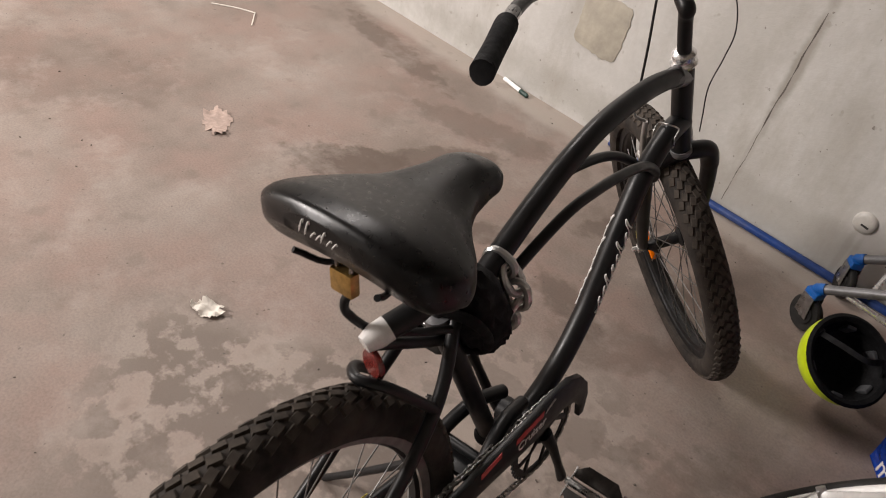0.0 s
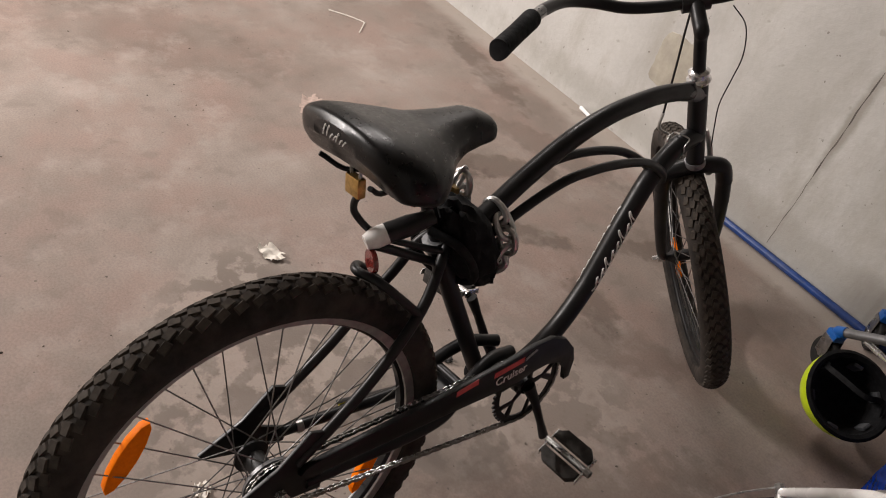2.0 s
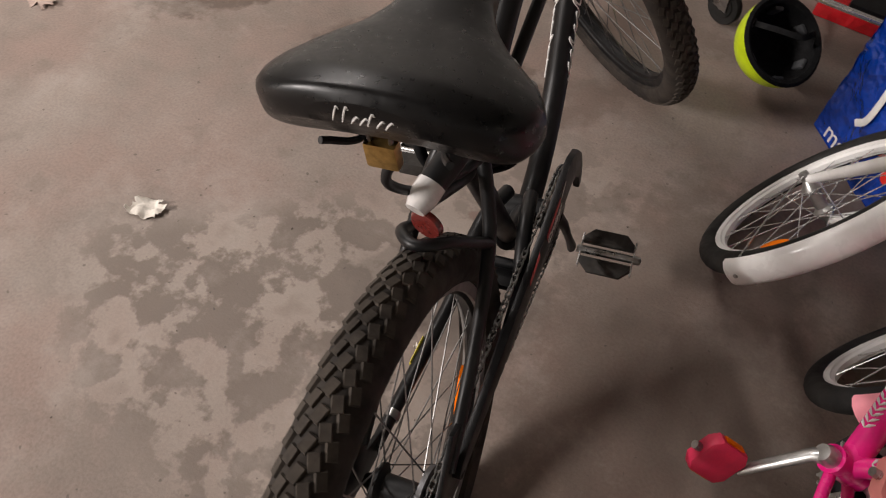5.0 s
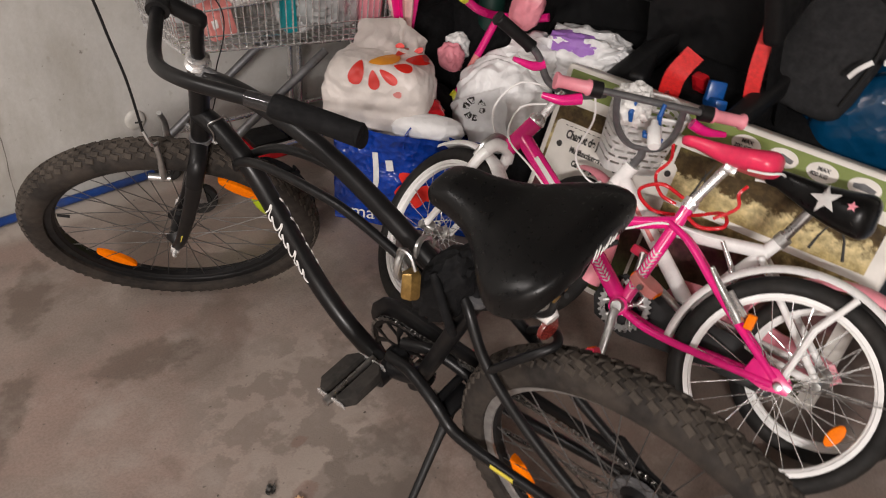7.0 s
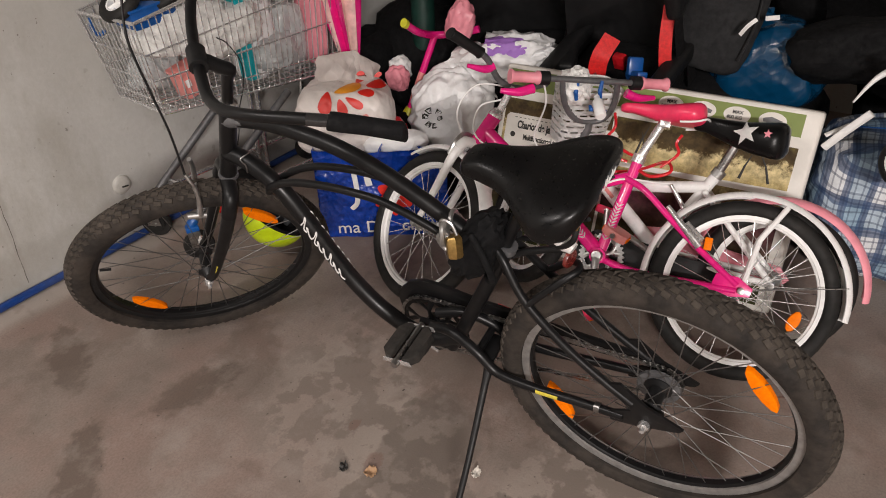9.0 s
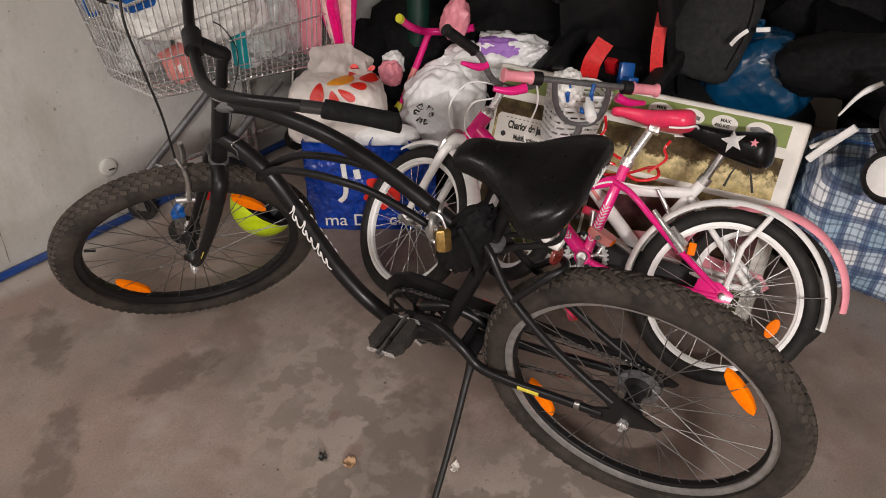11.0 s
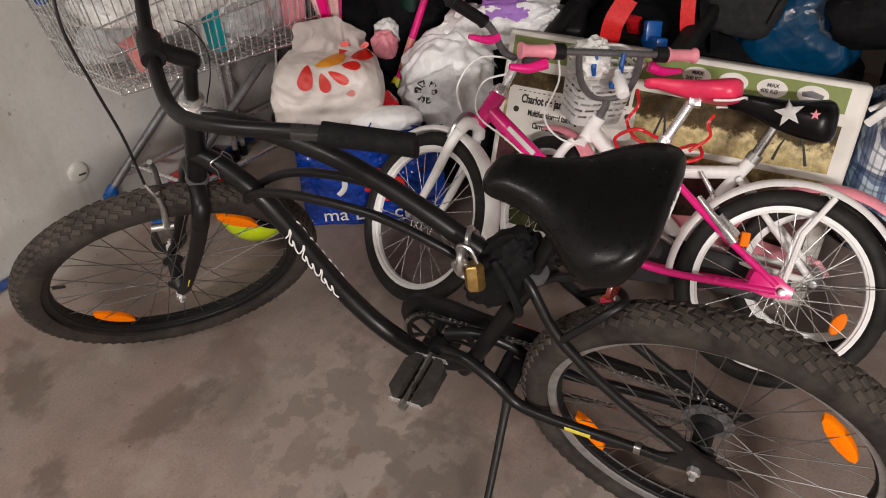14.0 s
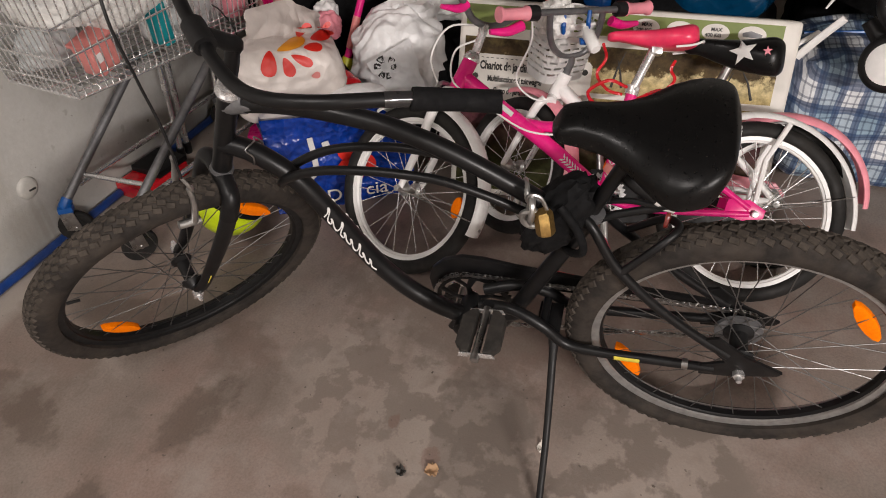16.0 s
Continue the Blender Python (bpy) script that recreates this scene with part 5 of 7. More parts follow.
for s in (-1, 1):
    part("mudguard_stay", rod((s * 0.035, *RH), (s * 0.03, RH[0] - 0.245, RH[1] + 0.06), 0.0016, 8), STEEL, KID)
    part("mudguard_stay", tube(bmesh.new(), [(s * 0.035, *RH), (s * 0.03, RH[0] - 0.02, RH[1] + 0.14), (s * 0.028, RH[0] - 0.07, RH[1] + 0.235)], 0.0075, 8), WHITE_PAINT, KID)
    part("fork_leg", tube(bmesh.new(), spline([steer1 @ Vector(p) for p in ((s * 0.03, 0.752, 0.492), (s * 0.042, 0.77, 0.455), (s * 0.046, 0.81, 0.35), (s * 0.046, *FH))], 5), [0.014, 0.0145, 0.012, 0.0085], 12), WHITE_PAINT, KID, "white fork leg")
    part("axle_nut", lathe([(0, s * 0.064), (0.009, s * 0.062), (0.01, s * 0.046)], 8, m=steer1 @ pose(0, *FH)), ALLOY, KID)
    part("axle_nut", lathe([(0, s * 0.068), (0.009, s * 0.066), (0.01, s * 0.05)], 8, m=pose(0, *RH)), ALLOY, KID)
    part("seat_stay", tube(bmesh.new(), spline([(s * 0.012, 0.285, 0.485), (s * 0.035, 0.22, 0.455), (s * 0.045, 0.1, 0.36), (s * 0.049, -0.055, 0.252)], 5), 0.0088, 10), MAGENTA, KID)
    part("chain_stay", tube(bmesh.new(), spline([(s * 0.02, 0.31, 0.25), (s * 0.042, 0.2, 0.232), (s * 0.049, -0.055, 0.238)], 5), 0.0092, 10), MAGENTA, KID)
    part("dropout", plate([(0.0, 0.275), (-0.055, 0.275), (-0.095, 0.25), (-0.09, 0.228), (-0.04, 0.22), (0.01, 0.232)], 0.006, "X", s * 0.05, 0.0015), MAGENTA, KID)
part("fork_crown", tube(bmesh.new(), spline([steer1 @ Vector(p) for p in ((-0.04, 0.757, 0.48), (-0.026, 0.749, 0.502), (0, 0.745, 0.508), (0.026, 0.749, 0.502), (0.04, 0.757, 0.48))], 4), 0.0165, 12), WHITE_PAINT, KID)
for s in (-1, 1):
    part("mudguard_stay", tube(bmesh.new(), spline([steer1 @ Vector(p) for p in ((s * 0.056, 0.863, 0.24), (s * 0.05, 0.76, 0.205), (s * 0.03, 0.632, 0.16))], 4), 0.002, 6), STEEL, KID, "thin steel mudguard stay")
part("bolt", lathe([(0.0, 0.004), (0.004, 0.003), (0.005, 0.0)], 8, "Y", m=steer1 @ pose(0, 0.863 + 0.259 * math.cos(radians(203)), 0.24 + 0.259 * math.sin(radians(203)), 203)), STEEL, KID)
part("head_tube", rod((-0.03, 0.738, 0.512), (-0.012, 0.7, 0.605), 0.0215, 18), MAGENTA, KID)
part("headset", tube(bmesh.new(), [(-0.012, 0.701, 0.602), (-0.012, 0.699, 0.607), (-0.01, 0.695, 0.618), (-0.009, 0.692, 0.624)], [0.023, 0.024, 0.019, 0.014], 16), CHROME, KID)
part("down_tube", tube(bmesh.new(), spline([(-0.02, 0.722, 0.56), (-0.012, 0.62, 0.487), (0, 0.46, 0.376), (0, 0.316, 0.262)], 5), 0.0212, 18), MAGENTA, KID, "magenta down tube")
part("top_tube", tube(bmesh.new(), spline([(0, 0.56, 0.444), (0, 0.47, 0.436), (0, 0.37, 0.455), (0, 0.275, 0.492)], 5), 0.0155, 14), MAGENTA, KID)
part("seat_tube", rod((0, 0.318, 0.25), (0, 0.262, 0.545), 0.0155, 14), MAGENTA, KID)
part("seat_collar", tube(bmesh.new(), [(0, 0.265, 0.532), (0, 0.26, 0.556)], 0.0185, 14), CHROME, KID)
part("collar_bolt", rod((-0.026, 0.252, 0.545), (0.024, 0.25, 0.545), 0.005, 8), CHROME, KID)
part("seat_post", rod((0, 0.262, 0.545), (0, 0.217, 0.655), 0.0122, 14), CHROME, KID)
part("seat_clamp", block((0.045, 0.03, 0.028), (0, 0.21, 0.652), 0.006), CHROME, KID)
ks = saddle(KID, pose(0, 0.226, 0.706, -7), 0.068, 0.232, 0.064, ROSE, label="rose-red child saddle with white edge", nose=0.022, dip=0.006)
part("edge_band", tube(bmesh.new(), spline([(-0.06, -0.05, -0.06), (-0.066, -0.08, -0.061), (-0.066, -0.1, -0.059), (-0.052, -0.119, -0.052), (0, -0.125, -0.05), (0.052, -0.119, -0.052), (0.066, -0.1, -0.058), (0.066, -0.06, -0.06)], 5), 0.003, 8), WHITE_PLASTIC, ks)
part("bottom_bracket", rod((-0.034, *BB), (0.034, *BB), 0.023, 16), MAGENTA, KID)
chainring(KID, BB, 0.038, 0.062, 30, STEEL)
part("chain_case", plate([(0.4, 0.25), (0.39, 0.3), (0.345, 0.33), (0.28, 0.33), (0.1, 0.3), (-0.03, 0.29), (-0.1, 0.25), (-0.06, 0.195), (0.1, 0.2), (0.3, 0.18), (0.38, 0.205)], 0.012, "X", 0.056, 0.004), BLACK_PLASTIC, KID)
part("crank_arm", tube(bmesh.new(), [(-0.04, 0.316, 0.256), (-0.056, 0.314, 0.24), (-0.06, 0.302, 0.12)], [0.016, 0.011, 0.0095], 12, flat=0.7, flat_axis=(1, 0, 0)), ALLOY, KID, "silver crank arm")
part("crank_cap", lathe([(0, -0.058), (0.013, -0.056), (0.0165, -0.045), (0.0165, -0.032)], 16, m=pose(0, *BB)), ALLOY, KID)
part("crank_arm", tube(bmesh.new(), [(0.062, 0.316, 0.256), (0.075, 0.318, 0.272), (0.078, 0.33, 0.392)], [0.016, 0.011, 0.0095], 12, flat=0.7, flat_axis=(1, 0, 0)), ALLOY, KID, "silver crank arm")
flat_pedal(KID, (-0.112, 0.3, 0.118), 62, ROSE)
flat_pedal(KID, (0.128, 0.332, 0.39), 10, ROSE)
leaf_decal(KID, (0, 0.36, 0.297), (0, 0.43, 0.353), -1, 0.0213)
leaf_decal(KID, (0, 0.309, 0.3), (0, 0.288, 0.408), -1, 0.0156, 11)
part("decal", tube(bmesh.new(), [(-0.0345, 0.655, 0.517), (-0.03, 0.575, 0.461)], 0.0068, 8, flat=0.3, flat_axis=(1, 0, 0)), DECAL_WHITE, KID, "white lettering-like decal bar")
part("brake_arm", tube(bmesh.new(), spline([(-0.056, 0.055, 0.335), (-0.06, 0.085, 0.362), (-0.058, 0.12, 0.392), (-0.05, 0.155, 0.425)], 4), [0.013, 0.011, 0.008, 0.006], 10), CHROME, KID, "chrome rear brake arm")
part("brake_arm", tube(bmesh.new(), spline([(0.04, 0.105, 0.4), (0.05, 0.125, 0.44), (0.03, 0.165, 0.49)], 4), [0.008, 0.007, 0.005], 10), CHROME, KID)
part("brake_shoe", rod((-0.05, 0.05, 0.35), (-0.05, 0.1, 0.39), 0.008, 8), CHROME, KID)
part("rear_reflector", block((0.045, 0.02, 0.034), (-0.052, 0.035, 0.345), 0.004), AMBER, KID)
part("brake_cable", tube(bmesh.new(), spline([(0.0, 0.69, 0.66), (-0.05, 0.74, 0.62), (-0.05, 0.74, 0.54), (-0.03, 0.66, 0.49), (-0.024, 0.53, 0.42), (-0.02, 0.4, 0.425), (-0.018, 0.3, 0.478), (-0.018, 0.2, 0.485), (-0.02, 0.16, 0.49)], 6), 0.0028, 8), WHITE_PLASTIC, KID, "white brake cable")
part("brake_cable", tube(bmesh.new(), spline([(0.0, 0.68, 0.7), (-0.06, 0.76, 0.68), (-0.07, 0.8, 0.6), (-0.04, 0.78, 0.53), (0.0, 0.77, 0.5)], 6), 0.0028, 8), WHITE_PLASTIC, KID, "white brake cable")
part("front_brake", tube(bmesh.new(), spline([steer1 @ Vector(p) for p in ((-0.05, 0.78, 0.46), (-0.048, 0.765, 0.5), (-0.02, 0.765, 0.53), (0.02, 0.765, 0.525), (0.05, 0.78, 0.46))], 5), 0.0065, 8), ALLOY, KID)
part("stem", tube(bmesh.new(), [(-0.01, 0.694, 0.61), (-0.004, 0.676, 0.672), (0, 0.672, 0.7)], [0.0115, 0.0115, 0.014], 14), CHROME, KID)
part("handlebar", tube(bmesh.new(), spline([(0.12, 0.6, 0.745), (0.05, 0.64, 0.71), (0.0, 0.672, 0.7), (-0.05, 0.7, 0.708), (-0.1, 0.725, 0.748), (-0.14, 0.748, 0.762), (-0.225, 0.8, 0.78)], 6), 0.0095, 12), GREY_METAL, KID, "grey steel handlebar")
part("grip", tube(bmesh.new(), spline([(-0.128, 0.741, 0.759), (-0.14, 0.748, 0.762), (-0.222, 0.798, 0.779), (-0.226, 0.801, 0.78)], 4), [0.018, 0.0155, 0.0155, 0.018], 14), BLACK_PLASTIC, KID, "black rubber grip")
part("lever_hood", tube(bmesh.new(), spline([(-0.08, 0.713, 0.738), (-0.095, 0.73, 0.722), (-0.135, 0.77, 0.718)], 4), [0.014, 0.012, 0.006], 10), MAGENTA, KID, "magenta brake lever")

# the smaller one, white, with pink mudguards, a basket and a starred saddle
M2 = leaning(0.614, 0.04, 3.36, 19.4, 1.025)
TOT = thing("childs_bicycle", "small white child's bicycle with pink mudguards leaning on a carton", "bicycle", M2)
RH, FH, BB = (-0.112, 0.2), (0.6, 0.2), (0.215, 0.205)
kid_wheel(TOT, pose(0, *RH), 0.2, 0.022, CREAM_RIM, 20)
steer2 = Matrix.Translation((0, 0.49, 0.44)) @ Matrix.Rotation(radians(-38), 4, Vector((0, -0.35, 0.94))) @ Matrix.Translation((0, -0.49, -0.44))
w = kid_wheel(TOT, steer2 @ pose(0, *FH), 0.2, 0.022, CREAM_RIM, 20)
reflector(w, 0.13, 100, 0.05, 0.03)
fender(TOT, RH, 0.224, 10, 178, 0.03, PINK, "rear_mudguard")
fender(TOT, FH, 0.224, 75, 186, 0.026, PINK, "front_mudguard").matrix_basis = steer2
for s in (-1, 1):
    part("fork_leg", tube(bmesh.new(), spline([steer2 @ Vector(p) for p in ((s * 0.03, 0.505, 0.4), (s * 0.044, 0.525, 0.36), (s * 0.046, *FH))], 5), [0.012, 0.0125, 0.008], 12), WHITE_PAINT, TOT)
    part("seat_stay", rod((s * 0.02, 0.11, 0.4), (s * 0.047, *RH), 0.0085, 10), WHITE_PAINT, TOT)
    part("chain_stay", rod((s * 0.025, 0.215, 0.2), (s * 0.047, *RH), 0.009, 10), WHITE_PAINT, TOT)
    part("axle_nut", lathe([(0, s * 0.066), (0.009, s * 0.064), (0.01, s * 0.046)], 8, m=pose(0, *RH)), ALLOY, TOT)
part("fork_crown", tube(bmesh.new(), [(-0.03, 0.505, 0.4), (0, 0.503, 0.412), (0.03, 0.505, 0.4)], 0.015, 12), WHITE_PAINT, TOT)
part("head_tube", rod((0, 0.5, 0.412), (0, 0.476, 0.476), 0.02, 16), WHITE_PAINT, TOT)
part("down_tube", tube(bmesh.new(), [(0, 0.492, 0.44), (0, 0.215, 0.215)], 0.0195, 16), WHITE_PAINT, TOT)
part("decal", tube(bmesh.new(), [(-0.0192, 0.43, 0.392), (-0.0192, 0.35, 0.327)], 0.0055, 8, flat=0.3, flat_axis=(1, 0, 0)), CORAL, TOT, "pink lettering-like decal bar")
part("top_tube", tube(bmesh.new(), spline([(0, 0.4, 0.372), (0, 0.28, 0.375), (0, 0.1, 0.412)], 5), 0.0165, 14), WHITE_PAINT, TOT)
part("seat_tube", rod((0, 0.215, 0.2), (0, 0.088, 0.452), 0.0155, 14), WHITE_PAINT, TOT)
part("seat_collar", tube(bmesh.new(), [(0, 0.093, 0.442), (0, 0.084, 0.461)], 0.0182, 14), ALLOY, TOT)
part("seat_post", rod((0, 0.09, 0.45), (0, 0.055, 0.555), 0.012, 14), STEEL, TOT)
bs = saddle(TOT, pose(0, 0.062, 0.602, -6), 0.074, 0.24, 0.1, SADDLE, label="black child saddle with white star", nose=0.022, dip=0.006)
STARS = []
for at_y, at_z, size, turn in ((-0.02, -0.022, 0.03, 10), (-0.07, -0.024, 0.011, 0)):
    radii = [size if k % 2 == 0 else size * 0.42 for k in range(10)]
    STARS.append([M2 @ bs.matrix_basis @ Vector((-0.1, at_y + radii[k] * math.sin(math.pi * k / 5 + radians(turn)), at_z + radii[k] * math.cos(math.pi * k / 5 + radians(turn)))) for k in range(10)])
part("bottom_bracket", rod((-0.032, *BB), (0.032, *BB), 0.02, 14), WHITE_PAINT, TOT)
part("chain_case", plate([(0.29, 0.2), (0.27, 0.25), (0.2, 0.262), (0.0, 0.24), (-0.12, 0.23), (-0.15, 0.2), (-0.12, 0.165), (0.0, 0.17), (0.2, 0.148), (0.27, 0.165)], 0.012, "X", 0.052, 0.004), PINK, TOT)
part("crank_arm", tube(bmesh.new(), [(-0.035, 0.215, 0.205), (-0.052, 0.22, 0.212), (-0.055, 0.3, 0.245)], [0.014, 0.01, 0.009], 10), ALLOY, TOT)
flat_pedal(TOT, (-0.1, 0.3, 0.247), 20, CORAL, 0.07)
part("stem", tube(bmesh.new(), [(0, 0.478, 0.47), (0, 0.468, 0.505), (-0.01, 0.466, 0.53)], [0.011, 0.013, 0.012], 12), GREY_METAL, TOT)
gl, gr = Vector((-0.236, 0.599, 0.629)), Vector((0.0316, 0.3103, 0.6551))
ax = (gr - gl).normalized()
mid = (gl + gr) / 2
u0, u1 = mid - ax * 0.075, mid + ax * 0.075
low = Vector((-0.012, 0.466, 0.525))
hang = low - mid
loop = [mid + ax * (0.082 * math.copysign(abs(math.cos(w)) ** 0.75, math.cos(w))) + hang * (math.sin(w) ** 0.8) for w in np.linspace(math.pi, 0, 15)]
part("handlebar", tube(bmesh.new(), spline(loop, 3), 0.0085, 12), GREY_METAL, TOT, "grey steel handlebar loop")
part("crossbar", rod(gl, gr, 0.0085, 12), GREY_METAL, TOT)
for e, s in ((gl, 1), (gr, -1)):
    part("grip", tube(bmesh.new(), [e - ax * s * 0.035, e - ax * s * 0.03, e - ax * s * 0.022, e + ax * s * 0.035, e + ax * s * 0.042, e + ax * s * 0.048], [0.019, 0.0195, 0.0145, 0.0145, 0.019, 0.018], 14), PINK, TOT, "soft pink grip")
    part("grip_collar", tube(bmesh.new(), [e + ax * s * 0.048, e + ax * s * 0.075], 0.019, 14), BLACK_PLASTIC, TOT)
    part("lever_hood", tube(bmesh.new(), spline([e + ax * s * 0.06 + Vector((-0.01, 0.02, -0.03)), e + ax * s * 0.02 + Vector((-0.015, 0.02, -0.042)), e - ax * s * 0.03 + Vector((-0.01, 0.02, -0.04))], 4), [0.014, 0.012, 0.007], 10), MAGENTA, TOT, "magenta brake lever")
part("brake_cable", tube(bmesh.new(), spline([gl + ax * 0.06, Vector((-0.13, 0.56, 0.56)), Vector((-0.07, 0.6, 0.46)), Vector((-0.05, 0.56, 0.41)), Vector((-0.035, 0.5, 0.4))], 6), 0.0026, 8), WHITE_PLASTIC, TOT, "white brake cable")


def basket(parent, m, wide, deep, high):
    """A tapered plastic tub with rows of narrow slots through its wall, and a rolled rim."""
    nu, nv = 72, 28

    def at(i, z):
        a = 2 * math.pi * i / nu
        c, s = math.cos(a), math.sin(a)
        g = (abs(c) ** 5 + abs(s) ** 5) ** -0.2 * (0.8 + 0.2 * z / high)
        return (c * g * wide / 2, s * g * deep / 2, z)

    bm = bmesh.new()
    grid = [[bm.verts.new(at(i, high * j / nv)) for j in range(nv + 1)] for i in range(nu)]
    for i in range(nu):
        for j in range(nv):
            if j % 3 == 1 and 1 < j < nv - 2 and (i + (2 if j % 6 == 1 else 0)) % 4 != 0:
                continue
            k = (i + 1) % nu
            bm.faces.new((grid[i][j], grid[k][j], grid[k][j + 1], grid[i][j + 1]))
    bm.faces.new([grid[i][0] for i in range(nu)][::-1])
    bmesh.ops.solidify(bm, geom=bm.faces[:], thickness=0.0025)
    b = part("basket", bm, WHITE_PLASTIC, parent, "white slotted plastic basket", m=m)
    part("rim", tube(bmesh.new(), [at(i, high) for i in range(nu)], 0.0045, 8, True), WHITE_PLASTIC, b)
    return b


basket(TOT, frame_of((0.0486, 0.5144, 0.4655), (0.6077, 0.6901, 0.3056), (-0.15, -0.0044, 0.9656)), 0.18, 0.125, 0.17)
# red ribbon tied round the seat tube of the magenta bicycle
ribbon_tie = thing("ribbon", "red curled gift ribbon tied to the magenta bicycle", "ribbon", M1)
part("loop", tube(bmesh.new(), spline([(-0.02, 0.28, 0.55), (-0.06, 0.33, 0.56), (-0.03, 0.38, 0.53), (0.02, 0.34, 0.5), (0.04, 0.26, 0.52), (0.02, 0.19, 0.55), (-0.02, 0.17, 0.52), (-0.02, 0.22, 0.5), (0.0, 0.27, 0.52)], 6), 0.0045, 8, flat=0.4, flat_axis=(1, 0, 0)), RED_GLOSS, ribbon_tie)
part("tail", tube(bmesh.new(), spline([(-0.02, 0.35, 0.66), (-0.03, 0.34, 0.62), (-0.02, 0.36, 0.58), (-0.03, 0.33, 0.54), (-0.02, 0.29, 0.53)], 6), 0.004, 8, flat=0.4, flat_axis=(1, 0, 0)), RED_GLOSS, ribbon_tie)
part("tail", tube(bmesh.new(), spline([(-0.01, 0.2, 0.53), (-0.02, 0.16, 0.57), (-0.015, 0.17, 0.6), (-0.01, 0.16, 0.625)], 6), 0.004, 8, flat=0.4, flat_axis=(1, 0, 0)), RED_GLOSS, ribbon_tie)


# ---- carton of the garden trolley ----
def carton():
    """Leans back; local x runs along its length, z up its printed face, y into it."""
    up = Vector((0.366, 0.02, 1.0)).normalized()
    run = Vector((0.0558, -1.0, 0)).normalized()
    run = (run - up * run.dot(up)).normalized()
    into = up.cross(run).normalized()
    if into.x < 0:
        into = -into
    o = Vector((0.742, 0.8935, 0.0))
    m = Matrix(((run.x, into.x, up.x, o.x), (run.y, into.y, up.y, o.y), (run.z, into.z, up.z, o.z), (0, 0, 0, 1))) @ Matrix.Scale(1.016, 4)
    L, H, D = 0.955, 0.595, 0.17
    c = thing("carton", "long white and green printed garden-trolley carton leaning back", "carton", m)
    bm = block((L, D, H), (L / 2, D / 2, H / 2), 0.014, seg=3)
    for v in bm.verts:
        v.co.y += 0.006 * noise.noise(v.co * 3.0)
    part("box", bm, CARD_WHITE, c)
    z0 = 0.518
    part("print", plate([(0.02, z0), (L - 0.045, z0), (L - 0.045, H - 0.014), (0.02, H - 0.014)], 0.0012, "Y", -0.0012), PRINT_GREEN, c, "olive green printed band")
    part("print", plate([(0.395, 0.02), (L - 0.042, 0.02), (L - 0.042, 0.488), (0.395, 0.488)], 0.0012, "Y", -0.0013), GARDEN, c, "printed garden landscape")
    part("print", plate([(0.02, 0.02), (0.385, 0.02), (0.385, 0.488), (0.02, 0.488)], 0.0012, "Y", -0.0013), GARDEN, c, "printed garden landscape")
    part("crease", plate([(0.395, 0.338), (L - 0.042, 0.346), (L - 0.042, 0.366), (0.395, 0.352)], 0.0012, "Y", -0.0026), CARD_WHITE, c)
    # oval badges with two short lines of lettering each
    for k, (cx, lines) in enumerate(((0.545, ("MAX", "200 KG")), (0.638, ()), (0.733, ("MAX", "400 KG")), (0.829, ()))):
        pts = [(cx + 0.037 * math.cos(a), 0.551 + 0.023 * math.sin(a)) for a in np.linspace(0, 2 * math.pi, 28, endpoint=False)]
        badge = part("badge", plate(pts, 0.0012, "Y", -0.0028), CARD_WHITE, c, "pale oval badge")
        if lines:
            for i, word in enumerate(lines):
                words(word, 0.0135, INK, badge, pose(cx - 0.0045 * len(word), -0.0042, 0.554 - 0.015 * i, 90), "lettering", bold=0.03)
        else:
            part("pictogram", plate([(cx - 0.024, 0.545), (cx + 0.024, 0.543), (cx + 0.026, 0.553), (cx - 0.004, 0.561), (cx - 0.026, 0.555)], 0.001, "Y", -0.0042), GREY_METAL, badge)
    # pale label panel with its text
    lab = part("label_panel", plate([(0.03, 0.285), (0.04, 0.27), (0.4, 0.27), (0.41, 0.285), (0.41, 0.43), (0.4, 0.44), (0.04, 0.44), (0.03, 0.43)], 0.0014, "Y", -0.003), CARD_WHITE, c, "cream panel with dark lettering")
    for i, (word, size, x) in enumerate((("Chariot de jardin", 0.034, 0.072), ("Multifunctioneel tuinwagen", 0.024, 0.098), ("Carro de jardim", 0.024, 0.118))):
        words(word, size, INK, lab, pose(x, -0.0046, 0.395 - 0.035 * i, 90) @ Matrix.Diagonal((0.64, 1, 1, 1)), "lettering", bold=0.035)
    for i in range(22):
        part("stitch", plate([(0.06 + 0.015 * i, 0.428), (0.068 + 0.015 * i, 0.428), (0.068 + 0.015 * i, 0.43), (0.06 + 0.015 * i, 0.43)], 0.001, "Y", -0.0045), INK, lab)
    for x, z, r in ((0.06, 0.372, 0.009), (0.39, 0.41, 0.009)):
        part("hole", lathe([(0.0, -0.0044), (r, -0.0044), (r, -0.003)], 14, "Y", m=pose(x, 0, z)), INK, lab)
    # bare saplings of the picture
    for x, h, lean in ((0.47, 0.16, 0.03), (0.5, 0.12, -0.02), (0.78, 0.11, 0.02), (0.86, 0.13, -0.04)):
        part("print", tube(bmesh.new(), [(x, -0.0026, 0.375), (x + lean * 0.4, -0.0026, 0.375 + h * 0.35), (x + lean, -0.0026, 0.375 + h * 0.65)], [0.004, 0.003, 0.001], 6, flat=0.2, flat_axis=(0, 1, 0)), INK, c)
    return c


carton()


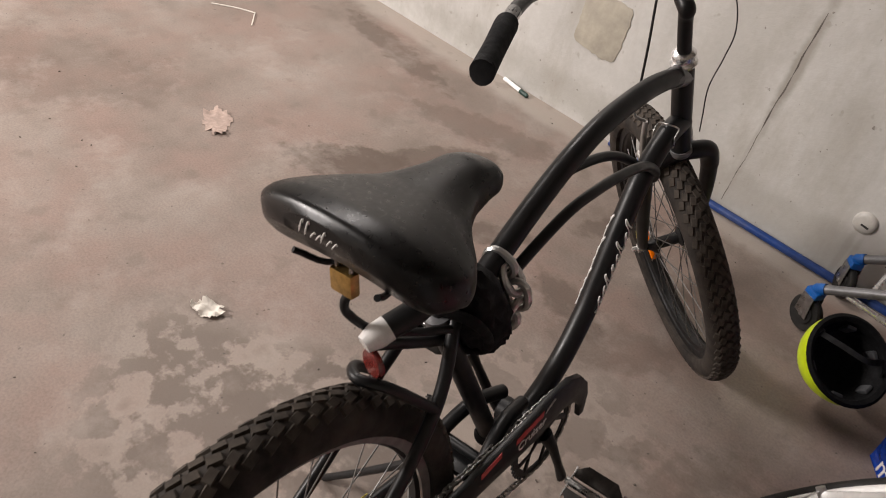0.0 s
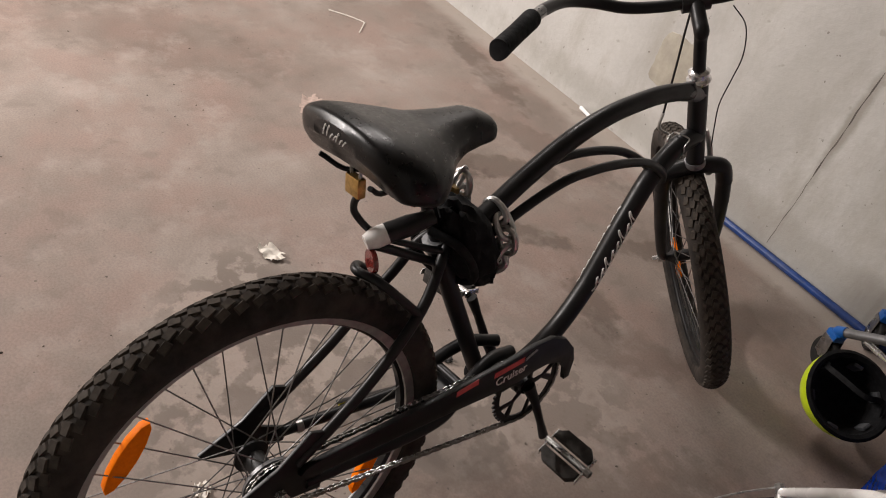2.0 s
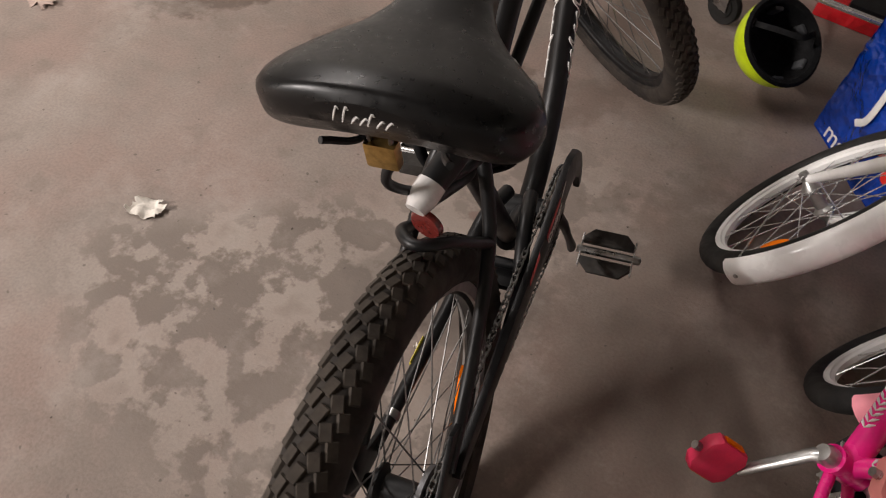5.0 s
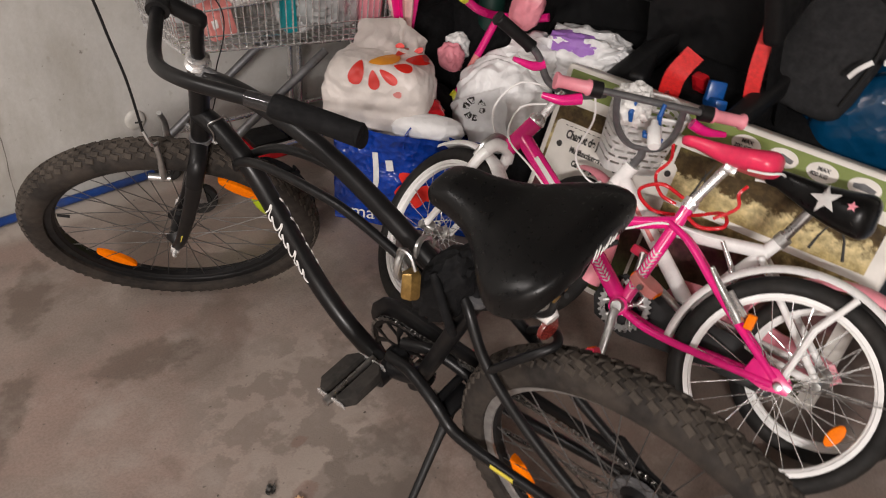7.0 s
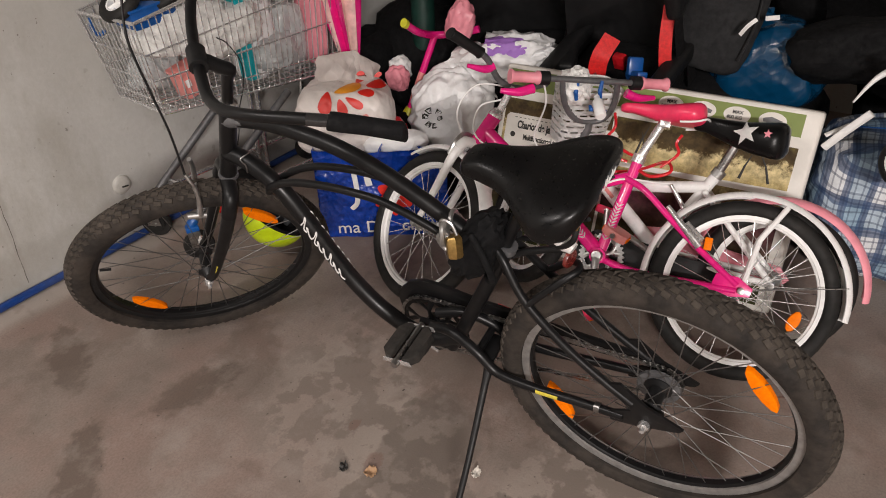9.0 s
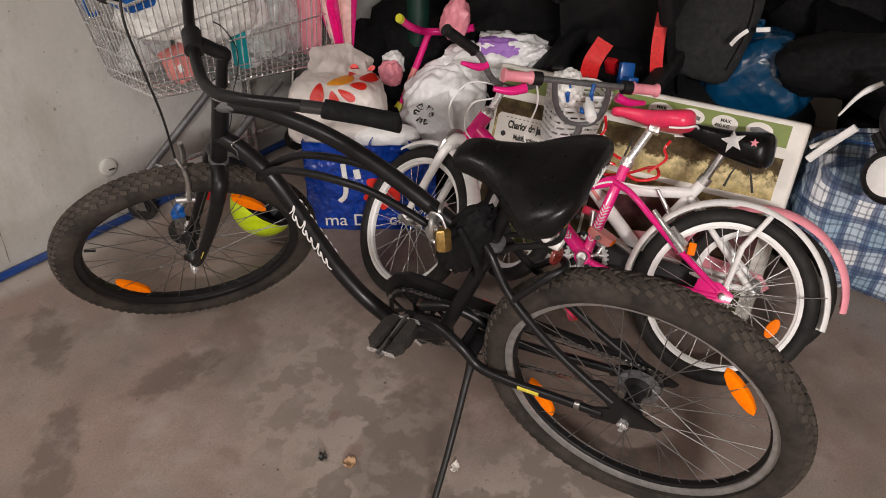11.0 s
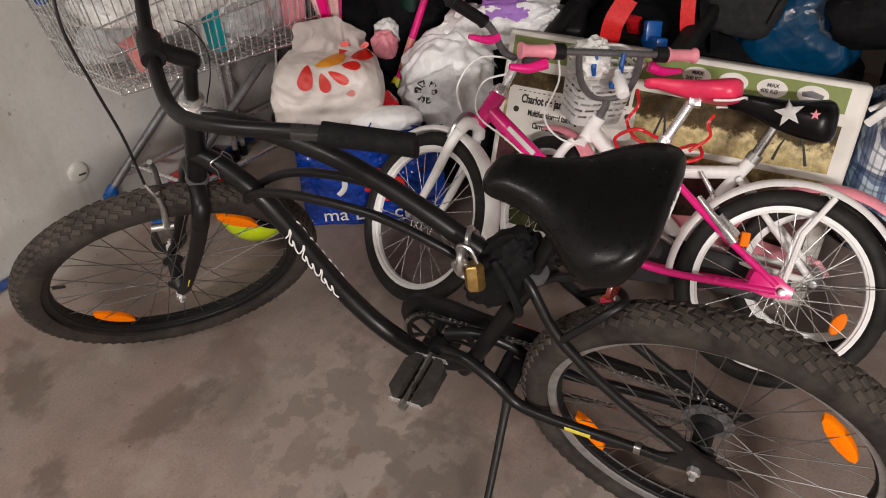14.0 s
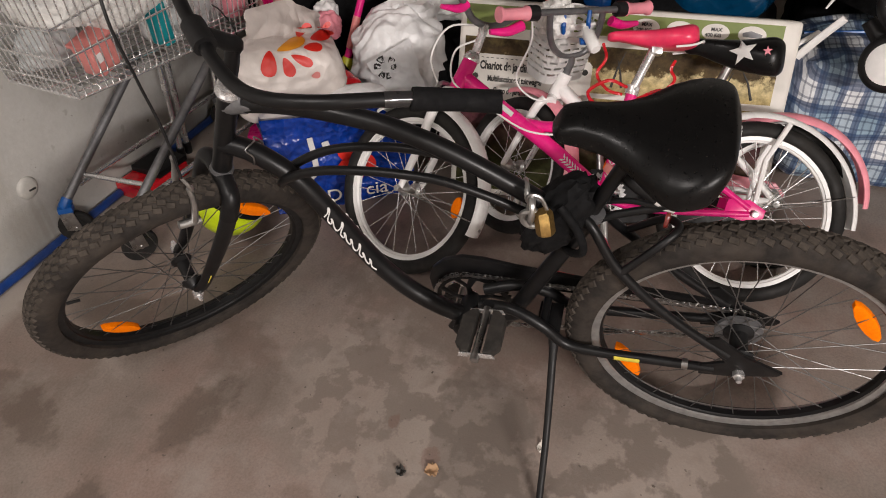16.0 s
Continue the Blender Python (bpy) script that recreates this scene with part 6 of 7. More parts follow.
# ---- shopping cart ----
def shopping_cart():
    c = thing("shopping_cart", "chromed wire shopping cart packed with household things against the wall", "shopping cart")
    # corners of the basket: front is the narrow end at low x
    lo = [Vector(p) for p in ((0.168, 1.704, 0.512), (0.907, 1.578, 0.452), (0.968, 1.874, 0.454), (0.185, 1.95, 0.522))]
    hi = [Vector(p) for p in ((0.127, 1.684, 0.808), (0.912, 1.533, 0.961), (0.971, 1.901, 0.962), (0.136, 1.97, 0.806))]
    def at(side, u, v):
        a, b = side, (side + 1) % 4
        return (lo[a] * (1 - u) + lo[b] * u) * (1 - v) + (hi[a] * (1 - u) + hi[b] * u) * v
    for side in range(4):
        n = 34 if side in (0, 2) else 13
        for k in range(n + 1):
            u = k / n
            part("wire", tube(bmesh.new(), [at(side, u, 0.0), at(side, u, 1.0)], 0.0019 if k % 4 else 0.0026, 6), CHROME, c)
        for v, r in ((0.0, 0.0042), (0.14, 0.0024), (0.38, 0.003), (0.66, 0.0024), (1.0, 0.0055)):
            part("hoop", tube(bmesh.new(), [at(side, 0, v), at(side, 1, v)], r, 8), CHROME, c)
    for k in range(1, 26):
        u = k / 26
        part("wire", tube(bmesh.new(), [lo[0] * (1 - u) + lo[1] * u, lo[3] * (1 - u) + lo[2] * u], 0.0019, 6), CHROME, c)
    for k in range(1, 6):
        u = k / 6
        part("wire", tube(bmesh.new(), [lo[0] * (1 - u) + lo[3] * u, lo[1] * (1 - u) + lo[2] * u], 0.0026, 6), CHROME, c)
    # chassis: two inclined tubes with blue end caps over the front casters, tied by a bar
    for (x, y, z), (u, v, w) in (((0.132, 1.67, 0.132), (0.597, 1.59, 0.464)), ((0.155, 1.92, 0.132), (0.571, 1.85, 0.448))):
        a, b = Vector((x, y, z)), Vector((u, v, w))
        d = (b - a).normalized()
        # grey instead of chrome: the dark reflection is put into the colour
        part("chassis_tube", tube(bmesh.new(), [a, b], 0.0135, 14), GREY_METAL, c)
        part("end_cap", tube(bmesh.new(), [a - d * 0.012, a - d * 0.004, a + d * 0.022], [0.011, 0.0165, 0.0165], 14), BLUE_PLASTIC, c, "blue plastic end cap")
    part("cross_tube", tube(bmesh.new(), [(0.245, 1.905, 0.19), (0.241, 1.65, 0.2)], 0.0075, 10), CHROME, c)
    for a, b in (((0.2, 1.66, 0.165), (0.885, 1.595, 0.14)), ((0.225, 1.91, 0.165), (0.9, 1.862, 0.14))):
        part("chassis_tube", tube(bmesh.new(), [a, b], 0.0085, 12), CHROME, c)
    for a, b in (((0.885, 1.595, 0.14), (0.907, 1.578, 0.452)), ((0.9, 1.862, 0.14), (0.968, 1.874, 0.454))):
        part("upright", tube(bmesh.new(), [a, b], 0.0105, 12), CHROME, c)
    for x, y, spin, mat in ((0.155, 1.92, 35, BLUE_PLASTIC), (0.132, 1.668, 60, BLUE_PLASTIC), (0.885, 1.595, 10, GREY_METAL), (0.9, 1.86, 40, GREY_METAL)):
        m = pose(x, y, 0, 0, 0, spin)
        cs = part("caster", block((0.034, 0.044, 0.024), (0, 0.0, 0.118), 0.006), mat, c, "caster with blue housing" if mat is BLUE_PLASTIC else "grey caster", m=m)
        for s in (-1, 1):
            part("fork", plate([(-0.02, 0.112), (0.02, 0.112), (0.016, 0.05), (-0.03, 0.045)], 0.0025, "X", s * 0.018, 0.0006), STEEL, cs)
        part("caster_wheel", lathe([(0.0, -0.013), (0.03, -0.013), (0.032, -0.009), (0.049, -0.0105), (0.0525, -0.006), (0.0525, 0.006), (0.049, 0.0105), (0.032, 0.009), (0.03, 0.013), (0.0, 0.013)], 26, m=pose(0, -0.01, 0.0525)), SIDEWALL, cs)
        part("axle_bolt", rod((-0.022, -0.01, 0.0525), (0.022, -0.01, 0.0525), 0.006, 8), STEEL, cs)
    part("handle", tube(bmesh.new(), [(0.996, 1.516, 1.018), (1.045, 1.924, 1.018)], 0.014, 12), BLUE_PLASTIC, c)
    for a, b in ((hi[1], Vector((0.996, 1.516, 1.018))), (hi[2], Vector((1.045, 1.924, 1.018)))):
        part("handle_arm", tube(bmesh.new(), [a, b], 0.009, 10), CHROME, c)
    part("coin_hook", tube(bmesh.new(), spline([(0.169, 1.965, 0.779), (0.163, 1.957, 0.758), (0.168, 1.953, 0.734), (0.184, 1.95, 0.726), (0.198, 1.95, 0.734)], 6), 0.006, 10), BLUE_PLASTIC, c, "curled blue plastic hook")
    return c


shopping_cart()


def soft(name, label, category, size, at, mat, seed, turn=(0, 0, 0), **kw):
    ob = part(name, lump(size, seed, **kw), mat, m=pose(*at, *turn))
    return tagged(ob, label, category)


# what the cart holds
soft("folded_towel", "white quilted towel folded into the wire cart", "towel", (0.3, 0.22, 0.16), (0.4, 1.79, 0.645), TOWEL, 1, (0, 8, -10), square=5, crumple=0.1, freq=7)
soft("folded_towel", "white quilted towel folded into the wire cart", "towel", (0.28, 0.22, 0.14), (0.54, 1.75, 0.6), TOWEL, 2, (0, -4, -12), square=5, crumple=0.1, freq=7)
soft("clear_bag", "crumpled clear plastic bag in the wire cart", "plastic bag", (0.18, 0.12, 0.12), (0.33, 1.87, 0.525), CLEAR_FILM, 3, (0, 8, 0), crumple=0.25, freq=6, sharp=True)
soft("clear_bag", "crumpled clear plastic bag in the wire cart", "plastic bag", (0.22, 0.2, 0.15), (0.7, 1.72, 0.45), CLEAR_FILM, 4, (0, 8, 0), crumple=0.25, freq=6, sharp=True)
tub = thing("plastic_tub", "coral pink plastic tub lying in the wire cart", "tub", pose(0.36, 1.73, 0.51, 0, -8, -8))
part("body", block((0.085, 0.075, 0.09), (0, 0, 0.05), 0.012), CORAL, tub)
part("rim", block((0.094, 0.084, 0.01), (0, 0, 0.098), 0.004), CORAL, tub)
part("tag", block((0.018, 0.002, 0.026), (-0.022, -0.039, 0.06), 0.0005), WHITE_PLASTIC, tub)
board = thing("teal_folder", "teal plastic folder standing upright in the wire cart", "folder", pose(0.575, 1.667, 0.475, -2, 4, -10))
part("cover", block((0.035, 0.012, 0.34), (0, 0, 0.17), 0.004), TEAL, board)
part("spine", block((0.01, 0.05, 0.34), (-0.012, 0.03, 0.17), 0.004), TEAL, board)
for k, (x, y, z, mat, h) in enumerate(((0.65, 1.73, 0.45, POLY_WHITE, 0.27), (0.79, 1.71, 0.43, CLEAR_FILM, 0.24), (0.88, 1.65, 0.42, PINK, 0.3), (0.7, 1.78, 0.46, POLY_WHITE, 0.33))):
    soft("paper_packet", ("pale pink" if mat is PINK else "white") + " soft packet standing in the wire cart", "packet", (0.15 if mat is not PINK else 0.07, 0.13, h), (x, y, z), mat, 10 + k, (0, 5, -12), square=3.6, crumple=0.11, freq=5, sharp=True, subdiv=5)
tray = thing("blue_tray", "blue plastic tray lying on top of the full cart", "tray", pose(0.3, 1.76, 0.775, 0, 0, -8))
part("dish", block((0.15, 0.12, 0.06), (0, 0, 0.03), 0.012), BLUE_PLASTIC, tray)
part("rim", block((0.16, 0.13, 0.008), (0, 0, 0.06), 0.003), BLUE_PLASTIC, tray)
pram = thing("doll_pram", "toy pram with black tyres and white spoked rims on the cart", "toy pram")
part("frame_tube", tube(bmesh.new(), spline([(0.24, 1.8, 0.85), (0.36, 1.77, 0.87), (0.5, 1.74, 0.87), (0.62, 1.7, 0.86)], 5), 0.008, 10), GREY_METAL, pram)
for k, (x, y, r) in enumerate(((0.24, 1.78, 0.07), (0.36, 1.74, 0.075), (0.5, 1.72, 0.08), (0.62, 1.68, 0.075))):
    bm = lathe([(r - 0.035, -0.012), (r - 0.018, -0.014), (r - 0.018, 0.014), (r - 0.035, 0.012)], 30, closed=True)
    for i in range(5):
        a = 2 * math.pi * i / 5
        tube(bm, [(0, 0, 0), (0, (r - 0.03) * math.cos(a), (r - 0.03) * math.sin(a))], 0.008, 8)
    wl = part("wheel", bm, WHITE_PLASTIC, pram, "white spoked rim", m=pose(x, y, 0.85, 25, 60, 15 * k))
    part("tyre", lathe(ring_profile(r, 0.018, 10, -150, 150), 30), SIDEWALL, wl)
case = thing("tool_case", "flat red and black plastic case on the floor under the cart", "case", pose(0.46, 1.88, 0.0, 0, 0, -12))
part("tray", block((0.2, 0.13, 0.05), (0, 0, 0.025), 0.008), RED_GLOSS, case, "red plastic tray")
part("lid", block((0.13, 0.125, 0.022), (0.04, 0, 0.061), 0.006), BLACK_PLASTIC, case, "black lid")
stool = thing("folding_stool", "folded steel stool with black rubber feet by the cart", "stool")
for x in (0.66, 0.7):
    lg = part("leg", tube(bmesh.new(), [(x, 1.86, 0.012), (x - 0.01, 1.83, 0.36)], 0.0105, 12), CHROME, stool)
    part("rubber_foot", tube(bmesh.new(), [(x, 1.861, 0.0), (x - 0.001, 1.857, 0.04)], 0.0145, 12), BLACK_PLASTIC, lg)

# closed umbrella propped in the cart's back end
umb = thing("umbrella", "closed magenta and pink child's umbrella standing by the cart", "umbrella")
a, b = Vector((0.955, 1.47, 0.33)), Vector((0.985, 1.5, 0.86))
bm = bmesh.new()
rows = []
for k in range(14):
    t = k / 13
    r = 0.012 + 0.075 * t**0.9
    c = a + (b - a) * t
    rows.append([bm.verts.new((c.x + r * (1 + 0.34 * math.cos(8 * q + 2.2 * t)) * math.cos(q), c.y + r * (1 + 0.34 * math.cos(8 * q + 2.2 * t)) * math.sin(q), c.z)) for q in np.linspace(0, 2 * math.pi, 48, endpoint=False)])
for p, q in zip(rows, rows[1:]):
    for i in range(48):
        f = bm.faces.new((p[i], p[(i + 1) % 48], q[(i + 1) % 48], q[i]))
        f.material_index = 1 if (i // 6) % 2 else 0
bm.faces.new(rows[0][::-1])
part("cover", bm, [MAGENTA, surface("pale_pink_cloth", (0.82, 0.5, 0.47), 0.6, vary=0.3, scale=22)], umb)
part("shaft", rod((0.95, 1.465, 0.0), b, 0.006, 8), WHITE_PLASTIC, umb)


# ---- bags on the floor ----
def shopper():
    """A big woven bag whose printed front runs from its left to its right foot."""
    l, r = Vector((0.41, 1.325, 0)), Vector((0.64, 0.955, 0))
    run = (r - l).normalized()
    into = Vector((-run.y, run.x, 0))
    m = Matrix(((run.x, into.x, 0, l.x), (run.y, into.y, 0, l.y), (0, 0, 1, 0), (0, 0, 0, 1)))
    L, D, H = (r - l).length, 0.2, 0.345
    bag = thing("shopping_bag", "large blue woven shopping bag with white lettering and red print", "bag", m)
    def dent(x, z, s=0.0):
        return 0.012 * noise.noise(Vector((x * 9, z * 9, s))) + 0.007 * noise.noise(Vector((x * 26, z * 26, s + 5))) - 0.03 * (z / H) ** 2 * math.sin(math.pi * x / L)
    def skin(f, nu, nv, flip=False):
        grid = [[bm.verts.new(f(i / nu, j / nv)) for j in range(nv + 1)] for i in range(nu + 1)]
        for i in range(nu):
            for j in range(nv):
                q = (grid[i][j], grid[i + 1][j], grid[i + 1][j + 1], grid[i][j + 1])
                bm.faces.new(q[::-1] if flip else q)
    bm = bmesh.new()
    skin(lambda u, v: (u * L, dent(u * L, v * H), v * H), 26, 22)
    skin(lambda u, v: (u * L, D + dent(u * L, v * H, 9), v * H), 26, 22, True)
    skin(lambda u, v: (dent(u * D, v * H, 3) + 0.02 * math.sin(math.pi * u) * v, u * D, v * H), 12, 22, True)
    skin(lambda u, v: (L + dent(u * D, v * H, 6), u * D, v * H), 12, 22)
    skin(lambda u, v: (u * L, v * D, 0.002), 4, 4, True)
    bmesh.ops.remove_doubles(bm, verts=bm.verts[:], dist=0.02 * 0.1)
    for v in bm.verts:
        v.co.z *= 1 - 0.34 * max(0.0, v.co.x / L - 0.3) / 0.7 * min(1.0, max(0.0, v.co.y / D))
    part("body", bm, BLUE_BAG, bag)
    words("ma D", 0.066, DECAL_WHITE, bag, pose(0.055, -0.017, 0.028, 90))
    words("cia", 0.066, DECAL_WHITE, bag, pose(0.275, -0.017, 0.03, 90))
    words("cia", 0.05, DECAL_WHITE, bag, pose(-0.014, 0.1, 0.12, 90, -90, -90))
    def petal(cx, cz, long, wide, turn, mat, name="print"):
        pts = [(long * (0.5 + 0.5 * math.cos(a)) , wide * math.sin(a) * (0.75 - 0.25 * math.cos(a))) for a in np.linspace(0, 2 * math.pi, 20, endpoint=False)]
        c, s = math.cos(radians(turn)), math.sin(radians(turn))
        return part(name, plate([(cx + u * c - v * s, cz + u * s + v * c) for u, v in pts], 0.0015, "Y", -0.015), mat, bag)
    for turn, long in ((150, 0.075), (205, 0.085), (260, 0.08), (315, 0.06)):
        petal(0.27, 0.17, long, 0.036, turn, PRINT_RED)
    part("print", tube(bmesh.new(), spline([(0.13, -0.016, 0.27), (0.135, -0.017, 0.2), (0.132, -0.018, 0.15), (0.112, -0.017, 0.125)], 5), 0.0085, 8, flat=0.25, flat_axis=(0, 1, 0)), DECAL_WHITE, bag, "white printed stroke")
    part("print", tube(bmesh.new(), [(0.172, -0.018, 0.25), (0.178, -0.018, 0.215)], 0.011, 8, flat=0.25, flat_axis=(0, 1, 0)), DECAL_WHITE, bag, "white printed stroke")
    part("handle", ribbon(spline([(0.22, -0.02, 0.3), (0.225, 0.0, 0.345), (0.26, 0.05, 0.365), (0.32, 0.05, 0.355), (0.36, 0.0, 0.335), (0.37, -0.018, 0.29)], 6), 0.028, 0.004, (0.3, 1, 0)), BLUE_BAG, bag)
    return bag


shopper()

floral = tagged(part("carrier_bag", lump((0.34, 0.24, 0.24), 21, 4.4, 0.07, 4.5, sharp=True, subdiv=6, squash=0.16), BAG_CREAM, m=pose(0.655, 1.295, 0.245, -4, 6, -58)), "full cream carrier bag printed with red flower petals", "bag")


def decals_on(ob, eye, shapes, name="print"):
    """Lays flat prints on a bag's skin: each outline is pushed along the line of print onto the mesh."""
    from mathutils.bvhtree import BVHTree
    bm = bmesh.new()
    bm.from_mesh(ob.data)
    tree = BVHTree.FromBMesh(bm)
    bm.free()
    inv = (ob.parent.matrix_basis @ ob.matrix_basis if ob.parent else ob.matrix_basis).inverted()
    e = inv @ Vector(eye)
    for outline, mat, label in shapes:
        c = sum((inv @ Vector(p) for p in outline), Vector()) / len(outline)
        rings = []
        for k in (1.0, 0.8, 0.6, 0.4, 0.2):
            ring = []
            for p in outline:
                q = c + (inv @ Vector(p) - c) * k
                hit, normal, _, _ = tree.ray_cast(e, (q - e).normalized())
                if hit is None:
                    hit, normal = q, (e - q).normalized()
                ring.append(hit + normal * 0.0034)
            rings.append(ring)
        hit, normal, _, _ = tree.ray_cast(e, (c - e).normalized())
        mid = (hit + normal * 0.0034) if hit else c
        b = bmesh.new()
        vs = [[b.verts.new(p) for p in ring] for ring in rings]
        m = b.verts.new(mid)
        n = len(outline)
        for a, d in zip(vs, vs[1:]):
            for i in range(n):
                b.faces.new((a[i], a[(i + 1) % n], d[(i + 1) % n], d[i]))
        for i in range(n):
            b.faces.new((vs[-1][i], vs[-1][(i + 1) % n], m))
        bmesh.ops.recalc_face_normals(b, faces=b.faces[:])
        part(name, b, mat, ob, label)


def petals(center, right, up, spec):
    out = []
    right, up, center = Vector(right).normalized(), Vector(up).normalized(), Vector(center)
    for du, dv, long, wide, turn, mat in spec:
        c, s = math.cos(radians(turn)), math.sin(radians(turn))
        ring = []
        for a in np.linspace(0, 2 * math.pi, 18, endpoint=False):
            u, v = long * math.cos(a), wide * math.sin(a) * (0.8 + 0.35 * math.cos(a))
            ring.append(center + right * (du + u * c - v * s) + up * (dv + u * s + v * c))
        out.append((ring, mat, "orange flower heart" if mat is PRINT_ORANGE else "red flower petal"))
    return out


def sheet(name, corners, mat, parent, label, seed, bulge=0.03, crease=0.02, n=22):
    """A crumpled piece of film hung between four corners."""
    a, b, c, d = (Vector(p) for p in corners)
    nrm = (b - a).cross(d - a).normalized()
    bm = bmesh.new()
    grid = []
    for i in range(n + 1):
        row = []
        for j in range(n + 1):
            u, v = i / n, j / n
            p = (a * (1 - u) + b * u) * (1 - v) + (d * (1 - u) + c * u) * v
            wob = creases(p * 9, seed, 4.0)
            edge = 0.012 * noise.noise(Vector((u * 4, v * 4, seed)))
            row.append(bm.verts.new(p + nrm * (bulge * math.sin(math.pi * u) * math.sin(math.pi * v) + crease * wob) + (b - a).normalized() * edge))
        grid.append(row)
    for i in range(n):
        for j in range(n):
            bm.faces.new((grid[i][j], grid[i + 1][j], grid[i + 1][j + 1], grid[i][j + 1]))
    bmesh.ops.solidify(bm, geom=bm.faces[:], thickness=0.0015)
    return part(name, bm, mat, parent, label)


FLORAL_IN = floral.matrix_basis.inverted()
for quad, seed in ((((0.63, 1.39, 0.44), (0.7, 1.25, 0.42), (0.79, 1.3, 0.55), (0.7, 1.4, 0.55)), 3), (((0.69, 1.26, 0.42), (0.735, 1.2, 0.4), (0.8, 1.21, 0.5), (0.77, 1.3, 0.56)), 5)):
    sheet("flap", [FLORAL_IN @ Vector(p) for p in quad], BAG_CREAM, floral, "crumpled bag mouth", seed)
decals_on(floral, (-0.9, 0.0, 1.4), petals((0.609, 1.212, 0.5), (0.55, -0.83, 0), (0.35, 0.25, 0.9), (
    (0.0, 0.0, 0.045, 0.016, 10, PRINT_ORANGE), (-0.076, -0.037, 0.036, 0.026, -110, PRINT_RED), (-0.025, -0.056, 0.028, 0.02, -80, PRINT_RED), (0.018, -0.045, 0.032, 0.016, -35, PRINT_RED), (0.058, -0.018, 0.027, 0.014, -10, PRINT_RED), (0.092, 0.006, 0.032, 0.017, 4, PRINT_RED), (0.045, 0.032, 0.025, 0.017, 45, PRINT_RED), (0.105, 0.034, 0.017, 0.009, 28, PRINT_RED), (0.046, -0.093, 0.013, 0.011, 0, CORAL))))

packet = soft("crisp_packet", "glossy red foil packet wedged between the bags", "packet", (0.21, 0.11, 0.08), (0.69, 1.185, 0.29), RED_GLOSS, 31, (10, 10, -50), square=3.5, crumple=0.12, freq=6)
soft("bottle_pack", "white wrapped bottle lying in the blue bag", "bottle", (0.22, 0.09, 0.09), (0.64, 1.13, 0.255), POLY_WHITE, 32, (0, 0, -58), crumple=0.06)
poly = tagged(part("carrier_bag", lump((0.31, 0.31, 0.32), 41, 2.5, 0.12, 6.5, sharp=True, squash=0.16, subdiv=6), POLY_WHITE, m=pose(0.935, 1.085, 0.125, 0, 14, 10)), "stuffed white plastic carrier bag with recycling mark", "bag")
arrows = []
cen, ri, uu = Vector((0.752, 1.045, 0.356)), Vector((0.55, -0.83, 0)), Vector((0.35, 0.25, 0.9)).normalized()
for k in range(3):
    for a0 in (0, 48):
        ring = []
        for r_, w_ in ((0.022, 2), (0.022, 22), (0.022, 42), (0.0095, 42), (0.0095, 22), (0.0095, 2)):
            w2 = radians(90 + 120 * k + a0 + w_)
            ring.append(cen + ri * r_ * 1.7 * math.cos(w2) + uu * r_ * 1.7 * math.sin(w2))
        arrows.append((ring, INK, "black recycling mark"))
POLY_IN = poly.matrix_basis.inverted()
corner = sheet("corner", [POLY_IN @ Vector(p) for p in ((0.766, 1.123, 0.354), (0.851, 1.003, 0.407), (0.796, 0.942, 0.252), (0.729, 1.031, 0.239))], POLY_WHITE, poly, "creased lower corner of the bag", 9, bulge=0.012, crease=0.003)
decals_on(corner, (-1.08, -0.22, 1.48), arrows)
decals_on(bs, M2 @ bs.matrix_basis @ Vector((-0.9, -0.04, 0.12)), [(STARS[0], DECAL_WHITE, "white star decal"), (STARS[1], PINK, "small pink star decal")], "star")
soft("cushion_sack", "dark crumpled sack under the white carrier bag", "sack", (0.3, 0.3, 0.22), (0.95, 1.1, 0.0), BLACK_CLOTH, 42, crumple=0.12)
soft("cushion_sack", "dark crumpled sack holding up the carrier bags", "sack", (0.26, 0.26, 0.28), (0.86, 1.36, 0.0), BLACK_CLOTH, 43, crumple=0.12)


# ---- helmet lying on its side ----
def helmet():
    m = frame_of((0.325, 1.39, 0.128), (0.42, -0.42, 0.8), (0.2, 0.5, 1))
    h = thing("bike_helmet", "lime green child's bike helmet lying on its side showing black lining", "helmet", m)
    def dome(R, sy, lo):
        return [(R * math.cos(a), -R * sy * math.sin(a)) for a in np.linspace(lo, math.pi / 2, 14)]
    outer = lathe(dome(0.125, 1.02, 0.0), 40, "Y")
    part("shell", outer, LIME, h)
    inner = lathe([(0.125, 0.0), (0.128, 0.006), (0.119, 0.012), (0.107, 0.004)] + dome(0.107, 0.95, 0.05), 40, "Y")
    part("lining", inner, BLACK_CLOTH, h, "black foam lining")
    for k in range(6):
        a = 2 * math.pi * k / 6 + 0.3
        part("pad", block((0.03, 0.05, 0.012), (0.097 * math.cos(a), -0.035, 0.097 * math.sin(a)), 0.005, Matrix.Rotation(-a + math.pi / 2, 4, "Y")), CHARCOAL, h)
    part("strap", ribbon(spline([(-0.1, 0.0, 0.02), (-0.06, 0.05, 0.03), (0.0, 0.08, -0.01), (0.06, 0.05, 0.0), (0.1, 0.0, 0.02)], 6), 0.016, 0.002, (0, 0, 1)), BLACK_CLOTH, h)
    return h


helmet()


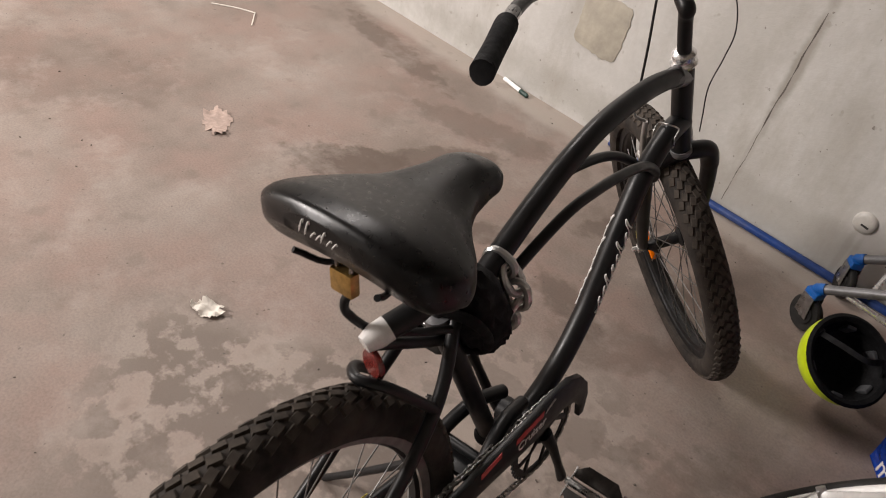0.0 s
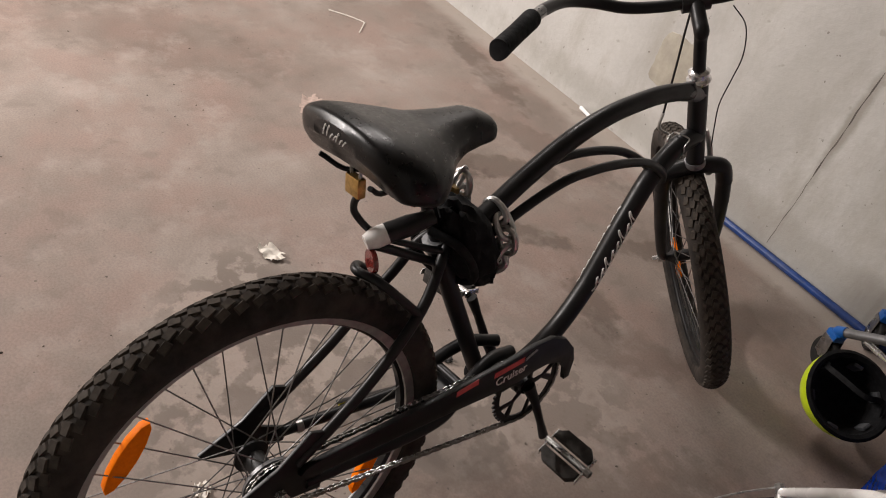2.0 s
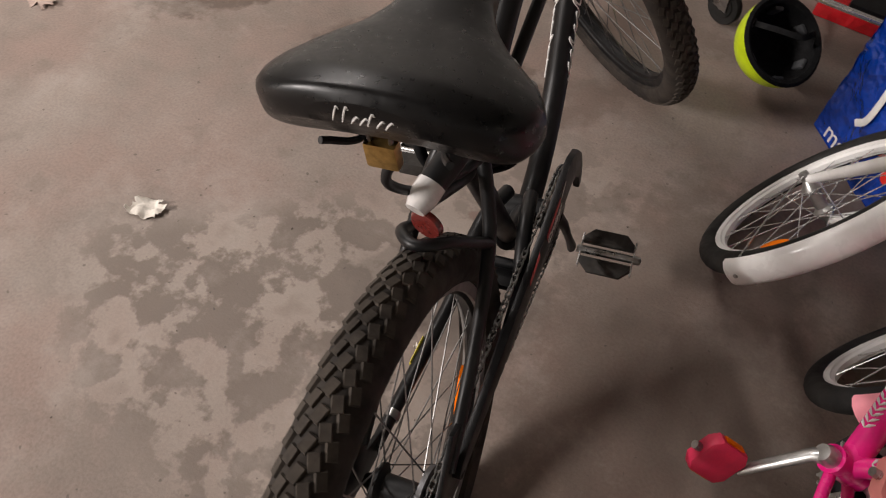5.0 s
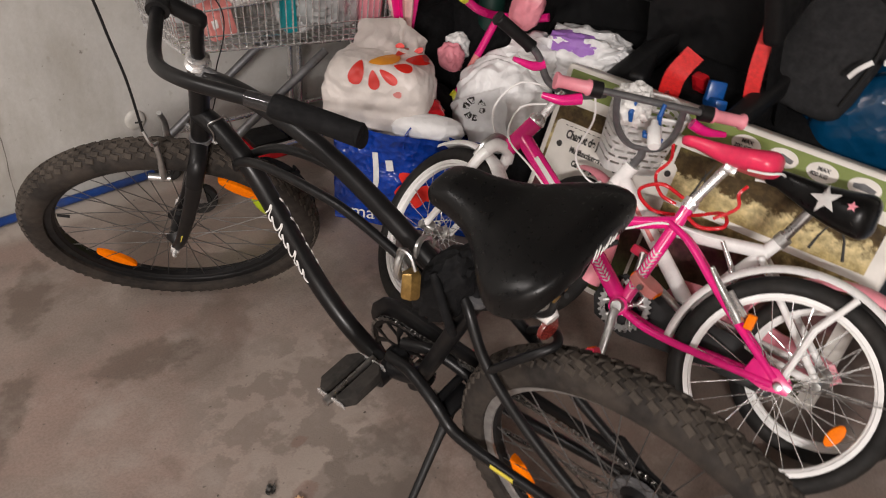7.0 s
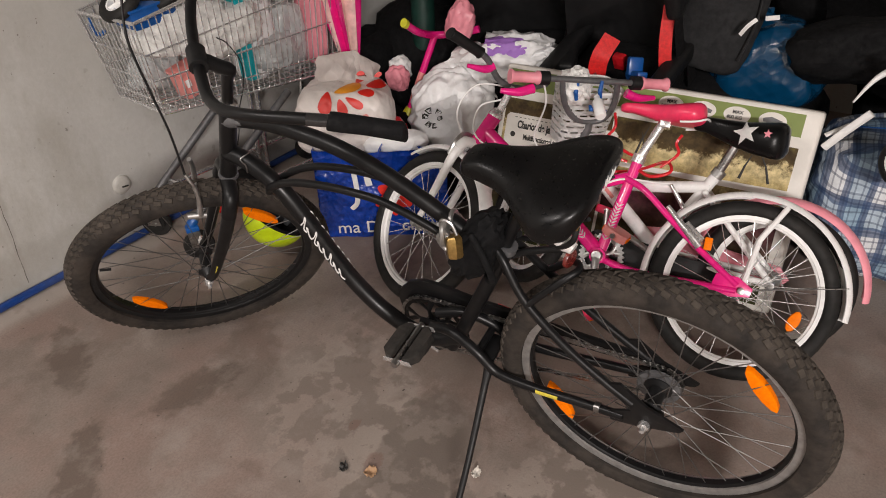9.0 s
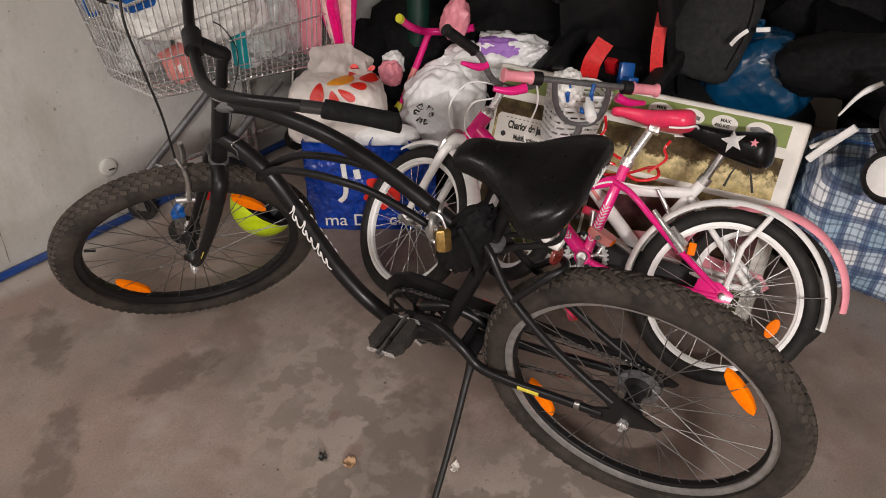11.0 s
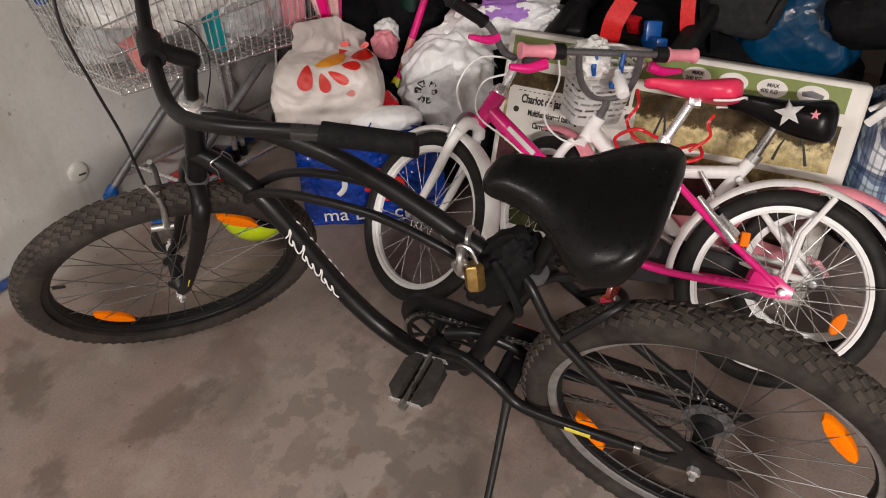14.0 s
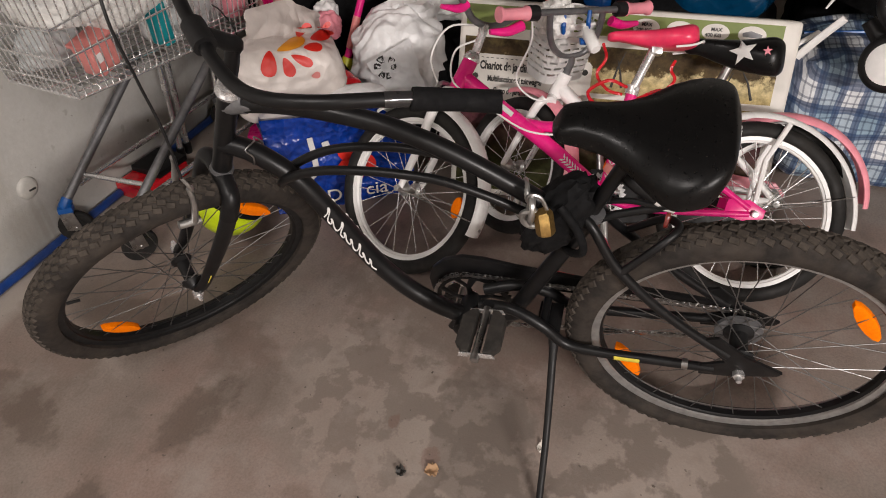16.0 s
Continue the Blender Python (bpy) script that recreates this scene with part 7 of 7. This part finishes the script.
# ---- the heap behind the bicycles ----
for x, y, size, seed, turn in ((1.2, -0.42, (0.42, 0.62, 0.44), 51, 6), (1.5, -0.95, (0.4, 0.5, 0.4), 52, -12)):
    bag = soft("checked_bag", "large blue and white checked woven bag on the floor", "bag", size, (x, y, 0.0), PLAID, seed, (0, 0, turn), square=5.0, crumple=0.08, freq=5, sharp=True, subdiv=6)
    part("zip", tube(bmesh.new(), [(0.0, -size[1] * 0.4, size[2] * 0.97), (0.01, 0.0, size[2] * 1.0), (0.0, size[1] * 0.4, size[2] * 0.97)], 0.006, 8), BLUE_PLASTIC, bag)
    part("handle", ribbon(spline([(-size[0] * 0.3, -0.1, size[2] * 0.93), (-size[0] * 0.46, -0.07, size[2] * 0.9), (-size[0] * 0.49, 0.0, size[2] * 0.8), (-size[0] * 0.46, 0.07, size[2] * 0.9), (-size[0] * 0.3, 0.1, size[2] * 0.93)], 5), 0.03, 0.003, (0, 0, 1)), PLAID, bag)
sack = soft("film_sack", "crumpled glossy dark blue plastic sack on the heap", "sack", (0.26, 0.36, 0.3), (1.35, 0.06, 0.3), BLUE_FILM, 53, (-24, 14, -6), square=2.8, crumple=0.09, freq=3.5, sharp=True, subdiv=6, squash=0.1)
part("neck", lump((0.11, 0.1, 0.1), 54, 2.2, 0.25, 5.0, sharp=True), BLUE_FILM, sack, "twisted sack neck", m=pose(0.02, 0.0, 0.25))
# black lumps added as filler for the heap's dark mass, not actual cushions
soft("cushion", "black cloth lump added to fill the dark foot of the heap", "cushion", (0.5, 0.6, 0.42), (1.45, 0.2, 0.0), BLACK_CLOTH, 54, crumple=0.2, freq=4, sharp=True)
soft("cushion", "black cloth lump added to fill the dark foot of the heap", "cushion", (0.5, 0.7, 0.4), (1.42, 0.85, 0.0), BLACK_CLOTH, 55, crumple=0.2, freq=4, sharp=True)
soft("cushion", "black cloth lump added to fill the dark foot of the heap", "cushion", (0.45, 0.5, 0.5), (1.35, 1.45, 0.0), BLACK_CLOTH, 56, crumple=0.2, freq=4, sharp=True)
soft("cushion", "black cloth lump added to fill the dark top of the heap", "cushion", (0.5, 0.6, 0.5), (1.75, -0.1, 0.3), BLACK_CLOTH, 57, crumple=0.2, freq=4, sharp=True)
soft("cushion", "black cloth lump added to fill the dark top of the heap", "cushion", (0.5, 0.8, 0.6), (1.85, 0.7, 0.3), BLACK_CLOTH, 58, crumple=0.2, freq=4, sharp=True)
soft("cushion", "black cloth lump added to fill the dark top of the heap", "cushion", (0.5, 0.6, 0.6), (1.75, 1.4, 0.25), BLACK_CLOTH, 59, crumple=0.2, freq=4, sharp=True)


def car_seat(m):
    """A child's car seat: bucket shell with side wings, padded liner and a red belt."""
    c = thing("child_car_seat", "black child car seat shell with red buckle on the heap", "car seat", m, "child car seats")
    outer = lambda u, v: Vector(((u - 0.5) * 0.44 * (1 - 0.12 * v), 0.1 * v - 0.16 * (abs(u - 0.5) * 2) ** 2.4 * (1.0 if v > 0.25 else 0.6), 0.02 + 0.62 * v - 0.06 * (abs(u - 0.5) * 2) ** 3 * v))
    bm = bmesh.new()
    nu, nv = 20, 18
    front = [[bm.verts.new(outer(i / nu, j / nv)) for j in range(nv + 1)] for i in range(nu + 1)]
    back = [[bm.verts.new(outer(i / nu, j / nv) + Vector((0, 0.05, 0))) for j in range(nv + 1)] for i in range(nu + 1)]
    for i in range(nu):
        for j in range(nv):
            bm.faces.new((front[i][j], front[i + 1][j], front[i + 1][j + 1], front[i][j + 1]))
            bm.faces.new((back[i][j + 1], back[i + 1][j + 1], back[i + 1][j], back[i][j]))
    for i in range(nu):
        for g in (0, nv):
            bm.faces.new((front[i][g], front[i + 1][g], back[i + 1][g], back[i][g]))
    for j in range(nv):
        for g in (0, nu):
            bm.faces.new((front[g][j], front[g][j + 1], back[g][j + 1], back[g][j]))
    bmesh.ops.recalc_face_normals(bm, faces=bm.faces[:])
    part("shell", bm, BLACK_PLASTIC, c)
    part("seat_pad", block((0.38, 0.34, 0.09), (0, -0.17, 0.045), 0.035, seg=4), BLACK_CLOTH, c)
    part("head_pad", block((0.24, 0.06, 0.16), (0, 0.045, 0.5), 0.028, seg=4), BLACK_PLASTIC, c)
    for s in (-1, 1):
        part("side_wing", block((0.05, 0.2, 0.26), (s * 0.19, -0.03, 0.44), 0.024, Matrix.Rotation(radians(s * 14), 4, "Z"), 4), BLACK_PLASTIC, c)
        part("armrest", block((0.06, 0.3, 0.06), (s * 0.2, -0.17, 0.14), 0.022, seg=4), BLACK_PLASTIC, c)
    part("buckle", block((0.045, 0.03, 0.055), (0, -0.14, 0.115), 0.008), RED_GLOSS, c)
    return c


car_seat(frame_of((1.42, 1.0, 0.36), (0.92, 0.25, 0.3), (-0.25, 0, 1)))
car_seat(frame_of((1.38, 0.52, 0.38), (0.95, -0.2, 0.35), (-0.35, 0.1, 1)))


liner = soft("seat_liner", "dark grey padded seat liner draped on the heap", "liner", (0.12, 0.26, 0.36), (1.27, 0.3, 0.43), LINER, 62, (12, 18, 10), square=4.0, crumple=0.07, freq=4, sharp=True, subdiv=5)
part("piping", tube(bmesh.new(), spline([(-0.062, -0.1, 0.06), (-0.066, -0.11, 0.2), (-0.06, -0.08, 0.31), (-0.058, 0.0, 0.34), (-0.06, 0.08, 0.31), (-0.066, 0.11, 0.2), (-0.062, 0.1, 0.06)], 6), 0.005, 8), BLACK_PLASTIC, liner)


def belt(points, across, label, mat=RED_STRAP, width=0.04):
    b = thing("belt_strap", label, "strap")
    part("webbing", ribbon(spline(points, 6), width, 0.003, across), mat, b)
    part("tongue", block((width * 0.9, 0.006, 0.03), points[-1], 0.002), STEEL, b)


belt([(1.19, 0.4, 0.66), (1.16, 0.395, 0.56), (1.15, 0.385, 0.47), (1.17, 0.38, 0.42)], (0.2, -1, 0.1), "red webbing belt hanging from the heap")
belt([(1.13, 0.56, 0.56), (1.09, 0.585, 0.5), (1.1, 0.6, 0.43)], (0.3, -1, 0.2), "red padded belt end on the heap", width=0.06)
clip = thing("plastic_toy", "bright blue plastic toy part lying in the heap", "toy", pose(1.12, 0.47, 0.42, 10, 20, 40))
part("bar", block((0.12, 0.035, 0.035), (0, 0, 0.018), 0.008), BLUE_PLASTIC, clip)
part("lug", block((0.03, 0.05, 0.06), (0.02, 0.0, 0.05), 0.008), BLUE_PLASTIC, clip)


strap = thing("white_strap", "narrow white strap and label on the dark seat liner", "strap")
part("webbing", ribbon(spline([(1.2, 0.24, 0.685), (1.195, 0.222, 0.715), (1.2, 0.2, 0.738)], 4), 0.012, 0.002, (0.3, 0.8, 0.5)), WHITE_PLASTIC, strap)
part("label", block((0.004, 0.04, 0.014), (1.245, 0.165, 0.735), 0.001, Matrix.Rotation(radians(-12), 4, "X")), WHITE_PLASTIC, strap)


# folded pushchair at the near end of the heap
def pushchair():
    p = thing("pushchair", "folded black pushchair with cream-faced wheels lying on the heap", "pushchair")
    hood = bmesh.new()
    rows = []
    for k in range(13):
        a = math.pi * k / 12
        rows.append([hood.verts.new((1.45 + 0.3 * math.cos(a) * 0.6 + 0.1 * v, -0.28 + 0.3 * v - 0.02 * math.sin(3 * a), 0.4 + 0.2 * math.sin(a) + 0.08 * v)) for v in np.linspace(-0.6, 0.9, 7)])
    for a, b in zip(rows, rows[1:]):
        for i in range(6):
            hood.faces.new((a[i], a[i + 1], b[i + 1], b[i]))
    bmesh.ops.solidify(hood, geom=hood.faces[:], thickness=0.012)
    bmesh.ops.recalc_face_normals(hood, faces=hood.faces[:])
    part("hood", hood, BLACK_CLOTH, p)
    part("seat_sling", lump((0.3, 0.6, 0.2), 71, 3.0, 0.15, 4.0), BLACK_CLOTH, p, m=pose(1.36, -0.24, 0.42, 0, 25, 20))
    part("frame_tube", tube(bmesh.new(), spline([(1.05, -0.13, 0.34), (1.05, -0.175, 0.405), (1.05, -0.225, 0.47)], 4), 0.012, 12, flat=0.5, flat_axis=(1, 0, 0)), WHITE_PLASTIC, p, "white frame tube")
    part("frame_tube", tube(bmesh.new(), spline([(1.07, -0.125, 0.37), (1.08, -0.15, 0.385), (1.1, -0.18, 0.4)], 4), 0.009, 10, flat=0.6, flat_axis=(0, 0, 1)), WHITE_PLASTIC, p, "white frame tube")
    part("frame_tube", tube(bmesh.new(), spline([(1.07, -0.172, 0.485), (1.08, -0.2, 0.54), (1.1, -0.225, 0.565), (1.14, -0.27, 0.585)], 5), [0.003, 0.006, 0.009, 0.006], 10), WHITE_PLASTIC, p, "white folding joint")
    for (x, y, z), tilt in (((0.935, -0.345, 0.405), 0), ((0.96, -0.345, 0.565), 12)):
        m = pose(x, y, z) @ Matrix.Rotation(radians(-24 + tilt), 4, "Z") @ Matrix.Rotation(radians(24), 4, "Y")
        wl = part("wheel", lathe([(0.0, -0.024), (0.052, -0.023), (0.06, -0.018), (0.06, 0.018), (0.052, 0.023), (0.0, 0.024)], 36), WHITE_PLASTIC, p, "cream plastic wheel disc", m=m)
        part("tyre", lathe(ring_profile(0.078, 0.021, 10, -140, 140), 40), BLACK_PLASTIC, wl)
        part("wheel_fork", tube(bmesh.new(), [(0.03, 0.0, 0.0), (0.04, 0.05, 0.05), (0.03, 0.1, 0.09)], [0.02, 0.026, 0.02], 10), BLACK_PLASTIC, wl)
    return p


pushchair()
white_box = thing("white_box", "plain white carton standing on the heap", "box", pose(1.62, -0.3, 0.62, 0, 0, 15))
part("body", block((0.3, 0.34, 0.3), (0, 0, 0.15), 0.006), CARD_WHITE, white_box)
part("flap", block((0.3, 0.17, 0.004), (0, -0.085, 0.303), 0.001), CARD_WHITE, white_box)
# added dark filler that carries the white carton
soft("cushion", "black cloth lump added to fill in under the white carton", "cushion", (0.4, 0.5, 0.64), (1.68, -0.42, 0.0), BLACK_CLOTH, 61, square=4, crumple=0.1)
brown_box = thing("brown_box", "brown corrugated carton behind the checked bag", "box", pose(1.42, -0.62, 0.3, 0, 0, 8))
part("body", block((0.3, 0.3, 0.26), (0, 0, 0.13), 0.005), CARD_BROWN, brown_box)
part("flap", block((0.3, 0.15, 0.004), (0, 0.08, 0.263), 0.001), CARD_BROWN, brown_box)
for k in range(4):
    part("print_bar", block((0.002, 0.12 - 0.02 * k, 0.012), (-0.151, 0.02, 0.2 - 0.03 * k)), INK, brown_box)

# scooter, green roll, soft toy and the small bags between them
sc = thing("toy_scooter", "pink and yellow child's scooter leaning in the heap", "scooter")
top, collar = Vector((1.045, 1.22, 0.525)), Vector((0.935, 1.285, 0.27))
part("steering_post", tube(bmesh.new(), [top, collar], 0.0125, 12), MAGENTA, sc)
part("decal", tube(bmesh.new(), [top * 0.55 + collar * 0.45, top * 0.2 + collar * 0.8], 0.0132, 10), CORAL, sc, "orange lettering-like stripe")
part("collar", tube(bmesh.new(), [collar + (top - collar) * 0.1, collar, collar - (top - collar) * 0.12], [0.017, 0.024, 0.022], 14), YELLOW, sc, "yellow plastic collar")
part("lower_post", tube(bmesh.new(), [collar, collar - (top - collar) * 0.9], 0.014, 12), GREY_METAL, sc)
part("crossbar", tube(bmesh.new(), spline([(0.875, 1.23, 0.605), (0.95, 1.225, 0.56), (1.045, 1.22, 0.528), (1.09, 1.13, 0.535), (1.11, 1.07, 0.55)], 5), 0.0125, 12), MAGENTA, sc)
part("end_cap", tube(bmesh.new(), [(0.882, 1.2295, 0.601), (0.868, 1.2305, 0.6095)], 0.0145, 12), YELLOW, sc)
part("deck", block((0.1, 0.42, 0.022), (0.93, 1.48, 0.025), 0.008, Matrix.Rotation(radians(20), 4, "Z")), MAGENTA, sc)
part("wheel", lathe(ring_profile(0.045, 0.014, 10, -180, 180), 24, m=pose(0.835, 1.34, 0.045)), YELLOW, sc)

roll = thing("green_roll", "tall dark green tube standing in the heap", "tube")
part("tube", tube(bmesh.new(), [(1.2, 1.36, 0.0), (1.22, 1.37, 0.5), (1.25, 1.39, 0.95)], 0.046, 24), GREEN_DARK, roll)
part("end_cap", tube(bmesh.new(), [(1.25, 1.39, 0.94), (1.2515, 1.391, 0.97)], 0.049, 24), BLACK_PLASTIC, roll)

tagged(part("soft_toy", lump((0.1, 0.1, 0.15), 81, 2.0, 0.25, 3.0), PINK, m=pose(1.06, 1.12, 0.5, 15, 10, 0)), "pink plush soft toy lying on the heap", "soft toy")
soft("plastic_bag", "white plastic bag printed lilac lying on the heap", "bag", (0.22, 0.28, 0.17), (1.17, 0.93, 0.33), POLY_WHITE, 82, (0, 10, 15), crumple=0.3, freq=6, sharp=True, subdiv=5)
soft("lilac_pouch", "lilac plastic pouch lying on the white bag", "pouch", (0.11, 0.17, 0.085), (1.115, 0.95, 0.42), PURPLE, 83, (0, 26, 10), square=2.6, crumple=0.24, freq=6, sharp=True)
soft("white_cloth", "white and pink crumpled cloth on the heap", "cloth", (0.17, 0.17, 0.13), (1.06, 1.06, 0.35), POLY_WHITE, 84, crumple=0.28, freq=6, sharp=True)
soft("cloth_rabbit_bag", "small white plush bundle in the bicycle basket", "plush", (0.1, 0.1, 0.1), (0.735, 0.525, 0.52), TOWEL, 85, square=2.0, crumple=0.3, freq=5)
tagged(part("baby_bottle", tube(bmesh.new(), [(0, -0.035, 0), (0, -0.03, 0), (0, 0.02, 0), (0, 0.03, 0), (0, 0.042, 0)], [0.013, 0.016, 0.016, 0.009, 0.008], 14), WHITE_PLASTIC, m=pose(0.672, 0.425, 0.548, 20, 0, -58)), "small white bottle strapped to the basket rim", "bottle")
buckle = thing("blue_clips", "blue and white plastic clips hooked on the basket rim", "clip")
for p, q in (((0.7, 0.5, 0.6), (0.69, 0.5, 0.55)), ((0.73, 0.44, 0.6), (0.72, 0.44, 0.55)), ((0.67, 0.45, 0.55), (0.69, 0.41, 0.53))):
    part("clip", tube(bmesh.new(), [p, ((p[0] + q[0]) / 2 - 0.01, p[1], (p[2] + q[2]) / 2), q], [0.005, 0.007, 0.005], 8), BLUE_PLASTIC, buckle)
# more added dark lumps, filling the gaps beneath the bags and seats
for k, (x, y, z, sx, sy, sz) in enumerate(((1.12, 1.58, 0.0, 0.3, 0.24, 0.45), (1.0, 1.05, 0.0, 0.3, 0.3, 0.34), (1.2, 0.98, 0.0, 0.3, 0.4, 0.34), (1.15, 0.5, 0.0, 0.2, 0.5, 0.42), (1.48, 0.12, 0.0, 0.34, 0.45, 0.32))):
    soft("cushion", "dark cloth lump added to fill the low part of the heap", "cushion", (sx, sy, sz), (x, y, z), BLACK_CLOTH, 90 + k, square=3.0, crumple=0.16, freq=4, sharp=True)
for x, y, z, mat in ((1.0, 1.36, 0.3, PINK), (1.08, 1.4, 0.3, WHITE_PLASTIC)):
    soft("small_toy", "small pale plastic toy tucked between the bags", "toy", (0.07, 0.08, 0.09), (x, y, z), mat, int(x * 100), square=3, crumple=0.2, freq=4)

# ---- the heap is laid out on plan axes of its own and carried to its place in the room ----
LAY = pose(0.0623, 0.0205, 0.0044, -0.771, -5.171, 1.512) @ Matrix.Scale(0.9916, 4)


def extent(ob):
    pts = [q.matrix_world @ Vector(c) for q in (ob, *ob.children_recursive) if q.type == "MESH" for c in q.bound_box]
    lo, hi = (Vector(f(p[i] for p in pts) for i in range(3)) for f in (min, max))
    return lo, hi


def stands(ob, at, turn, wide, high):
    """Sets a thing upright on the floor at a place of the room, about the middle of its foot."""
    lo, hi = extent(ob)
    foot = Vector(((lo.x + hi.x) / 2, (lo.y + hi.y) / 2, min(0.0, lo.z)))
    ob.matrix_basis = pose(*at, 0.0, 0, 0, turn) @ Matrix.Diagonal((wide, wide, high, 1)) @ Matrix.Translation(-foot) @ ob.matrix_basis


bpy.context.view_layer.update()
SETTLED = {"carrier_bag": (-0.027, 0.042, 0.0), "crisp_packet": (-0.03, 0.046, -0.01), "umbrella": (-0.028, 0.044, 0.0), "film_sack": (0.0, 0.0, -0.02), "white_box": (0.0, -0.06, -0.03)}
OWN_PLACE = ("floor", "wall", "ceiling", "pole", "glue", "cruiser", "chain_lock", "girls", "childs", "ribbon", "carton", "shopping_cart", "white_strap", "camera")
for ob in [o for o in scene.objects if o.parent is None and o.type in ("MESH", "EMPTY") and not o.name.startswith(OWN_PLACE)]:
    lo, hi = extent(ob)
    kind = ob.name.split(".")[0]
    if kind == "shopping_bag":
        stands(ob, (0.645, 1.245), 2.5, 1.033, 1.0)
    elif kind == "bike_helmet":
        stands(ob, (0.27, 1.44), 3.1, 0.9, 0.78)
    elif kind == "checked_bag":
        stands(ob, (1.31 if ob.name == kind else 1.7, -0.35 if ob.name == kind else -0.97), 1.3, 1.0, 1.0)
    elif kind == "tool_case":
        stands(ob, (0.49, 1.88), 3.7, 1.03, 1.0)
    elif lo.z < 0.01 and kind != "umbrella":
        mid = (lo + hi) / 2
        top = LAY @ Vector((mid.x, mid.y, hi.z))
        stands(ob, (top.x + 0.06 * hi.z, top.y), 1.5, 1.0, top.z / hi.z)
    else:
        ob.matrix_basis = Matrix.Translation(SETTLED.get(ob.name, (0, 0, 0))) @ LAY @ ob.matrix_basis

# ---- litter on the floor ----
def scrap(name, label, at, size, mat, seed, turn=0.0, lift=0.02):
    bm = bmesh.new()
    n = 14
    grid = [[None] * (n + 1) for _ in range(n + 1)]
    for i in range(n + 1):
        for j in range(n + 1):
            u, v = i / n - 0.5, j / n - 0.5
            r = 1 + 0.25 * noise.noise(Vector((u * 3, v * 3, seed)))
            h = lift * (0.5 + 0.9 * noise.noise(Vector((u * 4, v * 4, seed + 7)))) * (0.3 + abs(u) * 1.6)
            grid[i][j] = bm.verts.new((u * size[0] * r, v * size[1] * r, max(0.0015, h)))
    for i in range(n):
        for j in range(n):
            if math.hypot(i / n - 0.46, j / n - 0.46) < 0.47 + 0.1 * noise.noise(Vector((i * 0.5, j * 0.5, seed))):
                bm.faces.new((grid[i][j], grid[i + 1][j], grid[i + 1][j + 1], grid[i][j + 1]))
    bmesh.ops.delete(bm, geom=[v for v in bm.verts if not v.link_faces], context="VERTS")
    bmesh.ops.solidify(bm, geom=bm.faces[:], thickness=0.0012)
    low = min(v.co.z for v in bm.verts)
    for v in bm.verts:
        v.co.z -= low
    return tagged(part(name, bm, mat, m=pose(*at, 0, 0, turn)), label, "litter")


scrap("paper_scrap", "crumpled white paper scrap on the concrete floor", (-0.827, 0.405, 0.0), (0.085, 0.055), PAPER, 1, 20, 0.025)
scrap("paper_scrap", "torn pinkish paper scrap on the concrete floor", (-1.536, 0.865, 0.0), (0.18, 0.09), surface("dusty_pink_paper", (0.36, 0.275, 0.235), 0.85, vary=0.25, scale=60), 2, -30, 0.014)
scrap("leaf_scrap", "small pale dry leaf scrap on the floor", (-0.222, 0.003, 0.0), (0.035, 0.04), PAPER, 3, 60, 0.02)
scrap("leaf_scrap", "small pale dry leaf scrap on the floor", (-0.16, 0.37, 0.0), (0.03, 0.022), PAPER, 4, 10, 0.012)
scrap("leaf_scrap", "small brown dry leaf scrap on the floor", (-0.29, 0.585, 0.0), (0.035, 0.03), CARD_BROWN, 5, 10, 0.015)
scrap("leaf_scrap", "small brown dry leaf scrap on the floor", (-0.312, 0.65, 0.0), (0.03, 0.02), INK, 6, 40, 0.015)
pen = thing("marker_pen", "white marker pen with dark green cap by the wall", "pen", frame_of((-1.205, 1.99, 0.0085), (0.95, -0.2, 0), (0, 0, 1)))
part("barrel", tube(bmesh.new(), [(0, -0.075, 0), (0, 0.035, 0)], 0.0085, 12), WHITE_PLASTIC, pen)
part("cap", tube(bmesh.new(), [(0, 0.03, 0), (0, 0.07, 0), (0, 0.076, 0)], [0.0095, 0.009, 0.006], 12), GREEN_DARK, pen)
twig = thing("twig", "bent pale straw lying on the floor", "straw")
part("stalk", tube(bmesh.new(), spline([(-2.346, 1.339, 0.003), (-2.273, 1.404, 0.003), (-2.2, 1.444, 0.004), (-2.18, 1.435, 0.004), (-2.1, 1.369, 0.003)], 5), 0.003, 6), PAPER, twig)
rng = random.Random(12)
bm = bmesh.new()
for k in range(70):
    x, y = rng.uniform(-2.8, 0.2), rng.uniform(-0.6, 2.0)
    s = rng.uniform(0.001, 0.003)
    bmesh.ops.create_icosphere(bm, subdivisions=1, radius=s, matrix=pose(x, y, s * 0.4, rng.uniform(0, 90), 0, rng.uniform(0, 360)) @ Matrix.Diagonal((1.6, 1, 0.6, 1)))
tagged(part("grit", bm, surface("dark_grit", (0.1, 0.08, 0.065), 0.9, vary=0.5, scale=8)), "dark grit scattered over the concrete floor", "grit", kind="stuff")
